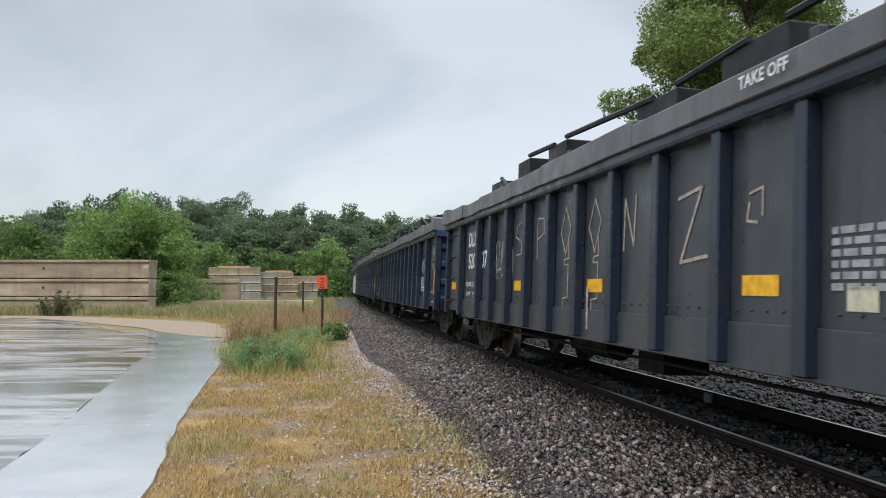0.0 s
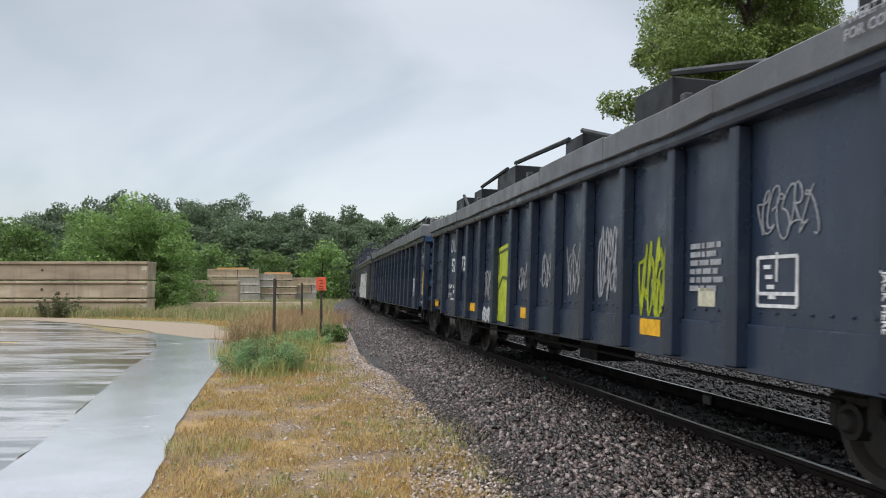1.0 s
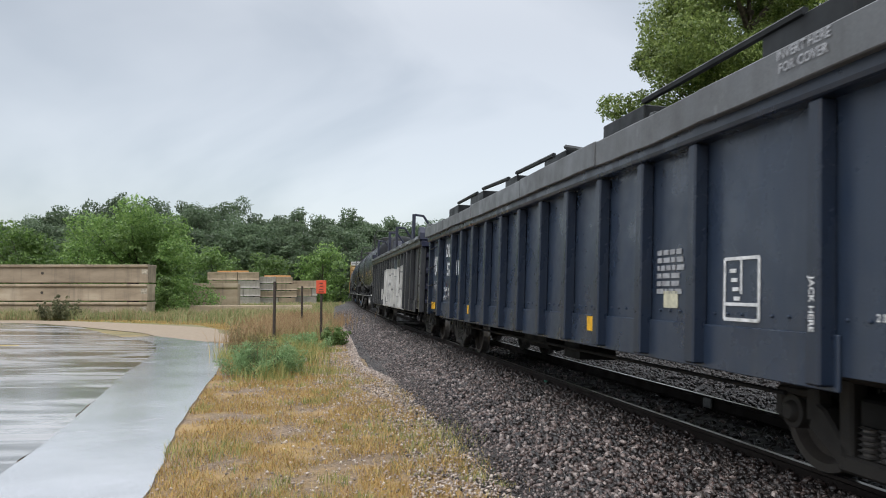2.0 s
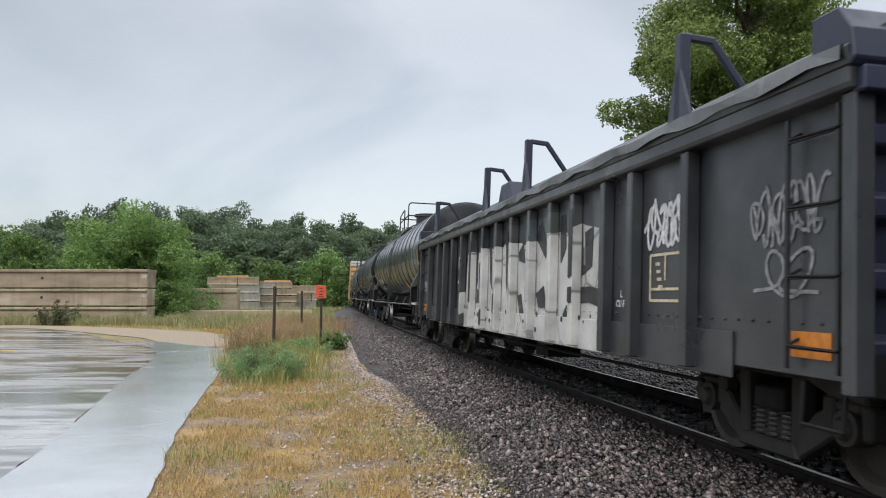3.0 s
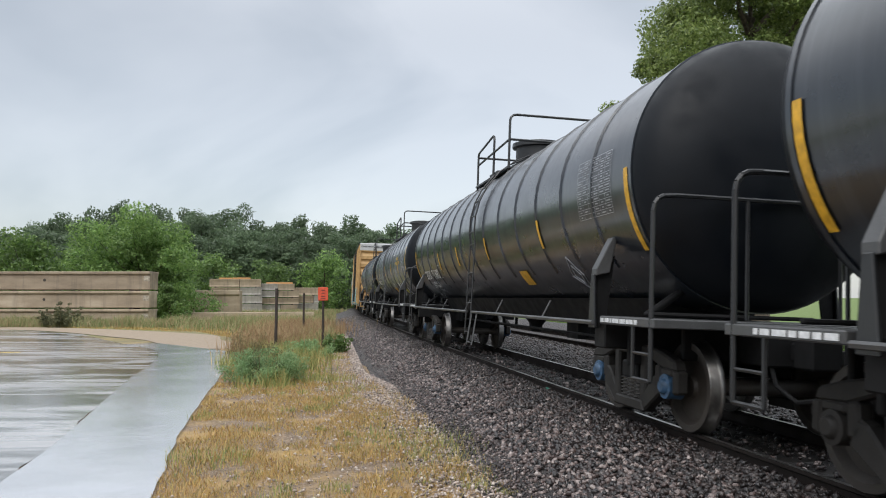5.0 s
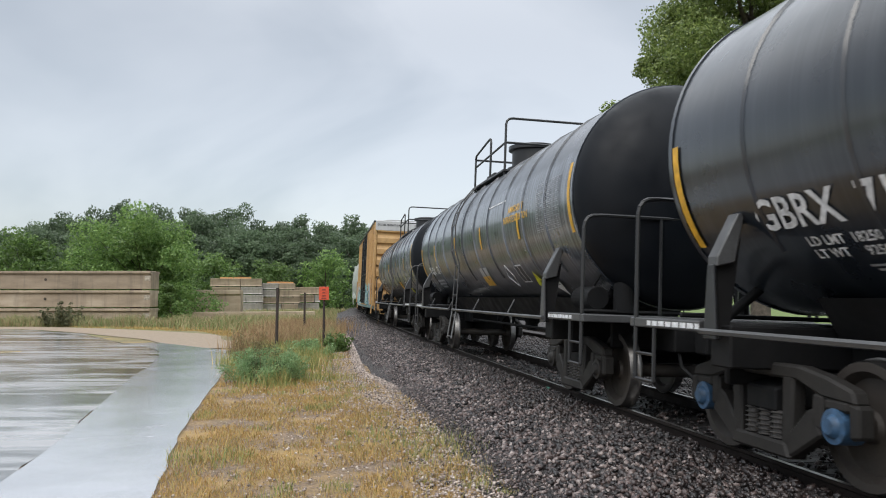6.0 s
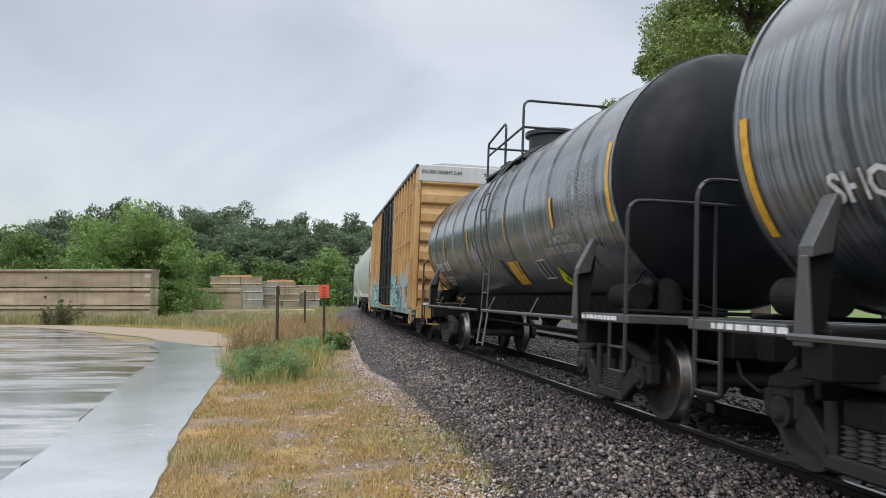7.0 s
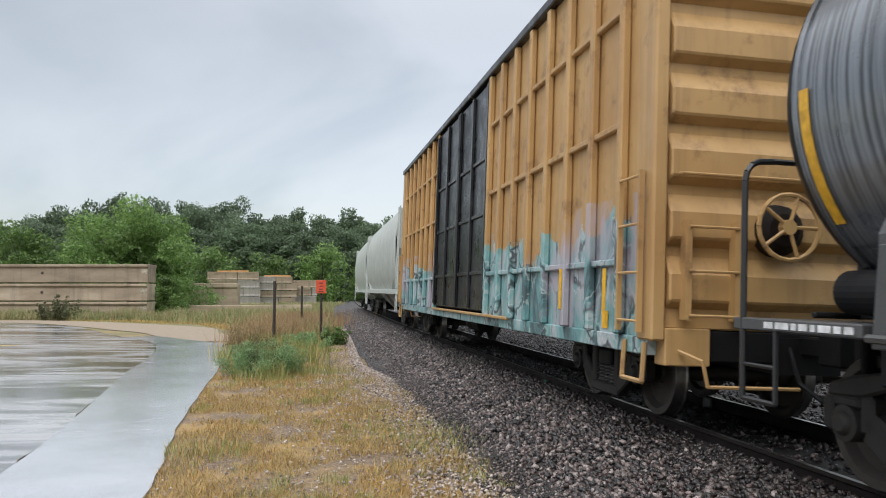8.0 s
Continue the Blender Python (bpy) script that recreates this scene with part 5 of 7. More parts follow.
def long_tank(number, seed):
    car = tank_car("glossy black long tank car, wet with rain", 14.2, False, -0.6, seed)
    ce = 7.93
    skin_text(car, "GBRX  " + number, 0.36, 6.0 if seed == 71 else 5.75, -0.52, WHITE)
    skin_text(car, "LD LMT  182500 LB   82781 KG\nLT WT     92500 LB   41957 KG" if seed == 71 else "LD LMT  182500 LB\nLT WT     92500 LB", 0.115, 5.95, -0.73, WHITE)
    s = Shape()
    for i, w in enumerate((0.5, 0.42, 0.2)):
        skin_patch(s, 5.75, -0.86 - 0.03 * i, w, 0.022, 0.012)
    part("stencil_bars", s, PALE, car)
    d = Shape()
    for r, wd in ((0.22, 0.022), (0.12, 0.018)):
        for a0, a1 in (((0, -1), (1, 0)), ((1, 0), (0, 1)), ((0, 1), (-1, 0)), ((-1, 0), (0, -1))):
            (u0, v0), (u1, v1) = a0, a1
            d.bar(wrap(u0 * r, -0.78 + v0 * r * 1.4 / TR, -5.3, 0.006), wrap(u1 * r, -0.78 + v1 * r * 1.4 / TR, -5.3, 0.006), wd / 2, 4)
    part("stencil_diamond", d, PALE, car, "white stencilled diamond")
    part("sheet_patch", skin_patch(Shape(), -2.9, -0.76, 0.45, 0.30, 0.012, 0.3), AMBER, car, "faded yellow notice")
    q = Shape()
    for u in (-0.17, 0.17):
        skin_patch(q, 4.4 + u, -0.48, 0.02, 0.34, 0.012)
    for v in (-0.17, 0.17):
        skin_patch(q, 4.4, -0.48 + v / TR, 0.36, 0.02, 0.012)
    part("stencil_box", q, PALE, car)
    letter_end(car, "ST", 0.18, 0.55, -ce - 0.42, TZ + 0.55, WHITE)
    return car


def short_tank(number, seed, digits):
    car = tank_car("worn grey-black tank car streaked with old grime", 11.15, True, 1.15 if seed == 81 else -0.52, seed)
    ce = 6.475
    skin_text(car, "SHQX   " + number, 0.30, 4.75, -0.46, WHITE)
    skin_text(car, "AMMONIUM\nNITRATE SOLUTION", 0.155, -3.75 if seed == 81 else -4.4, 0.0 if seed == 81 else -0.46, AMBER if seed == 81 else PALE)
    s = Shape()
    for i, w in enumerate((1.0, 0.9, 0.6)):
        skin_patch(s, 4.7, -0.66 - 0.07 * i, w, 0.05, 0.012)
    part("stencil_bars", s, PALE, car)
    placard(car, -3.8, -0.86, HAZARD, digits)
    if seed == 81:
        placard(car, -4.5, -0.86, plain("white placard", (0.6, 0.6, 0.6), 0.5), "HOT")
    if seed == 81:
        part("sheet_patch", skin_patch(Shape(), -0.55, -0.69, 0.62, 0.42, 0.012, 0.35), GREY_PLATE, car, "grey backing of a peeled notice")
        part("sheet_patch", skin_patch(Shape(), -0.50, -0.76, 0.60, 0.24, 0.016, 0.35), AMBER, car, "peeling yellow notice")
        line = Shape()
        rnd = random.Random(5)
        u = -1.75
        while u > -3.0:
            w = rnd.uniform(0.02, 0.09)
            skin_patch(line, u - w / 2, 0.2, w, 0.028, 0.008)
            u -= w + 0.025
        part("stencil_bars", line, WHITE, car)
        d = Shape()
        for (u0, v0), (u1, v1) in (((0, -1), (1, 0)), ((1, 0), (0, 1)), ((0, 1), (-1, 0)), ((-1, 0), (0, -1))):
            d.bar(wrap(u0 * 0.19, -0.72 + v0 * 0.24 / TR, -2.31, 0.006), wrap(u1 * 0.19, -0.72 + v1 * 0.24 / TR, -2.31, 0.006), 0.009, 4)
        part("stencil_diamond", d, WHITE, car, "white stencilled diamond")
    else:
        part("sheet_patch", skin_patch(Shape(), -1.55, -0.72, 0.62, 0.50, 0.012, 0.3), AMBER, car, "large faded orange notice")
        part("sheet_patch", skin_patch(Shape(), -0.98, -0.72, 0.17, 0.62, 0.016, -0.25), SOOT, car, "black repainted strip")
        smear = Shape()
        rnd = random.Random(9)
        for i in range(26):
            skin_patch(smear, 1.05 - rnd.uniform(0, 0.75), -0.42 + rnd.uniform(-0.12, 0.16), rnd.uniform(0.02, 0.06), rnd.uniform(0.12, 0.34), 0.012, rnd.uniform(-0.4, 0.4))
        part("paint_smear", smear, PALE, car, "scrubbed pale patch of paint")
    q = Shape()
    for u in (-0.22, 0.0, 0.22):
        skin_patch(q, -3.1 + u, -0.70, 0.025, 0.34, 0.012)
    for v in (-0.17, 0.17):
        skin_patch(q, -3.1, -0.70 + v / TR, 0.46, 0.025, 0.012)
    part("stencil_box", q, WHITE, car)
    part("stencil_box", skin_patch(Shape(), -3.1, -0.70, 0.42, 0.32, 0.010), SOOT, car)
    letter_end(car, "SH", 0.22, 0.75, -ce - 0.42, TZ + 0.15, WHITE)
    return car


# ---- boxcar ----
def boxcar_paint(name, graffiti):
    k = Mat(name)
    base = k.ramp(k.noise(0.7, 5, 0.6), (0.3, (0.38, 0.22, 0.085)), (0.7, (0.49, 0.31, 0.13)))
    run = k.ramp(k.noise(1.0, 5, 0.6, (6, 6, 0.3)), (0.5, 0.0), (0.75, 0.55))
    c = k.mix(run, base, (0.21, 0.125, 0.06))
    c = k.mix(k.ramp(k.noise(2.2, 5, 0.7), (0.56, 0.0), (0.72, 0.75)), c, (0.15, 0.075, 0.038))
    if graffiti:
        y, z = k.axis("Y"), k.axis("Z")
        edge = k.math("ADD", 0.75, k.math("MULTIPLY", k.noise(0.8, 6, 0.7, (0, 1, 0.6)), 2.4))
        low = k.ramp(k.math("SUBTRACT", edge, z), (0.0, 0.0), (0.03, 1.0))
        teal = k.ramp(k.noise(1.1, 5, 0.65, (1, 1.2, 0.6), 1.5), (0.34, (0.06, 0.10, 0.11)), (0.42, (0.13, 0.27, 0.28)), (0.52, (0.20, 0.37, 0.37)), (0.60, (0.42, 0.43, 0.45)), (0.66, (0.17, 0.32, 0.34)))
        cells = k.node("ShaderNodeTexVoronoi", Scale=1.0, Randomness=0.9)
        cells.feature = "DISTANCE_TO_EDGE"
        mp = k.n.new("ShaderNodeMapping")
        mp.inputs["Scale"].default_value = (0.02, 1.0, 0.75)
        k.link(k.co.outputs["Object"], mp.inputs[0])
        warp = k.n.new("ShaderNodeVectorMath")
        warp.operation = "ADD"
        k.link(mp.outputs[0], warp.inputs[0])
        bend = k.node("ShaderNodeTexNoise", Scale=2.2, Detail=3.0)
        k.link(k.co.outputs["Object"], bend.inputs["Vector"])
        k.link(bend.outputs["Color"], warp.inputs[1])
        k.link(warp.outputs[0], cells.inputs["Vector"])
        teal = k.mix(k.ramp(cells.outputs[0], (0.010, 0.9), (0.035, 0.0)), teal, (0.035, 0.042, 0.05))
        teal = k.mix(k.ramp(cells.outputs[0], (0.05, 0.0), (0.06, 0.6), (0.075, 0.6), (0.085, 0.0)), teal, (0.50, 0.53, 0.54))
        c = k.mix(low, c, teal)
        spray = k.math("MULTIPLY", k.ramp(k.noise(0.8, 4, 0.7, (1, 1, 0.5)), (0.50, 0.0), (0.60, 0.85)), k.math("LESS_THAN", z, 2.3))
        c = k.mix(k.math("MULTIPLY", spray, k.math("GREATER_THAN", z, 0.9)), c, (0.38, 0.34, 0.38))
    k.color(c)
    k.rough(k.ramp(k.noise(3.0, 5), (0.3, 0.38), (0.7, 0.65)))
    k.bump(k.noise(2.0, 3), 0.1, 0.02)
    return k.m


def boxcar():
    car = thing("boxcar", "ochre ribbed boxcar with black doors and teal graffiti", "freight car")
    half, low, top = 9.35, 0.88, 5.14
    side, bare = boxcar_paint("ochre paint with teal graffiti", True), boxcar_paint("ochre paint", False)
    black = painted("black door paint", (0.006, 0.0065, 0.008), (0.032, 0.034, 0.037), 0.32, 0.45, scuff=0.5)
    white = painted("dirty white paint", (0.50, 0.51, 0.52), (0.34, 0.33, 0.32), 0.5, 0.4)
    d0, d1 = -2.75, 2.55
    for sgn in (-1, 1):
        for y0, y1 in ((-half, d0), (d1, half)):
            part("side_panel", Shape().box(*sorted((sgn * 1.48, sgn * 1.52)), y0, y1, low, top), side, car)
            ys = np.linspace(y0 + (0.78 if y0 < 0 else 0.0), y1 - (0.0 if y0 < 0 else 0.78), 8)
            for y in ys:
                part("post", Shape().prism_x([(y - 0.06, low + 0.02), (y + 0.06, low + 0.02), (y + 0.06, top - 0.04), (y - 0.06, top - 0.04)], *sorted((sgn * 1.522, sgn * 1.62))), side, car, bevel=0.02)
            for z in (1.62, 3.02, 4.22):
                part("side_rail", Shape().box(*sorted((sgn * 1.522, sgn * 1.59)), y0 + (0.78 if y0 < 0 else 0), y1 - (0 if y0 < 0 else 0.78), z - 0.035, z + 0.035), side, car, bevel=0.012)
        part("side_sill", Shape().box(*sorted((sgn * 1.46, sgn * 1.56)), -half + 0.15, half - 0.15, 0.74, 0.90), side, car, bevel=0.01)
        part("roof_rail", Shape().box(*sorted((sgn * 1.45, sgn * 1.64)), -half, half, top - 0.03, top + 0.10), black, car, bevel=0.015)
        for i in range(2):
            a, b = (d0 + 0.05, -0.12) if i == 0 else (-0.08, d1 - 0.05)
            door = part("sliding_door", Shape().box(*sorted((sgn * 1.53, sgn * 1.57)), a, b, low + 0.10, top - 0.10), black, car, "black sliding door with pale scratches")
            s = Shape()
            for y in (a + 0.06, (a + b) / 2, b - 0.06):
                s.box(*sorted((sgn * 1.572, sgn * 1.63)), y - 0.05, y + 0.05, low + 0.12, top - 0.12)
            for z in (1.65, 2.7, 3.7):
                s.box(*sorted((sgn * 1.572, sgn * 1.605)), a, b, z - 0.035, z + 0.035)
            part("door_frame", s, black, door, bevel=0.01)
            part("lock_rod", Shape().tube([(sgn * 1.66, b - 0.25, low + 0.15), (sgn * 1.66, b - 0.25, top - 0.2)], 0.022), black, door)
        part("door_track", Shape().box(*sorted((sgn * 1.53, sgn * 1.63)), d0 - 1.6, d1 + 0.2, low + 0.0, low + 0.045), bare, car, bevel=0.008)
        part("corner_post", Shape().box(*sorted((sgn * 1.46, sgn * 1.60)), -half - 0.02, -half + 0.30, low, top), bare, car, bevel=0.02)
        part("corner_post", Shape().box(*sorted((sgn * 1.46, sgn * 1.60)), half - 0.30, half + 0.02, low, top), bare, car, bevel=0.02)
        g = Shape()
        for z in (1.05, 1.5, 1.95, 2.4):
            g.bar((sgn * 1.66, -half + 0.15, z), (sgn * 1.66, -half + 0.62, z), 0.014)
            g.bar((sgn * 1.66, half - 0.15, z), (sgn * 1.66, half - 0.62, z), 0.014)
        for y in (-half + 0.15, -half + 0.62, half - 0.15, half - 0.62):
            g.box(*sorted((sgn * 1.62, sgn * 1.67)), y - 0.02, y + 0.02, 0.95, 2.45)
        for y in (-half + 0.15, half - 0.6):
            g.tube([(sgn * 1.58, y, 0.86), (sgn * 1.6, y, 0.5), (sgn * 1.6, y + 0.45, 0.5), (sgn * 1.58, y + 0.45, 0.86)], 0.025)
        part("side_ladder", g, bare, car)
    part("roof", Shape().prism([(-1.56, top + 0.05), (-0.8, top + 0.17), (0.8, top + 0.17), (1.56, top + 0.05), (1.56, top), (-1.56, top)], -half + 0.02, half - 0.02), white, car)
    part("floor", Shape().box(-1.47, 1.47, -half + 0.1, half - 0.1, 0.95, 1.05), UNDER, car)
    for e in (-1, 1):
        s = Shape().box(-1.46, 1.46, *sorted((e * (half - 0.06), e * (half - 0.10))), 0.99, top)
        z = 1.15
        while z < 4.6:
            part("end_rib", Shape().prism_x([(e * (half - 0.07), z + 0.02), (e * (half + 0.05), z + 0.10), (e * (half + 0.05), z + 0.34), (e * (half - 0.07), z + 0.52)], -1.44, 1.44), bare, car, bevel=0.015)
            z += 0.57
        part("end_wall", s, bare, car, "ochre end with pressed horizontal ribs", bevel=0.015)
        part("end_header", Shape().prism_x([(e * (half - 0.05), 4.72), (e * (half + 0.06), 4.74), (e * (half + 0.04), top + 0.08), (e * (half - 0.05), top + 0.12)], -1.55, 1.55), white, car, "white panel at the top of the end", bevel=0.01)
        for x0, x1 in ((-1.46, -1.02), (1.02, 1.46)):
            part("end_sill", Shape().box(x0, x1, *sorted((e * (half - 0.2), e * (half + 0.02))), 0.66, 1.0), bare, car, bevel=0.01)
        part("draft_sill", Shape().box(-1.0, 1.0, *sorted((e * (half - 0.2), e * (half - 0.04))), 0.70, 0.98), UNDER, car, bevel=0.01)
        g = Shape()
        for z in (1.12, 1.52, 1.92):
            g.bar((-1.30, e * (half + 0.14), z), (-0.82, e * (half + 0.14), z), 0.014)
        for x in (-1.30, -0.82):
            g.box(x - 0.03, x + 0.03, *sorted((e * (half + 0.02), e * (half + 0.13))), 1.08, 1.98)
        g.tube([(-1.38, e * (half + 0.08), 2.40), (-1.38, e * (half + 0.13), 2.40), (0.6, e * (half + 0.13), 2.40)], 0.014)
        g.tube([(-1.35, e * (half + 0.05), 0.8), (-1.2, e * (half + 0.22), 0.72), (-1.15, e * (half + 0.22), 0.5), (-0.3, e * (half + 0.28), 0.5)], 0.018)
        part("end_ladder", g, bare, car)
    br = Shape()
    ring = [(-0.38 + 0.30 * math.cos(a), -half - 0.22, 1.95 + 0.30 * math.sin(a)) for a in np.linspace(0, 2 * math.pi, 21)]
    br.tube(ring, 0.022, 6)
    for a in np.linspace(0, 2 * math.pi, 6)[:5]:
        br.bar((-0.38, -half - 0.22, 1.95), (-0.38 + 0.3 * math.cos(a), -half - 0.22, 1.95 + 0.3 * math.sin(a)), 0.018)
    br.lathe([(-0.02, 0.001), (-0.02, 0.07), (0.12, 0.07), (0.12, 0.001)], (-0.38, -half - 0.22, 1.95), "y", 12)
    part("brake_wheel", br, bare, car, "rusty ochre brake wheel")
    part("brake_housing", Shape().lathe([(-0.10, 0.001), (-0.10, 0.15), (-0.04, 0.23), (0.06, 0.25), (0.06, 0.001)], (-0.38, -half - 0.06, 1.93), "y", 18), RUST, car, smooth=True)
    letter_end(car, "EXCESS HEIGHT CAR", 0.13, -0.85, -half - 0.075, 5.02, SOOT)
    letter_end(car, "TBOX 640", 0.15, 0.75, -half - 0.075, 5.00, SOOT)
    yel = [(-half + 1.05, 1.32, 0.09, 0.48), (-half + 2.45, 1.35, 0.09, 0.48)]
    for y, z, w, h in yel:
        part("reflector", plate_side(Shape(), -1.626, y, z, w, h), YELLOW, car, "yellow reflective strip")
    part("reflector", plate_side(Shape(), -1.528, -half + 1.25, 1.03, 0.16, 0.18), YELLOW, car)
    u = Shape().box(-0.32, 0.32, -half, half, 0.60, 0.94)
    for y in np.arange(-half + 3.6, half - 3.4, 1.9):
        u.prism([(-1.45, 0.92), (-1.45, 0.82), (-0.4, 0.56), (0.4, 0.56), (1.45, 0.82), (1.45, 0.92)], y - 0.06, y + 0.06)
    u.lathe([(-0.6, 0.001), (-0.6, 0.2), (0.6, 0.2), (0.6, 0.001)], (-0.8, 1.0, 0.66), "y", 14)
    part("underframe", u, UNDER, car)
    running_gear(car, 6.95)
    couplers(car, half)
    return car


# ---- covered hoppers behind ----
def hopper():
    car = thing("hopper_car", "pale grey-green covered hopper car with curved sides", "freight car", group="hopper cars of the train")
    mat = painted("pale grey-green hopper paint", (0.50, 0.54, 0.51), (0.36, 0.37, 0.34), 0.5, 0.5)
    half = 7.4
    for sgn in (-1, 1):
        prof = [(sgn * 1.30, 1.35), (sgn * 1.50, 1.75), (sgn * 1.58, 2.4), (sgn * 1.60, 3.1), (sgn * 1.52, 3.8), (sgn * 1.30, 4.35), (sgn * 1.26, 4.33), (sgn * 1.48, 3.78), (sgn * 1.56, 3.1), (sgn * 1.54, 2.4), (sgn * 1.46, 1.77), (sgn * 1.26, 1.38)]
        part("side_panel", Shape().prism(prof, -half, half), mat, car, smooth=True)
        part("side_sill", Shape().box(*sorted((sgn * 1.2, sgn * 1.5)), -half - 0.8, half + 0.8, 1.20, 1.38), mat, car, bevel=0.01)
        for e in (-1, 1):
            g = Shape()
            for z in np.arange(1.5, 4.2, 0.33):
                g.bar((sgn * 1.5, e * (half + 0.15), z), (sgn * 1.5, e * (half + 0.6), z), 0.014)
            for y in (half + 0.15, half + 0.6):
                g.bar((sgn * 1.5, e * y, 0.6), (sgn * 1.5, e * y, 4.3), 0.025)
            part("ladder", g, mat, car)
    part("roof", Shape().prism([(-1.30, 4.33), (-0.7, 4.52), (0.7, 4.52), (1.30, 4.33), (1.2, 4.28), (-1.2, 4.28)], -half, half), mat, car, smooth=True)
    part("roof_walk", Shape().box(-0.95, -0.6, -half, half, 4.60, 4.64).box(0.6, 0.95, -half, half, 4.60, 4.64).box(-0.3, 0.3, -half + 0.5, half - 0.5, 4.5, 4.62), SOOT, car)
    for e in (-1, 1):
        part("end_wall", Shape().prism_x([(e * half, 4.3), (e * (half - 0.04), 4.3), (e * (half - 0.04), 2.9), (e * (half - 1.5), 1.4), (e * (half - 1.44), 1.38), (e * half, 2.85)], -1.5, 1.5), mat, car)
        part("end_platform", Shape().box(-1.4, 1.4, *sorted((e * (half - 0.4), e * (half + 0.85))), 1.1, 1.22), mat, car)
    for y in (-4.0, 0.0, 4.0):
        part("hopper_chute", Shape().add([(-1.2, y - 1.7, 1.4), (1.2, y - 1.7, 1.4), (1.2, y + 1.7, 1.4), (-1.2, y + 1.7, 1.4), (-0.4, y - 0.35, 0.55), (0.4, y - 0.35, 0.55), (0.4, y + 0.35, 0.55), (-0.4, y + 0.35, 0.55)], [(0, 1, 5, 4), (1, 2, 6, 5), (2, 3, 7, 6), (3, 0, 4, 7), (4, 5, 6, 7)]), mat, car)
    part("underframe", Shape().box(-0.3, 0.3, -half - 0.8, half + 0.8, 0.7, 1.1), UNDER, car)
    running_gear(car, 6.3)
    couplers(car, half + 0.75)
    return car


CARS = [
    (blue_gondola(8.26, 11, ("DLRX", "5200", "07"), 1), 9.56), (blue_gondola(8.26, 12, ("DLRX", "520", "73"), 2), 27.55), (blue_gondola(8.26, 13, ("DLRX", "520", "11"), 3), 45.40),
    (black_gondola(8.40), 63.45), (long_tank("711696", 71), 81.45), (long_tank("711692", 72), 99.95),
    (short_tank("7281", 81, "2426"), 117.05), (short_tank("7238", 82, "2426"), 132.52), (boxcar(), 150.15), (hopper(), 169.2), (hopper(), 185.8)]


# ---- plants ----
def leaf_material(name, dark, light, gloss=0.45):
    k = Mat(name)
    c = k.ramp(k.random(True), (0.0, dark), (0.6, tuple((a + b) / 2 for a, b in zip(dark, light))), (1.0, light))
    tone = k.ramp(k.random(), (0.0, 0.78), (1.0, 1.2))
    big = k.ramp(k.noise(0.5, 3), (0.3, 0.75), (0.7, 1.25))
    k.color(k.mix(1.0, k.mix(1.0, c, tone, "MULTIPLY"), big, "MULTIPLY")).set(Roughness=gloss, Transmission_Weight=0.0)
    tr = k.node("ShaderNodeBsdfTranslucent")
    k.link(k.b.inputs["Base Color"].links[0].from_socket, tr.inputs[0])
    mx = k.node("ShaderNodeMixShader")
    mx.inputs[0].default_value = 0.46
    out = k.n["Material Output"]
    k.link(k.b.outputs[0], mx.inputs[1])
    k.link(tr.outputs[0], mx.inputs[2])
    k.link(mx.outputs[0], out.inputs[0])
    return k.m


BARK = plain("grey-brown bark", (0.09, 0.072, 0.058), 0.9, scale=6, vary=0.5)
LEAF_NEAR = leaf_material("cottonwood leaves", (0.095, 0.150, 0.036), (0.33, 0.40, 0.125))
LEAF_BRIGHT = leaf_material("bright shrub leaves", (0.085, 0.160, 0.040), (0.225, 0.335, 0.100))
# the wood's leaf colour is paler and bluer, with distance haze mixed in
LEAF_WOOD = leaf_material("hazed wood leaves", (0.088, 0.135, 0.074), (0.150, 0.205, 0.112))


def leaf_cloud(rng, centres, radii, count, size, squash=0.8):
    """Leaves as small bent blades, gathered in clumps round the given centres."""
    which = rng.choice(len(centres), count, p=radii ** 2 / np.sum(radii ** 2))
    d = rng.normal(size=(count, 3))
    d /= np.linalg.norm(d, axis=1)[:, None]
    r = radii[which] * (0.55 + 0.5 * rng.random(count) ** 0.6)
    lump = 1 + 0.22 * np.sin(d[:, 0] * 5 + which) * np.sin(d[:, 1] * 4 + 2 * which) + 0.15 * np.sin(d[:, 2] * 9 + which)
    pos = centres[which] + d * (r * lump)[:, None] * np.array((1, 1, squash))
    n = rng.normal(size=(count, 3)) * 0.8 + d * 0.7 + np.array((0, 0, 0.5))
    n /= np.linalg.norm(n, axis=1)[:, None]
    u = np.cross(n, rng.normal(size=(count, 3)))
    u /= np.linalg.norm(u, axis=1)[:, None]
    w = np.cross(n, u)
    s = size * (0.6 + 0.8 * rng.random(count))[:, None]
    V = np.stack([pos - u * s, pos + w * s * 0.55 + n * s * 0.12, pos + u * s, pos - w * s * 0.55 + n * s * 0.12], 1).reshape(-1, 3)
    F = np.arange(count * 4).reshape(-1, 4)
    return V, F


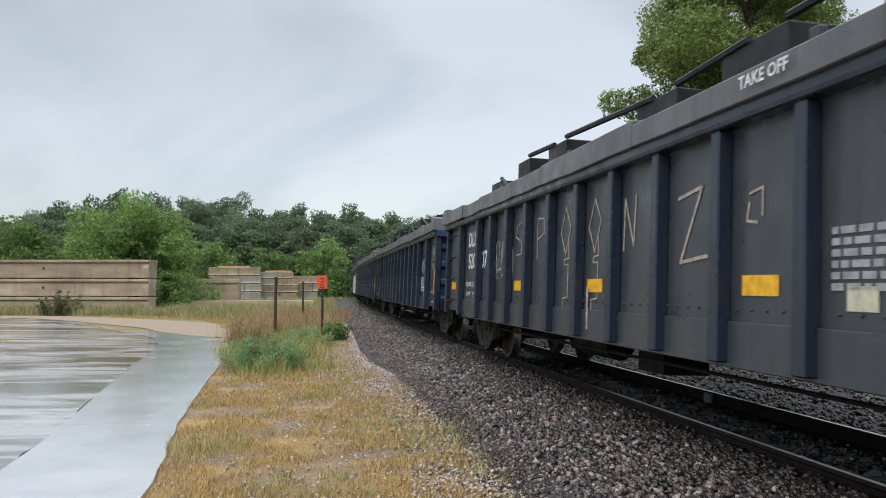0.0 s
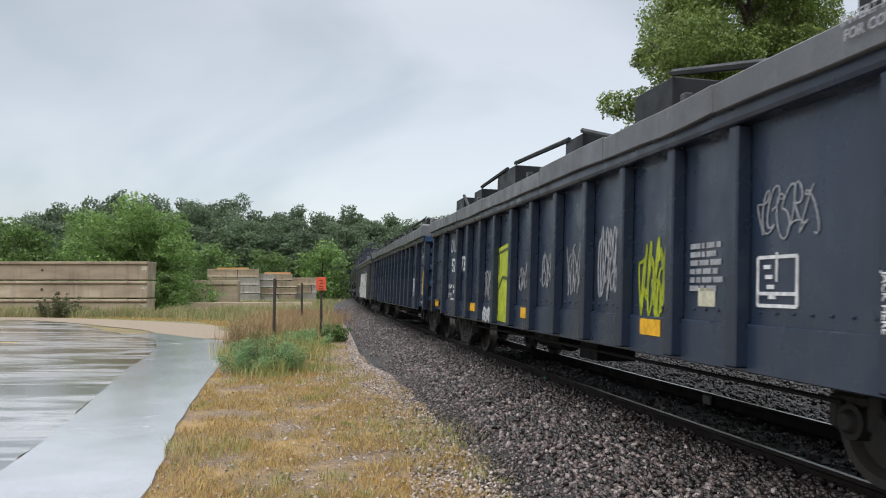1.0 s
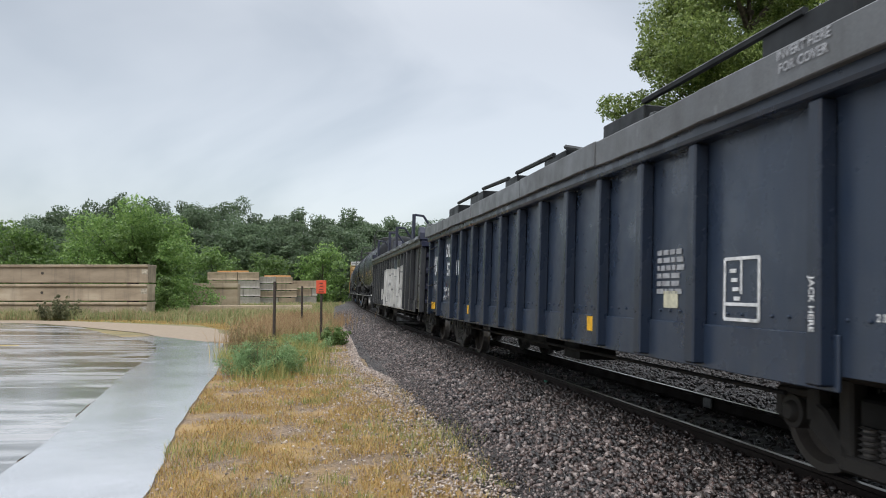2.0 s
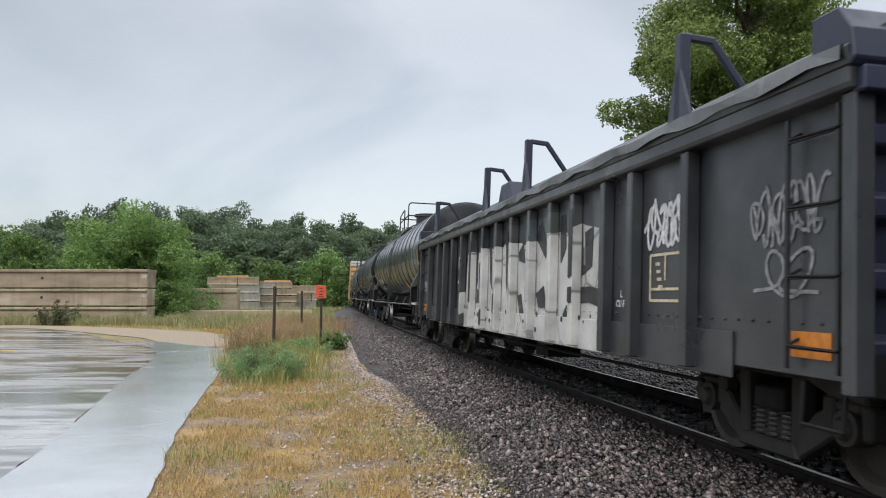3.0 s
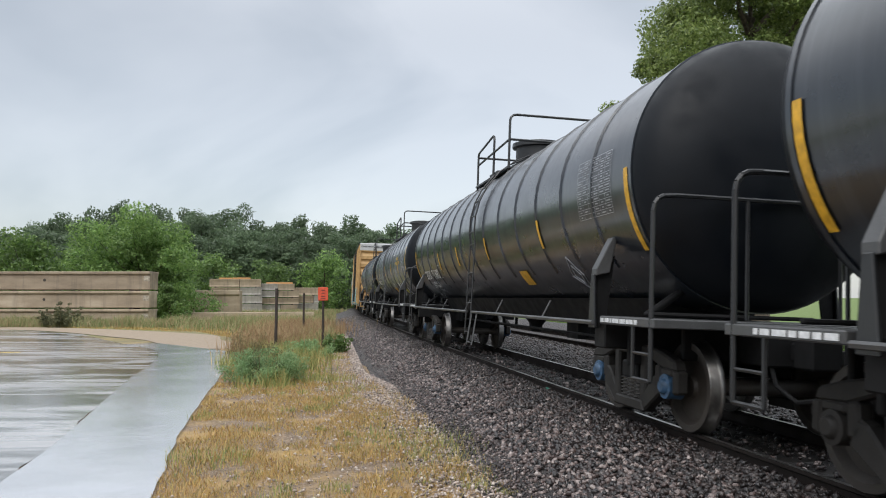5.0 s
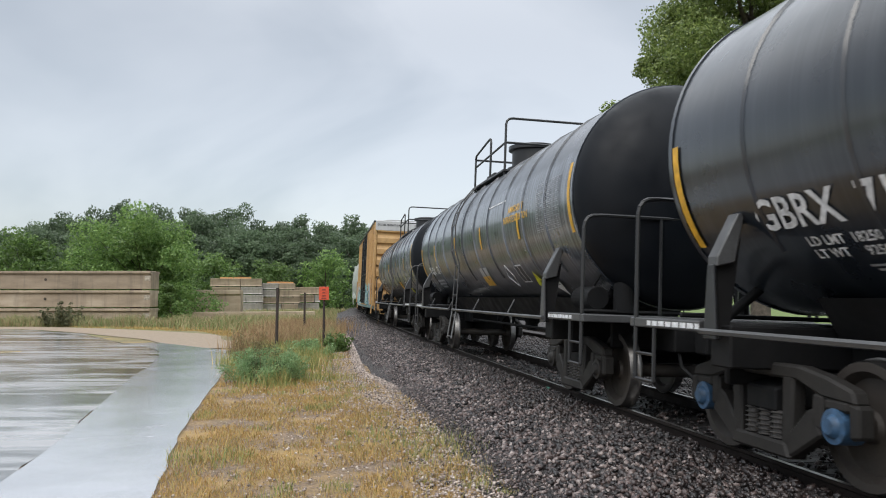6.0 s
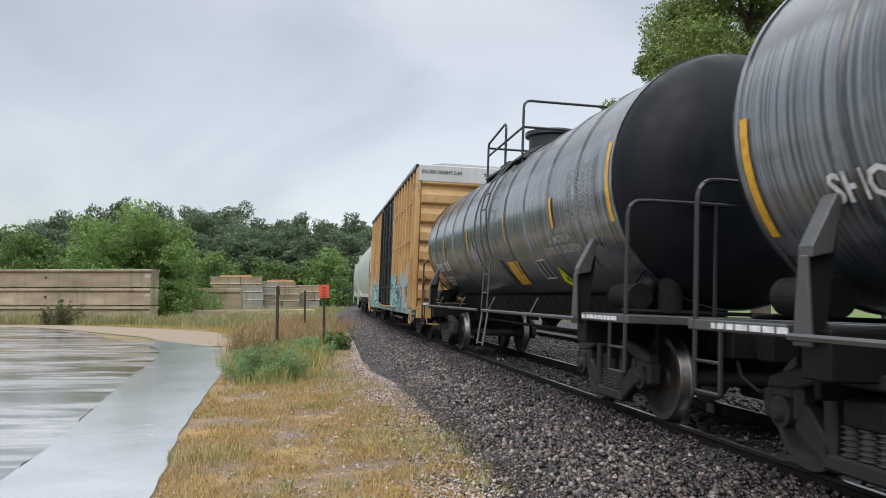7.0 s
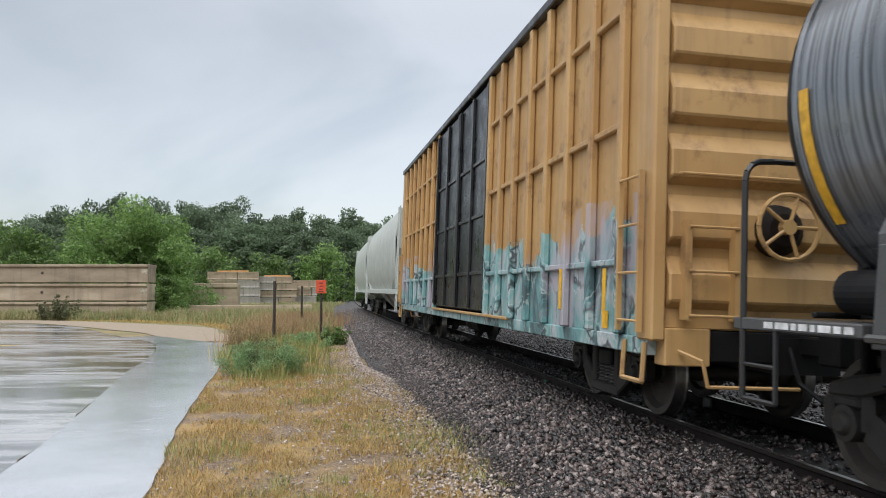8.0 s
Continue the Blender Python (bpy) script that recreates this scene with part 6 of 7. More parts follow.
def tree(name, label, height, spread, count, size, leaf, seed, trunk_share=0.28, group="", low_reach=1.0, boughs=()):
    rng = np.random.default_rng(seed)
    t = thing(name, label, "tree", group=group)
    s = Shape()
    top = height * 0.8
    s.bar((0, 0, -0.3), (0.1, 0.05, top * 0.5), height * 0.024, 9, height * 0.014)
    s.bar((0.1, 0.05, top * 0.5), (0.0, 0.2, top), height * 0.014, 7, height * 0.004)
    cs, rs = [], []
    limbs = 16
    for i in range(limbs):
        a = i * 2.4 + rng.uniform(-0.4, 0.4)
        f = (i + 0.5) / limbs
        z0 = height * (trunk_share * 0.8 + 0.5 * f)
        reach = spread * (0.95 - 0.55 * abs(f - 0.35)) * rng.uniform(0.65, 1.05) * (low_reach if f < 0.4 else 1.0)
        tip = np.array((reach * math.cos(a), reach * math.sin(a), height * (trunk_share + (0.92 - trunk_share) * f) + rng.uniform(0, 0.06) * height))
        mid = (0.45 * tip[0], 0.45 * tip[1], z0 + 0.35 * (tip[2] - z0))
        if low_reach < 1 and tip[2] < 0.6 * height:
            tip = tip * np.array((0.6, 0.6, 1))
            mid = (0.45 * tip[0], 0.45 * tip[1], mid[2])
        s.bar((0.05, 0.05, z0), mid, height * 0.008, 6, height * 0.005)
        s.bar(mid, tip, height * 0.005, 5, height * 0.0015)
        for j in range(3):
            q = tip * np.array((1, 1, 1)) * (1 - 0.22 * j) + rng.normal(size=3) * spread * 0.13
            q[2] = max(q[2], height * trunk_share * 0.75) if j == 0 else tip[2] - 0.04 * height * j + rng.normal() * 0.05 * height
            cs.append(q)
            rs.append(spread * rng.uniform(0.20, 0.36))
    if low_reach < 1:
        keep = [i for i, q in enumerate(cs) if q[2] > 0.58 * height or math.hypot(q[0], q[1]) < 0.4 * spread]
        cs, rs = [cs[i] for i in keep], [rs[i] for i in keep]
    for bx, by, bz, br in boughs:
        foot = np.array((0.05, 0.05, max(height * 0.3, bz * 0.62)))
        tip = np.array((bx, by, bz))
        mid = foot + 0.55 * (tip - foot) + np.array((0, 0, 0.35))
        s.bar(foot, mid, height * 0.007, 6, height * 0.004)
        s.bar(mid, tip, height * 0.004, 5, height * 0.0012)
        for j in range(5):
            cs.append(tip + rng.normal(size=3) * br * np.array((0.75, 0.75, 0.55)))
            rs.append(br * rng.uniform(0.45, 0.75))
    cs.append(np.array((0, 0, height * 0.88)))
    rs.append(spread * 0.33)
    part("trunk", s, BARK, t, smooth=True)
    V, F = leaf_cloud(rng, np.array(cs), np.array(rs), count, size)
    V[:, 2] = np.maximum(V[:, 2], 0.05)
    cr = new("crown", quick_mesh("crown", V, F, leaf))
    cr.parent = t
    return t


def put(t, x, y, turn=0.0, z=0.0):
    t.matrix_basis = pose(x, y, z, 0, 0, turn)
    return t


def wood_height(px):
    """Height of the wood's canopy along its edge: a long swell that falls off at both ends."""
    return 13.6 + 2.6 * math.exp(-((px + 51) / 15) ** 2) + 1.2 * math.exp(-((px + 30) / 14) ** 2) - 2.0 * max(0.0, (-62 - px) / 12) + 0.5 * math.sin(px * 0.31) + 0.3 * math.sin(px * 0.83 + 1)


def woods():
    kinds = [tree("tree", "leafy tree of the dull green wood", 14.0, 4.3 + 0.35 * i, 15000, 0.20, LEAF_WOOD, 100 + i, 0.08, "trees of the distant wood") for i in range(4)]
    rnd = random.Random(8)
    spots = []
    for row, (y, step) in enumerate(((117, 5.0), (125, 4.2), (134, 4.2))):
        x = -108.0 + row * 1.7
        while x < 24:
            spots.append((x + rnd.uniform(-1.4, 1.4), y + rnd.uniform(-2.5, 2.5) + 0.08 * abs(x + 50), (0.80, 0.94, 1.0)[row] * rnd.uniform(0.93, 1.04)))
            x += step
    for i, (px, py, share) in enumerate(spots):
        k = kinds[i % 4]
        m = pose(px, py, -0.5, 0, 0, rnd.uniform(0, 360))
        if i < 4:
            k.matrix_basis = m
        else:
            k = copy_thing(k, m)
        up = share * wood_height(px * 124 / py) * py / 124 / 14.2
        k.scale = (1.0, 1.0, up)
    # younger brighter trees and scrub in front of the wood
    young = tree("young_tree", "bright green bushy young tree behind concrete beams", 7.9, 4.9, 46000, 0.11, LEAF_BRIGHT, 140, 0.02)
    put(young, -23.9, 61.0, 20)
    put(tree("young_tree", "lower bright green tree beside the young tree", 2.8, 1.0, 5000, 0.08, LEAF_BRIGHT, 141, 0.02), -19.9, 56.5)
    put(tree("young_tree", "bright green tree at the edge of the yard", 7.0, 3.6, 9000, 0.16, LEAF_BRIGHT, 142, 0.02), -37.5, 70.0)
    shrub = tree("shrub", "dense green shrub at the foot of the wood", 6.6, 3.4, 6000, 0.16, LEAF_BRIGHT, 143, 0.02, "scrub below the wood")
    put(shrub, -27.5, 95)
    for px, py, sc, tn in ((-33.0, 92, 1.15, 40), (-21.5, 97, 0.9, 90), (-15.5, 102, 1.1, 160), (-45, 98, 1.25, 10), (-58, 96, 1.2, 77), (-10.5, 108, 0.8, 200), (-66, 92, 1.1, 130), (-38, 105, 1.4, 300)):
        copy_thing(shrub, pose(px, py, 0, 0, 0, tn)).scale = (sc, sc, sc)


def big_tree():
    boughs = [(-4.75, 0.3, 9.5, 0.95), (-4.1, -0.6, 10.7, 1.0), (-4.3, 0.8, 11.6, 0.7), (-3.2, 0.5, 9.0, 1.3), (-3.0, -0.8, 11.2, 1.4), (-1.2, -1.0, 9.6, 1.5), (1.5, -1.0, 10.5, 1.7), (-2.6, 0.2, 13.8, 1.3), (-0.8, -0.8, 12.6, 1.5)]
    t = tree("cottonwood", "tall leafy cottonwood beyond the second track", 18.5, 5.2, 190000, 0.072, LEAF_NEAR, 160, 0.36, low_reach=0.55, boughs=boughs)
    put(t, 13.3, 33.0, 0)


def blades(rng, xs, ys, zs, heights, widths, lean=0.35):
    n = len(xs)
    a = rng.uniform(0, 2 * np.pi, n)
    dx, dy = np.cos(a), np.sin(a)
    b = rng.uniform(0, 2 * np.pi, n)
    lx, ly = np.cos(b) * heights * lean * rng.random(n), np.sin(b) * heights * lean * rng.random(n)
    base = np.stack([xs, ys, zs - 0.01], 1)
    w = np.stack([dx * widths / 2, dy * widths / 2, np.zeros(n)], 1)
    mid = base + np.stack([lx * 0.35, ly * 0.35, heights * 0.6], 1)
    tip = base + np.stack([lx, ly, heights], 1)
    V = np.stack([base - w, base + w, mid + w * 0.7, mid - w * 0.7, tip], 1).reshape(-1, 3)
    i = np.arange(n)[:, None] * 5
    F = np.concatenate([i + np.array([[0, 1, 2]]), i + np.array([[0, 2, 3]]), i + np.array([[3, 2, 4]])], 0)
    return V, F


def toe(y):
    """x of the ballast's edge at depth y."""
    return np.interp(y, [3, 6.6, 8.4, 10.6, 13.4, 18.4, 33, 84], [0.95, 0.78, 0.70, 0.35, -0.8, -2.4, -4.5, -11.4])


def road_edge(y):
    return np.interp(y, [1.5, 6.6, 9.57, 12.75, 17.8, 22, 24.6, 27, 33, 40, 48], [-1.75, -2.52, -3.25, -3.98, -5.04, -5.95, -6.55, -7.0, -8.6, -12.5, -26])


def grass():
    straw = Mat("dry straw blades")
    straw.color(straw.ramp(straw.random(True), (0.0, (0.27, 0.155, 0.05)), (0.4, (0.49, 0.315, 0.105)), (0.72, (0.44, 0.335, 0.135)), (0.88, (0.27, 0.25, 0.08)), (1.0, (0.22, 0.095, 0.05)))).set(Roughness=0.8)
    green = Mat("green weed blades")
    green.color(green.ramp(green.random(True), (0.0, (0.11, 0.165, 0.04)), (0.35, (0.21, 0.25, 0.075)), (0.65, (0.34, 0.32, 0.11)), (1.0, (0.46, 0.34, 0.14)))).set(Roughness=0.7)
    rng = np.random.default_rng(21)
    n = 210000
    y = 4.2 + 42 * rng.random(n) ** 2.0
    u = rng.random(n)
    x = road_edge(y) + 0.03 + (toe(y) + 0.25 - road_edge(y)) * u
    patch = np.array([noise.noise((a * 1.3, b * 1.3, 3.0)) + 0.5 * noise.noise((a * 4, b * 4, 9.0)) for a, b in zip(x, y)])
    keep = (patch > 0.06 - 0.45 * rng.random(n)) & ~((u > 0.80) & (rng.random(n) < 0.6))
    x, y, patch = x[keep], y[keep], patch[keep]
    h = (0.012 + 0.065 * rng.random(len(x)) ** 2.2 + 0.03 * np.clip(patch, 0, 1)) * (1 + 0.012 * y)
    V, F = blades(rng, x, y, np.zeros(len(x)), h, 0.002 + 0.003 * rng.random(len(x)) + 0.0004 * y, 1.3)
    tagged(new("dry_grass", quick_mesh("dry_grass", V, F, straw.m)), "short yellow dry grass on the verge", "grass", kind="stuff")
    # greener tufts: along the road edge, by the ballast and round the posts
    gx, gy, gh = [], [], []
    tufts = [(-0.35, 9.8, 0.8, 0.13, 420), (0.2, 9.2, 0.55, 0.12, 300), (0.55, 7.6, 0.5, 0.07, 200), (-2.55, 8.6, 0.5, 0.16, 260), (0.0, 8.2, 0.6, 0.09, 220), (-1.0, 7.3, 0.18, 0.12, 90), (-1.5, 6.8, 0.25, 0.08, 130), (-2.0, 12.4, 0.22, 0.12, 150), (-1.75, 13.6, 0.3, 0.1, 90)]
    for i in range(46):
        yy = 5.2 + 11 * rng.random() ** 1.3
        tufts.append((road_edge(yy) + 0.1 + (toe(yy) - road_edge(yy)) * rng.random() ** 0.8, yy, rng.uniform(0.08, 0.25), rng.uniform(0.05, 0.13), 45))
    for i in range(60):
        yy = rng.uniform(15, 40)
        f = 0.3 + 0.65 * rng.random()
        tufts.append((road_edge(yy) + (toe(yy) - road_edge(yy)) * f, yy, rng.uniform(0.3, 0.7), rng.uniform(0.2, 0.45) * (0.6 if f > 0.8 else 1), 120))
    for i in range(60):
        yy = rng.uniform(19, 34)
        tufts.append((-4.2 - 0.12 * (yy - 19) + rng.normal() * 0.55, yy, 0.45, rng.uniform(0.25, 0.55), 110))
    for cx, cy, r, hh, k in tufts:
        a, d = rng.uniform(0, 6.3, k), r * np.sqrt(rng.random(k))
        gx.append(cx + d * np.cos(a)); gy.append(cy + d * np.sin(a)); gh.append(hh * (0.4 + 0.7 * rng.random(k)))
    gx, gy, gh = np.concatenate(gx), np.concatenate(gy), np.concatenate(gh)
    V, F = blades(rng, gx, gy, np.zeros(len(gx)), gh, 0.0025 + 0.0006 * gy, 0.9)
    tagged(new("rank_grass", quick_mesh("rank_grass", V, F, green.m)), "green weeds scattered along the verge", "grass", kind="stuff")
    # tall pale weeds before the beams and along the line
    pale = Mat("pale seeding weed blades")
    pale.color(pale.ramp(pale.random(True), (0.0, (0.13, 0.18, 0.06)), (0.35, (0.22, 0.25, 0.10)), (0.7, (0.38, 0.32, 0.17)), (1.0, (0.30, 0.20, 0.11)))).set(Roughness=0.85)
    k = 30000
    wx = rng.uniform(-46, -9, k)
    wy = 46.0 + 4.0 * rng.random(k) - 2.0 * rng.random(k) * np.clip((wx + 20) / 6, 0, 1)
    wh = 0.22 + 0.55 * rng.random(k) ** 1.5 * (0.5 + 0.7 * np.sin(wx * 0.9) ** 2)
    k3 = 9000
    ry = rng.uniform(24, 42, k3)
    rx = -5.6 - 0.10 * (ry - 24) + rng.normal(size=k3) * (0.55 + 0.03 * (ry - 24))
    rust = Mat("reddish seeding grass")
    rust.color(rust.ramp(rust.random(True), (0.0, (0.20, 0.12, 0.06)), (0.5, (0.34, 0.22, 0.12)), (1.0, (0.38, 0.30, 0.15)))).set(Roughness=0.85)
    V, F = blades(rng, rx, ry, np.zeros(k3), 0.30 + 0.55 * rng.random(k3), 0.004 + 0.0006 * ry, 0.6)
    tagged(new("seeding_grass", quick_mesh("seeding_grass", V, F, rust.m)), "reddish-brown seeding grass round the wooden posts", "grass", kind="stuff")
    k2 = 16000
    vy = rng.uniform(29, 95, k2)
    wide = np.where(vy < 43, np.clip(toe(vy) - road_edge(vy) - 1.6, 0.5, 9), 0.12 * vy + 2)
    vx = toe(vy) - 0.2 - wide * rng.random(k2)
    wx, wy = np.concatenate([wx, vx]), np.concatenate([wy, vy])
    wh = np.concatenate([wh, 0.2 + 0.45 * rng.random(k2)])
    V, F = blades(rng, wx, wy, np.zeros(len(wx)), wh, 0.010 + 0.0005 * wy, 0.8)
    tagged(new("tall_weeds", quick_mesh("tall_weeds", V, F, pale.m)), "tall pale seeding weeds before the beams", "grass", kind="stuff")
    # small pale gravel strewn between grass and ballast
    k = 46000
    cy = 4.5 + 34 * rng.random(k) ** 1.4
    cx = toe(cy) + 0.55 - 1.6 * rng.random(k) ** 1.5 - np.where(rng.random(k) < 0.2, 2.5 * rng.random(k), 0)
    cx = np.maximum(cx, road_edge(cy) - 0.12)
    base = np.array([(1, 0, 0), (-1, 0, 0), (0, 1, 0), (0, -1, 0), (0, 0, 0.7), (0, 0, -0.7)])
    tri = np.array([(0, 2, 4), (2, 1, 4), (1, 3, 4), (3, 0, 4), (2, 0, 5), (1, 2, 5), (3, 1, 5), (0, 3, 5)])
    sz = 0.006 + 0.020 * rng.random(k) ** 2
    jig = rng.uniform(0.6, 1.3, (k, 6, 3))
    V = (base[None] * jig * sz[:, None, None] + np.stack([cx, cy, sz * 0.4], 1)[:, None, :]).reshape(-1, 3)
    F = (tri[None] + (np.arange(k) * 6)[:, None, None]).reshape(-1, 3)
    grit = Mat("pale pinkish gravel")
    grit.color(grit.ramp(grit.random(True), (0.0, (0.16, 0.13, 0.11)), (0.5, (0.34, 0.27, 0.23)), (1.0, (0.55, 0.48, 0.42)))).set(Roughness=0.6)
    tagged(new("gravel", quick_mesh("gravel", V, F, grit.m)), "pale pinkish gravel strewn beside the ballast", "gravel", kind="stuff")
    # lawn beyond the second track
    k = 30000
    s = rng.uniform(8, 60, k)
    off = rng.uniform(7.6, 20, k)
    px = np.array([track(a, b)[:2] for a, b in zip(s, off)])
    lawn = Mat("lawn blades")
    lawn.color(lawn.ramp(lawn.random(True), (0.0, (0.07, 0.13, 0.02)), (1.0, (0.15, 0.23, 0.05)))).set(Roughness=0.7)
    V, F = blades(rng, px[:, 0], px[:, 1], np.zeros(k), 0.08 + 0.12 * rng.random(k), np.full(k, 0.05), 0.6)
    tagged(new("lawn_grass", quick_mesh("lawn_grass", V, F, lawn.m)), "bright green lawn beyond the second track", "grass", kind="stuff")


def weed_clump(name, label, x, y, r, h, count, size, leaf, seed, stems=26):
    """A clump of leafy stems."""
    rng = np.random.default_rng(seed)
    t = thing(name, label, "weeds", pose(x, y, 0))
    s = Shape()
    cs, rs = [], []
    for i in range(stems):
        a, d = rng.uniform(0, 6.3), r * math.sqrt(rng.random()) * 0.7
        q = np.array((d * math.cos(a), d * math.sin(a), 0))
        tip = q * 1.5 + np.array((0, 0, h * rng.uniform(0.45, 1.0) * (1 - 0.5 * d / r)))
        s.bar(q + np.array((0, 0, -0.03)), tip, 0.008, 4, 0.003)
        for f in (0.35, 0.65, 0.95):
            cs.append(q + (tip - q) * f)
            rs.append(0.10 + 0.10 * r * (1.1 - f))
    part("stems", s, plain("weed stalk", (0.13, 0.12, 0.05), 0.8), t)
    V, F = leaf_cloud(rng, np.array(cs), np.array(rs), count, size, 0.7)
    V[:, 2] = np.maximum(V[:, 2], 0.01)
    cr = new("foliage", quick_mesh("foliage", V, F, leaf))
    cr.parent = t
    return t


def weeds():
    weed = leaf_material("weed leaves", (0.17, 0.30, 0.12), (0.36, 0.50, 0.24), 0.6)
    brown = leaf_material("seeding dock leaves", (0.16, 0.13, 0.06), (0.30, 0.26, 0.13), 0.8)
    weed_clump("weed_clump", "large green weed clump in the dry grass", -3.75, 16.6, 0.95, 0.85, 15000, 0.020, weed, 3, 46)
    weed_clump("weed_clump", "tall thin weed in the dry grass", -3.6, 16.0, 0.34, 0.95, 900, 0.017, leaf_material("dark seed heads", (0.05, 0.09, 0.035), (0.13, 0.19, 0.08), 0.7), 4, 14)
    weed_clump("weed_clump", "green weeds round the sign post", -4.1, 23.6, 0.75, 0.62, 3600, 0.03, weed, 5)
    weed_clump("weed_clump", "green weeds beside the ballast", -3.5, 25.2, 0.45, 0.7, 1800, 0.045, LEAF_BRIGHT, 6)
    weed_clump("weed_clump", "green weeds behind the weed clump", -4.9, 21.0, 0.8, 0.6, 3600, 0.03, brown, 7)
    weed_clump("weed_clump", "brown seeding weeds by the wooden posts", -6.0, 24.5, 0.8, 1.15, 1300, 0.028, brown, 8)
    weed_clump("weed_clump", "dusty bush before the concrete beams", -22.8, 46.6, 1.2, 1.75, 3600, 0.06, leaf_material("dusty bush leaves", (0.09, 0.10, 0.05), (0.20, 0.20, 0.11), 0.7), 9, 34)
    weed_clump("weed_clump", "small dusty bush before the concrete beams", -27.9, 46.4, 0.7, 1.3, 1600, 0.06, brown, 10)
    weed_clump("weed_clump", "green bush at the end of the beams", -17.7, 52.4, 0.7, 1.9, 2600, 0.07, LEAF_BRIGHT, 11, 30)
    weed_clump("weed_clump", "yellow-green bush by the far stack", -19.2, 68.0, 1.0, 1.9, 2400, 0.09, weed, 12)


# ---- posts, sign, stacked beams ----
def posts_and_sign():
    wood = plain("weathered post wood", (0.045, 0.034, 0.028), 0.9, scale=20, vary=0.4)
    red = plain("faded red sign", (0.62, 0.085, 0.035), 0.5, vary=0.2)
    for x, y, h in ((-5.15, 24.0, 2.04), (-6.1, 34.0, 1.95)):
        s = Shape().bar((x, y, -0.3), (x + 0.01, y, h), 0.05, 7, 0.045)
        solid("fence_post", s, wood, "dark weathered wooden post in the weeds", "post", group="posts in the weeds")
    x, y = -4.02, 26.0
    sign = thing("trackside_sign", "small red trackside sign on a wooden post", "sign", pose(x, y, 0, 0, 0, 4))
    part("post", Shape().bar((0, 0.04, -0.3), (0, 0.04, 2.12), 0.045, 7, 0.04), wood, sign)
    part("sign_board", Shape().box(-0.165, 0.165, -0.035, -0.02, 1.66, 2.10), red, sign, "faded red board", bevel=0.01)
    m = Shape()
    for z, w in ((2.0, 0.12), (1.9, 0.10), (1.8, 0.14), (1.72, 0.16)):
        m.box(-w / 2, w / 2, -0.040, -0.036, z - 0.018, z + 0.018)
    part("sign_marks", m, plain("dark sign print", (0.16, 0.03, 0.02), 0.6), sign)


def concrete_mat():
    k = Mat("weathered precast concrete")
    c = k.ramp(k.noise(0.7, 6, 0.65, (0.5, 1, 1.6)), (0.3, (0.24, 0.185, 0.13)), (0.55, (0.38, 0.30, 0.215)), (0.75, (0.48, 0.40, 0.30)))
    run = k.ramp(k.noise(1.0, 5, 0.6, (3, 3, 0.25)), (0.5, 0.0), (0.75, 0.6))
    c = k.mix(run, c, (0.13, 0.11, 0.09))
    c = k.mix(1.0, c, k.ramp(k.random(), (0.0, 0.85), (1.0, 1.12)), "MULTIPLY")
    k.color(c).set(Roughness=0.85)
    k.bump(k.noise(9, 5, 0.7), 0.35, 0.03)
    return k.m


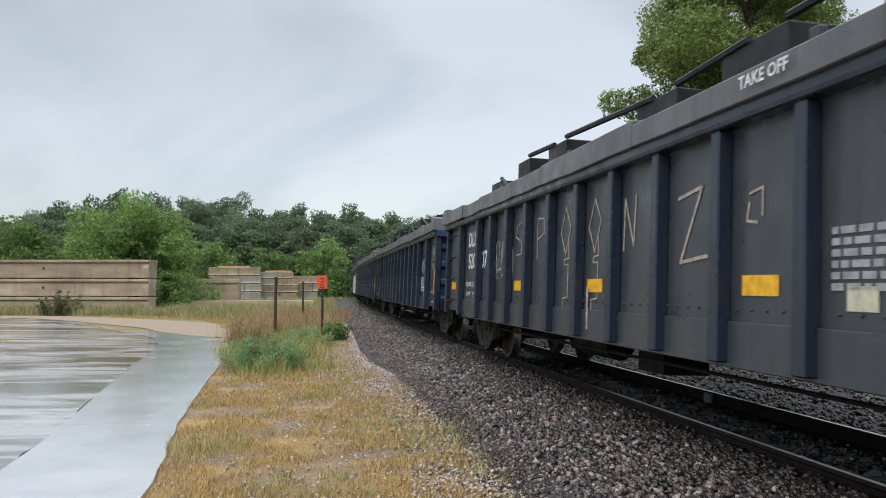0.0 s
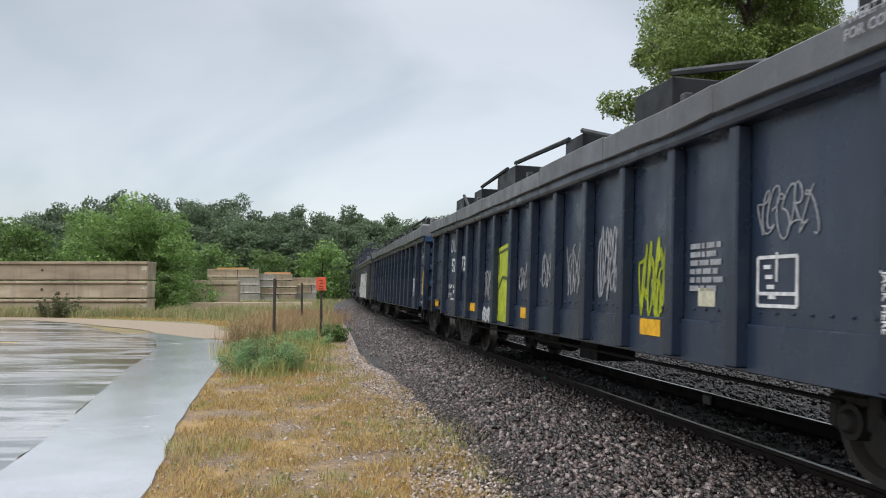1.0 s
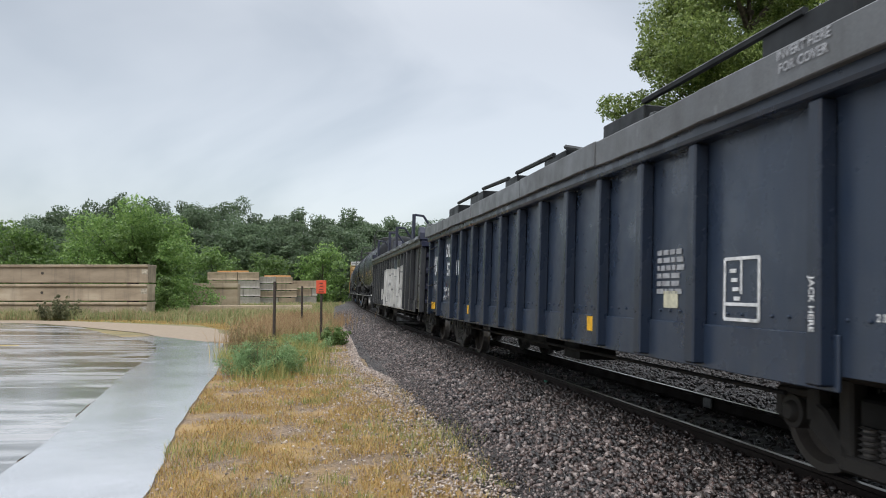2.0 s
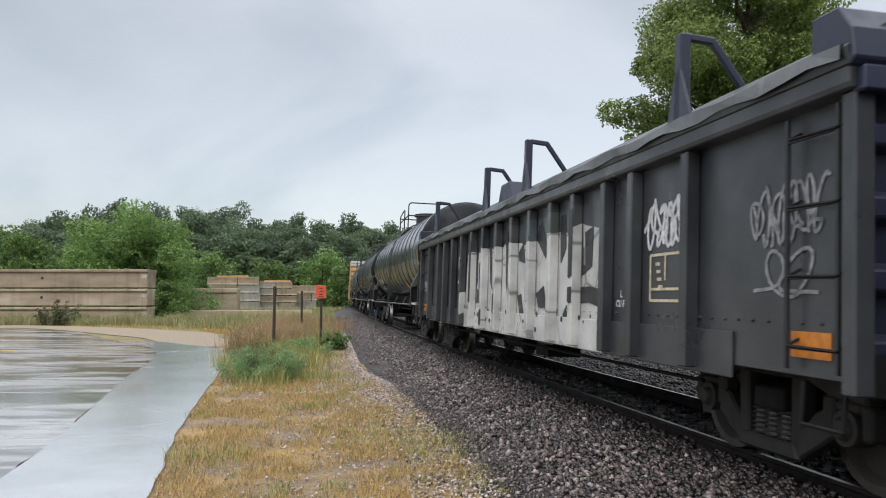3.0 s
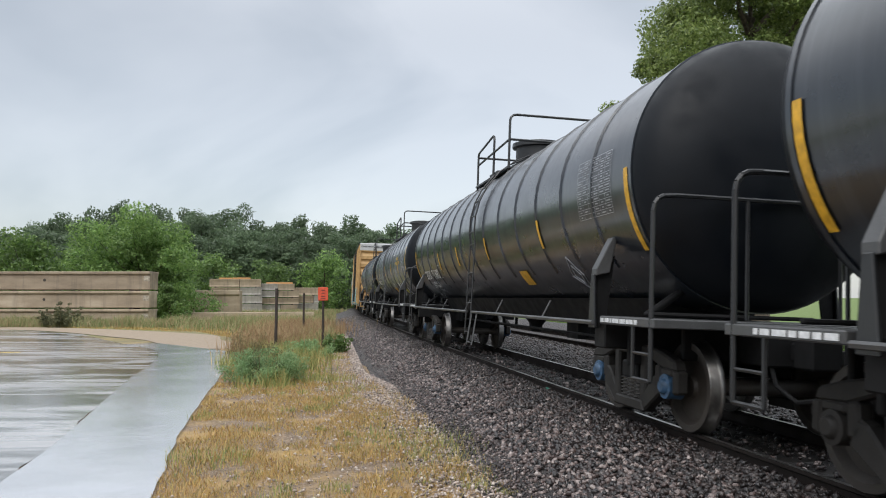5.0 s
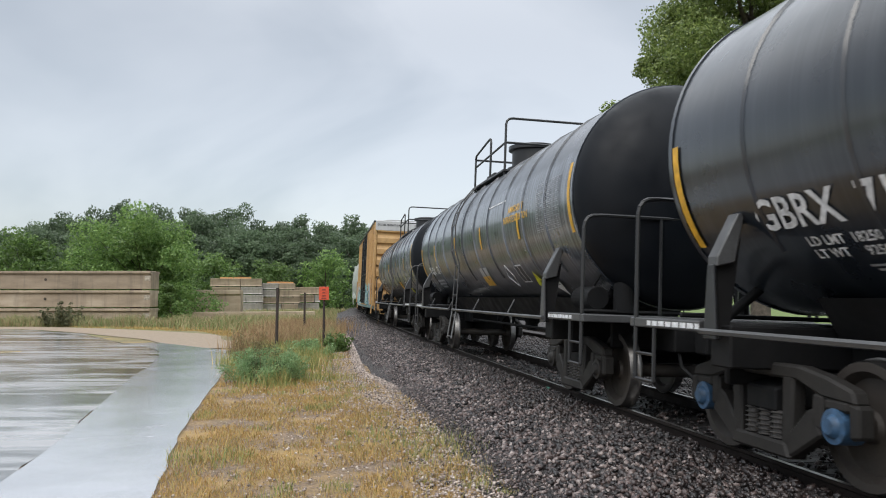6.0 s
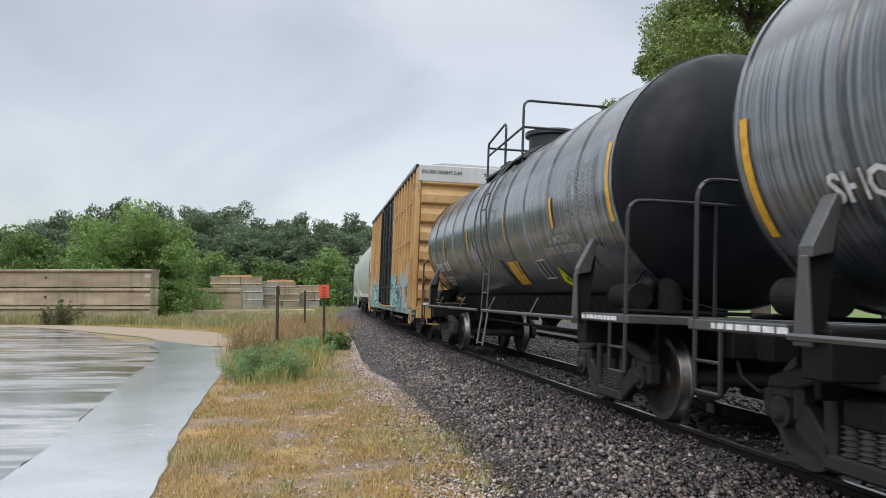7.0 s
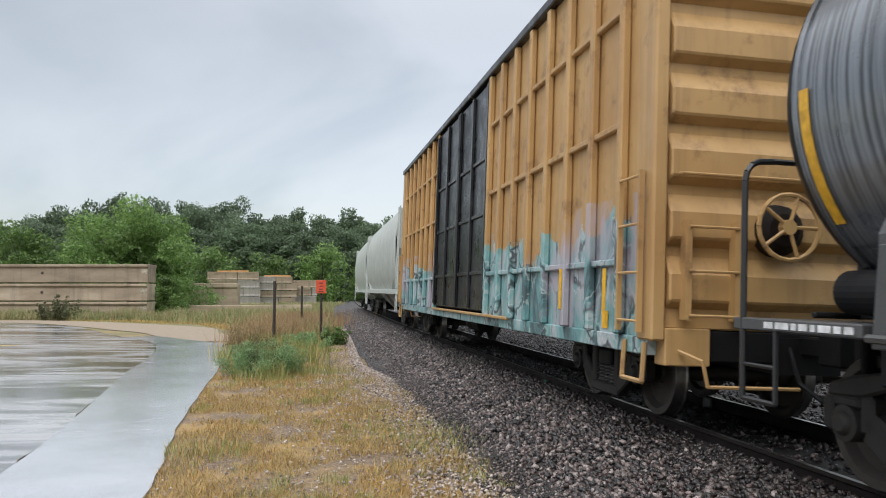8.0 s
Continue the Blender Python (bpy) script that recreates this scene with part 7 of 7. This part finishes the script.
def beams():
    mat = concrete_mat()
    dark = plain("damp timber dunnage", (0.06, 0.05, 0.04), 0.9)
    zs = [(0.12, 1.02), (1.10, 2.18), (2.26, 3.42)]
    for i, (z0, z1) in enumerate(zs):
        x1 = -18.85 + (0.0, 0.0, 0.03)[i]
        b = thing("concrete_beam", "long weathered precast concrete beam in a stack", "concrete beam", group="stack of concrete beams")
        body = Shape().prism_x([(50.0, z0), (50.0, z1 - 0.22), (49.86, z1 - 0.16), (49.86, z1), (51.5, z1), (51.5, z1 - 0.16), (51.36, z1 - 0.22), (51.36, z0)], -45.0, x1)
        part("beam_body", body, mat, b, bevel=0.025)
        h = Shape()
        for x in (-40.5, -25.6):
            h.lathe([(-0.012, 0.001), (-0.012, 0.09), (0.012, 0.09)], (x, 49.985, z1 - 0.55), "y", 12)
        part("lifting_hole", h, dark, b)
        part("beam_chip", Shape().prism_x([(49.995, z1 - 0.62), (49.97, z1 - 0.5), (49.98, z1 - 0.35), (49.995, z1 - 0.3)], x1 - 0.42, x1 - 0.05), plain("fresh concrete scar", (0.40, 0.35, 0.28), 0.9, vary=0.4, scale=8), b)
        for x in (-42, -31, -20.2):
            solid("dunnage_block", Shape().box(x, x + 0.3, 50.1, 51.3, z0 - 0.09 if i else 0.0, z0 - 0.002 if i else 0.118), dark, "damp timber block between concrete beams", "timber block", group="dunnage blocks", bevel=0.01)
    # stacks farther back
    low_beam = thing("concrete_beam", "pale concrete beam behind the green bush", "concrete beam", pose(-19.6, 66.0, 0, 0, 0, 5), group="stack of concrete beams")
    part("beam_body", Shape().prism_x([(0, 0.0), (0, 1.9), (-0.12, 2.0), (-0.12, 2.35), (1.3, 2.35), (1.3, 0.0)], -2.6, 2.3), mat, low_beam, bevel=0.03)
    grey = painted("silvery planks", (0.40, 0.37, 0.33), (0.20, 0.185, 0.17), 0.8, 0.5)
    orange = plain("fresh orange timber", (0.48, 0.25, 0.10), 0.8)
    slab = thing("concrete_slab", "pale concrete slab on low blocks", "concrete slab", pose(-23.0, 76.0, 0, 0, 0, 3))
    part("slab_body", Shape().prism([(-1.9, 0.0), (2.0, 0.0), (2.4, 0.8), (2.1, 2.2), (-1.9, 2.35), (-2.2, 0.9)], 0, 2.2), mat, slab, bevel=0.05)
    for x, y, layers, w, turn in ((-22.9, 86.0, 4, 5.4, 12), (-18.7, 88.0, 4, 4.4, 14), (-16.1, 91.0, 3, 3.0, 12)):
        stack = thing("plank_stack", "stack of silvery weathered concrete planks", "plank stack", pose(x, y, 0, 0, 0, turn), group="plank stacks in the yard")
        for u in (-w / 2 + 0.3, w / 2 - 0.5):
            part("bearer", Shape().box(u, u + 0.2, 0.1, 2, 0, 0.25), dark, stack)
        rnd = random.Random(int(abs(x) * 10))
        z = 0.25
        for i in range(layers):
            h = rnd.uniform(0.76, 0.84) * (0.86 if x == -18.7 else 1.0)
            u = -w / 2 + rnd.uniform(-0.2, 0.1)
            while u < w / 2 - 0.4:
                v = min(w / 2 + rnd.uniform(-0.1, 0.2), u + rnd.uniform(1.6, 3.2))
                part("plank", Shape().prism_x([(-0.05, z), (0.06, z + 0.12), (0.02, z + h * 0.6), (-0.06 + rnd.uniform(-0.04, 0.04), z + h), (2.1, z + h), (2.1, z)], u, v), grey if rnd.random() < 0.7 else mat, stack, bevel=0.03)
                u = v + 0.05
            z += h + 0.10
            if i < layers - 1:
                for u in (-w / 2 + 0.4, w / 2 - 0.7):
                    part("spacer", Shape().box(u, u + 0.2, 0.1, 1.9, z - 0.10, z), dark, stack)
        if layers == 4:
            for k in range(3):
                solid("timber_baulk", Shape().box(-0.7, 0.7, 0, 0.22, 0, 0.18), orange, "fresh orange timber baulk on the plank stack", "timber", pose(x + rnd.uniform(-1.6, 1.2), y + 0.35 + 0.4 * k, z - 0.098, 0, 0, turn + rnd.uniform(-6, 6)), group="timber baulks", bevel=0.01)
    low = thing("kerb_beam", "long low concrete kerb beam in the weeds", "concrete beam", pose(-16.0, 60.0, 0, 0, 0, 16))
    part("beam_body", Shape().box(-4.5, 6.0, 0, 0.5, 0.0, 0.62), mat, low, bevel=0.03)


woods()
big_tree()
posts_and_sign()
beams()
weeds()
ground()
roads()
grass()
rails()
ballast()


# metres by which the train lags behind an even pace
LAG = [(0.0, 0.0), (0.5, 0.0), (1.0, 0.5), (1.5, 0.02), (2.0, 0.0), (7.5, 0.0), (8.0, 0.5)]


def run(t):
    """Metres that the train has rolled by t seconds."""
    return SPEED * t - float(np.interp(t, [a for a, _ in LAG], [b for _, b in LAG]))


def motions():
    """The train rolls towards the viewer; every wheelset turns."""
    for car, s in CARS:
        walk(car, [(k / 2, on_track(s - run(k / 2))) for k in range(17)])
    rows = [i / FPS for i in range(8 * FPS + 1)]
    for wheel, c in AXLES:
        walk(wheel, [(t, pose(0, c, 0.457, math.degrees(run(t) / 0.457), 0, 0)) for t in rows])


motions()
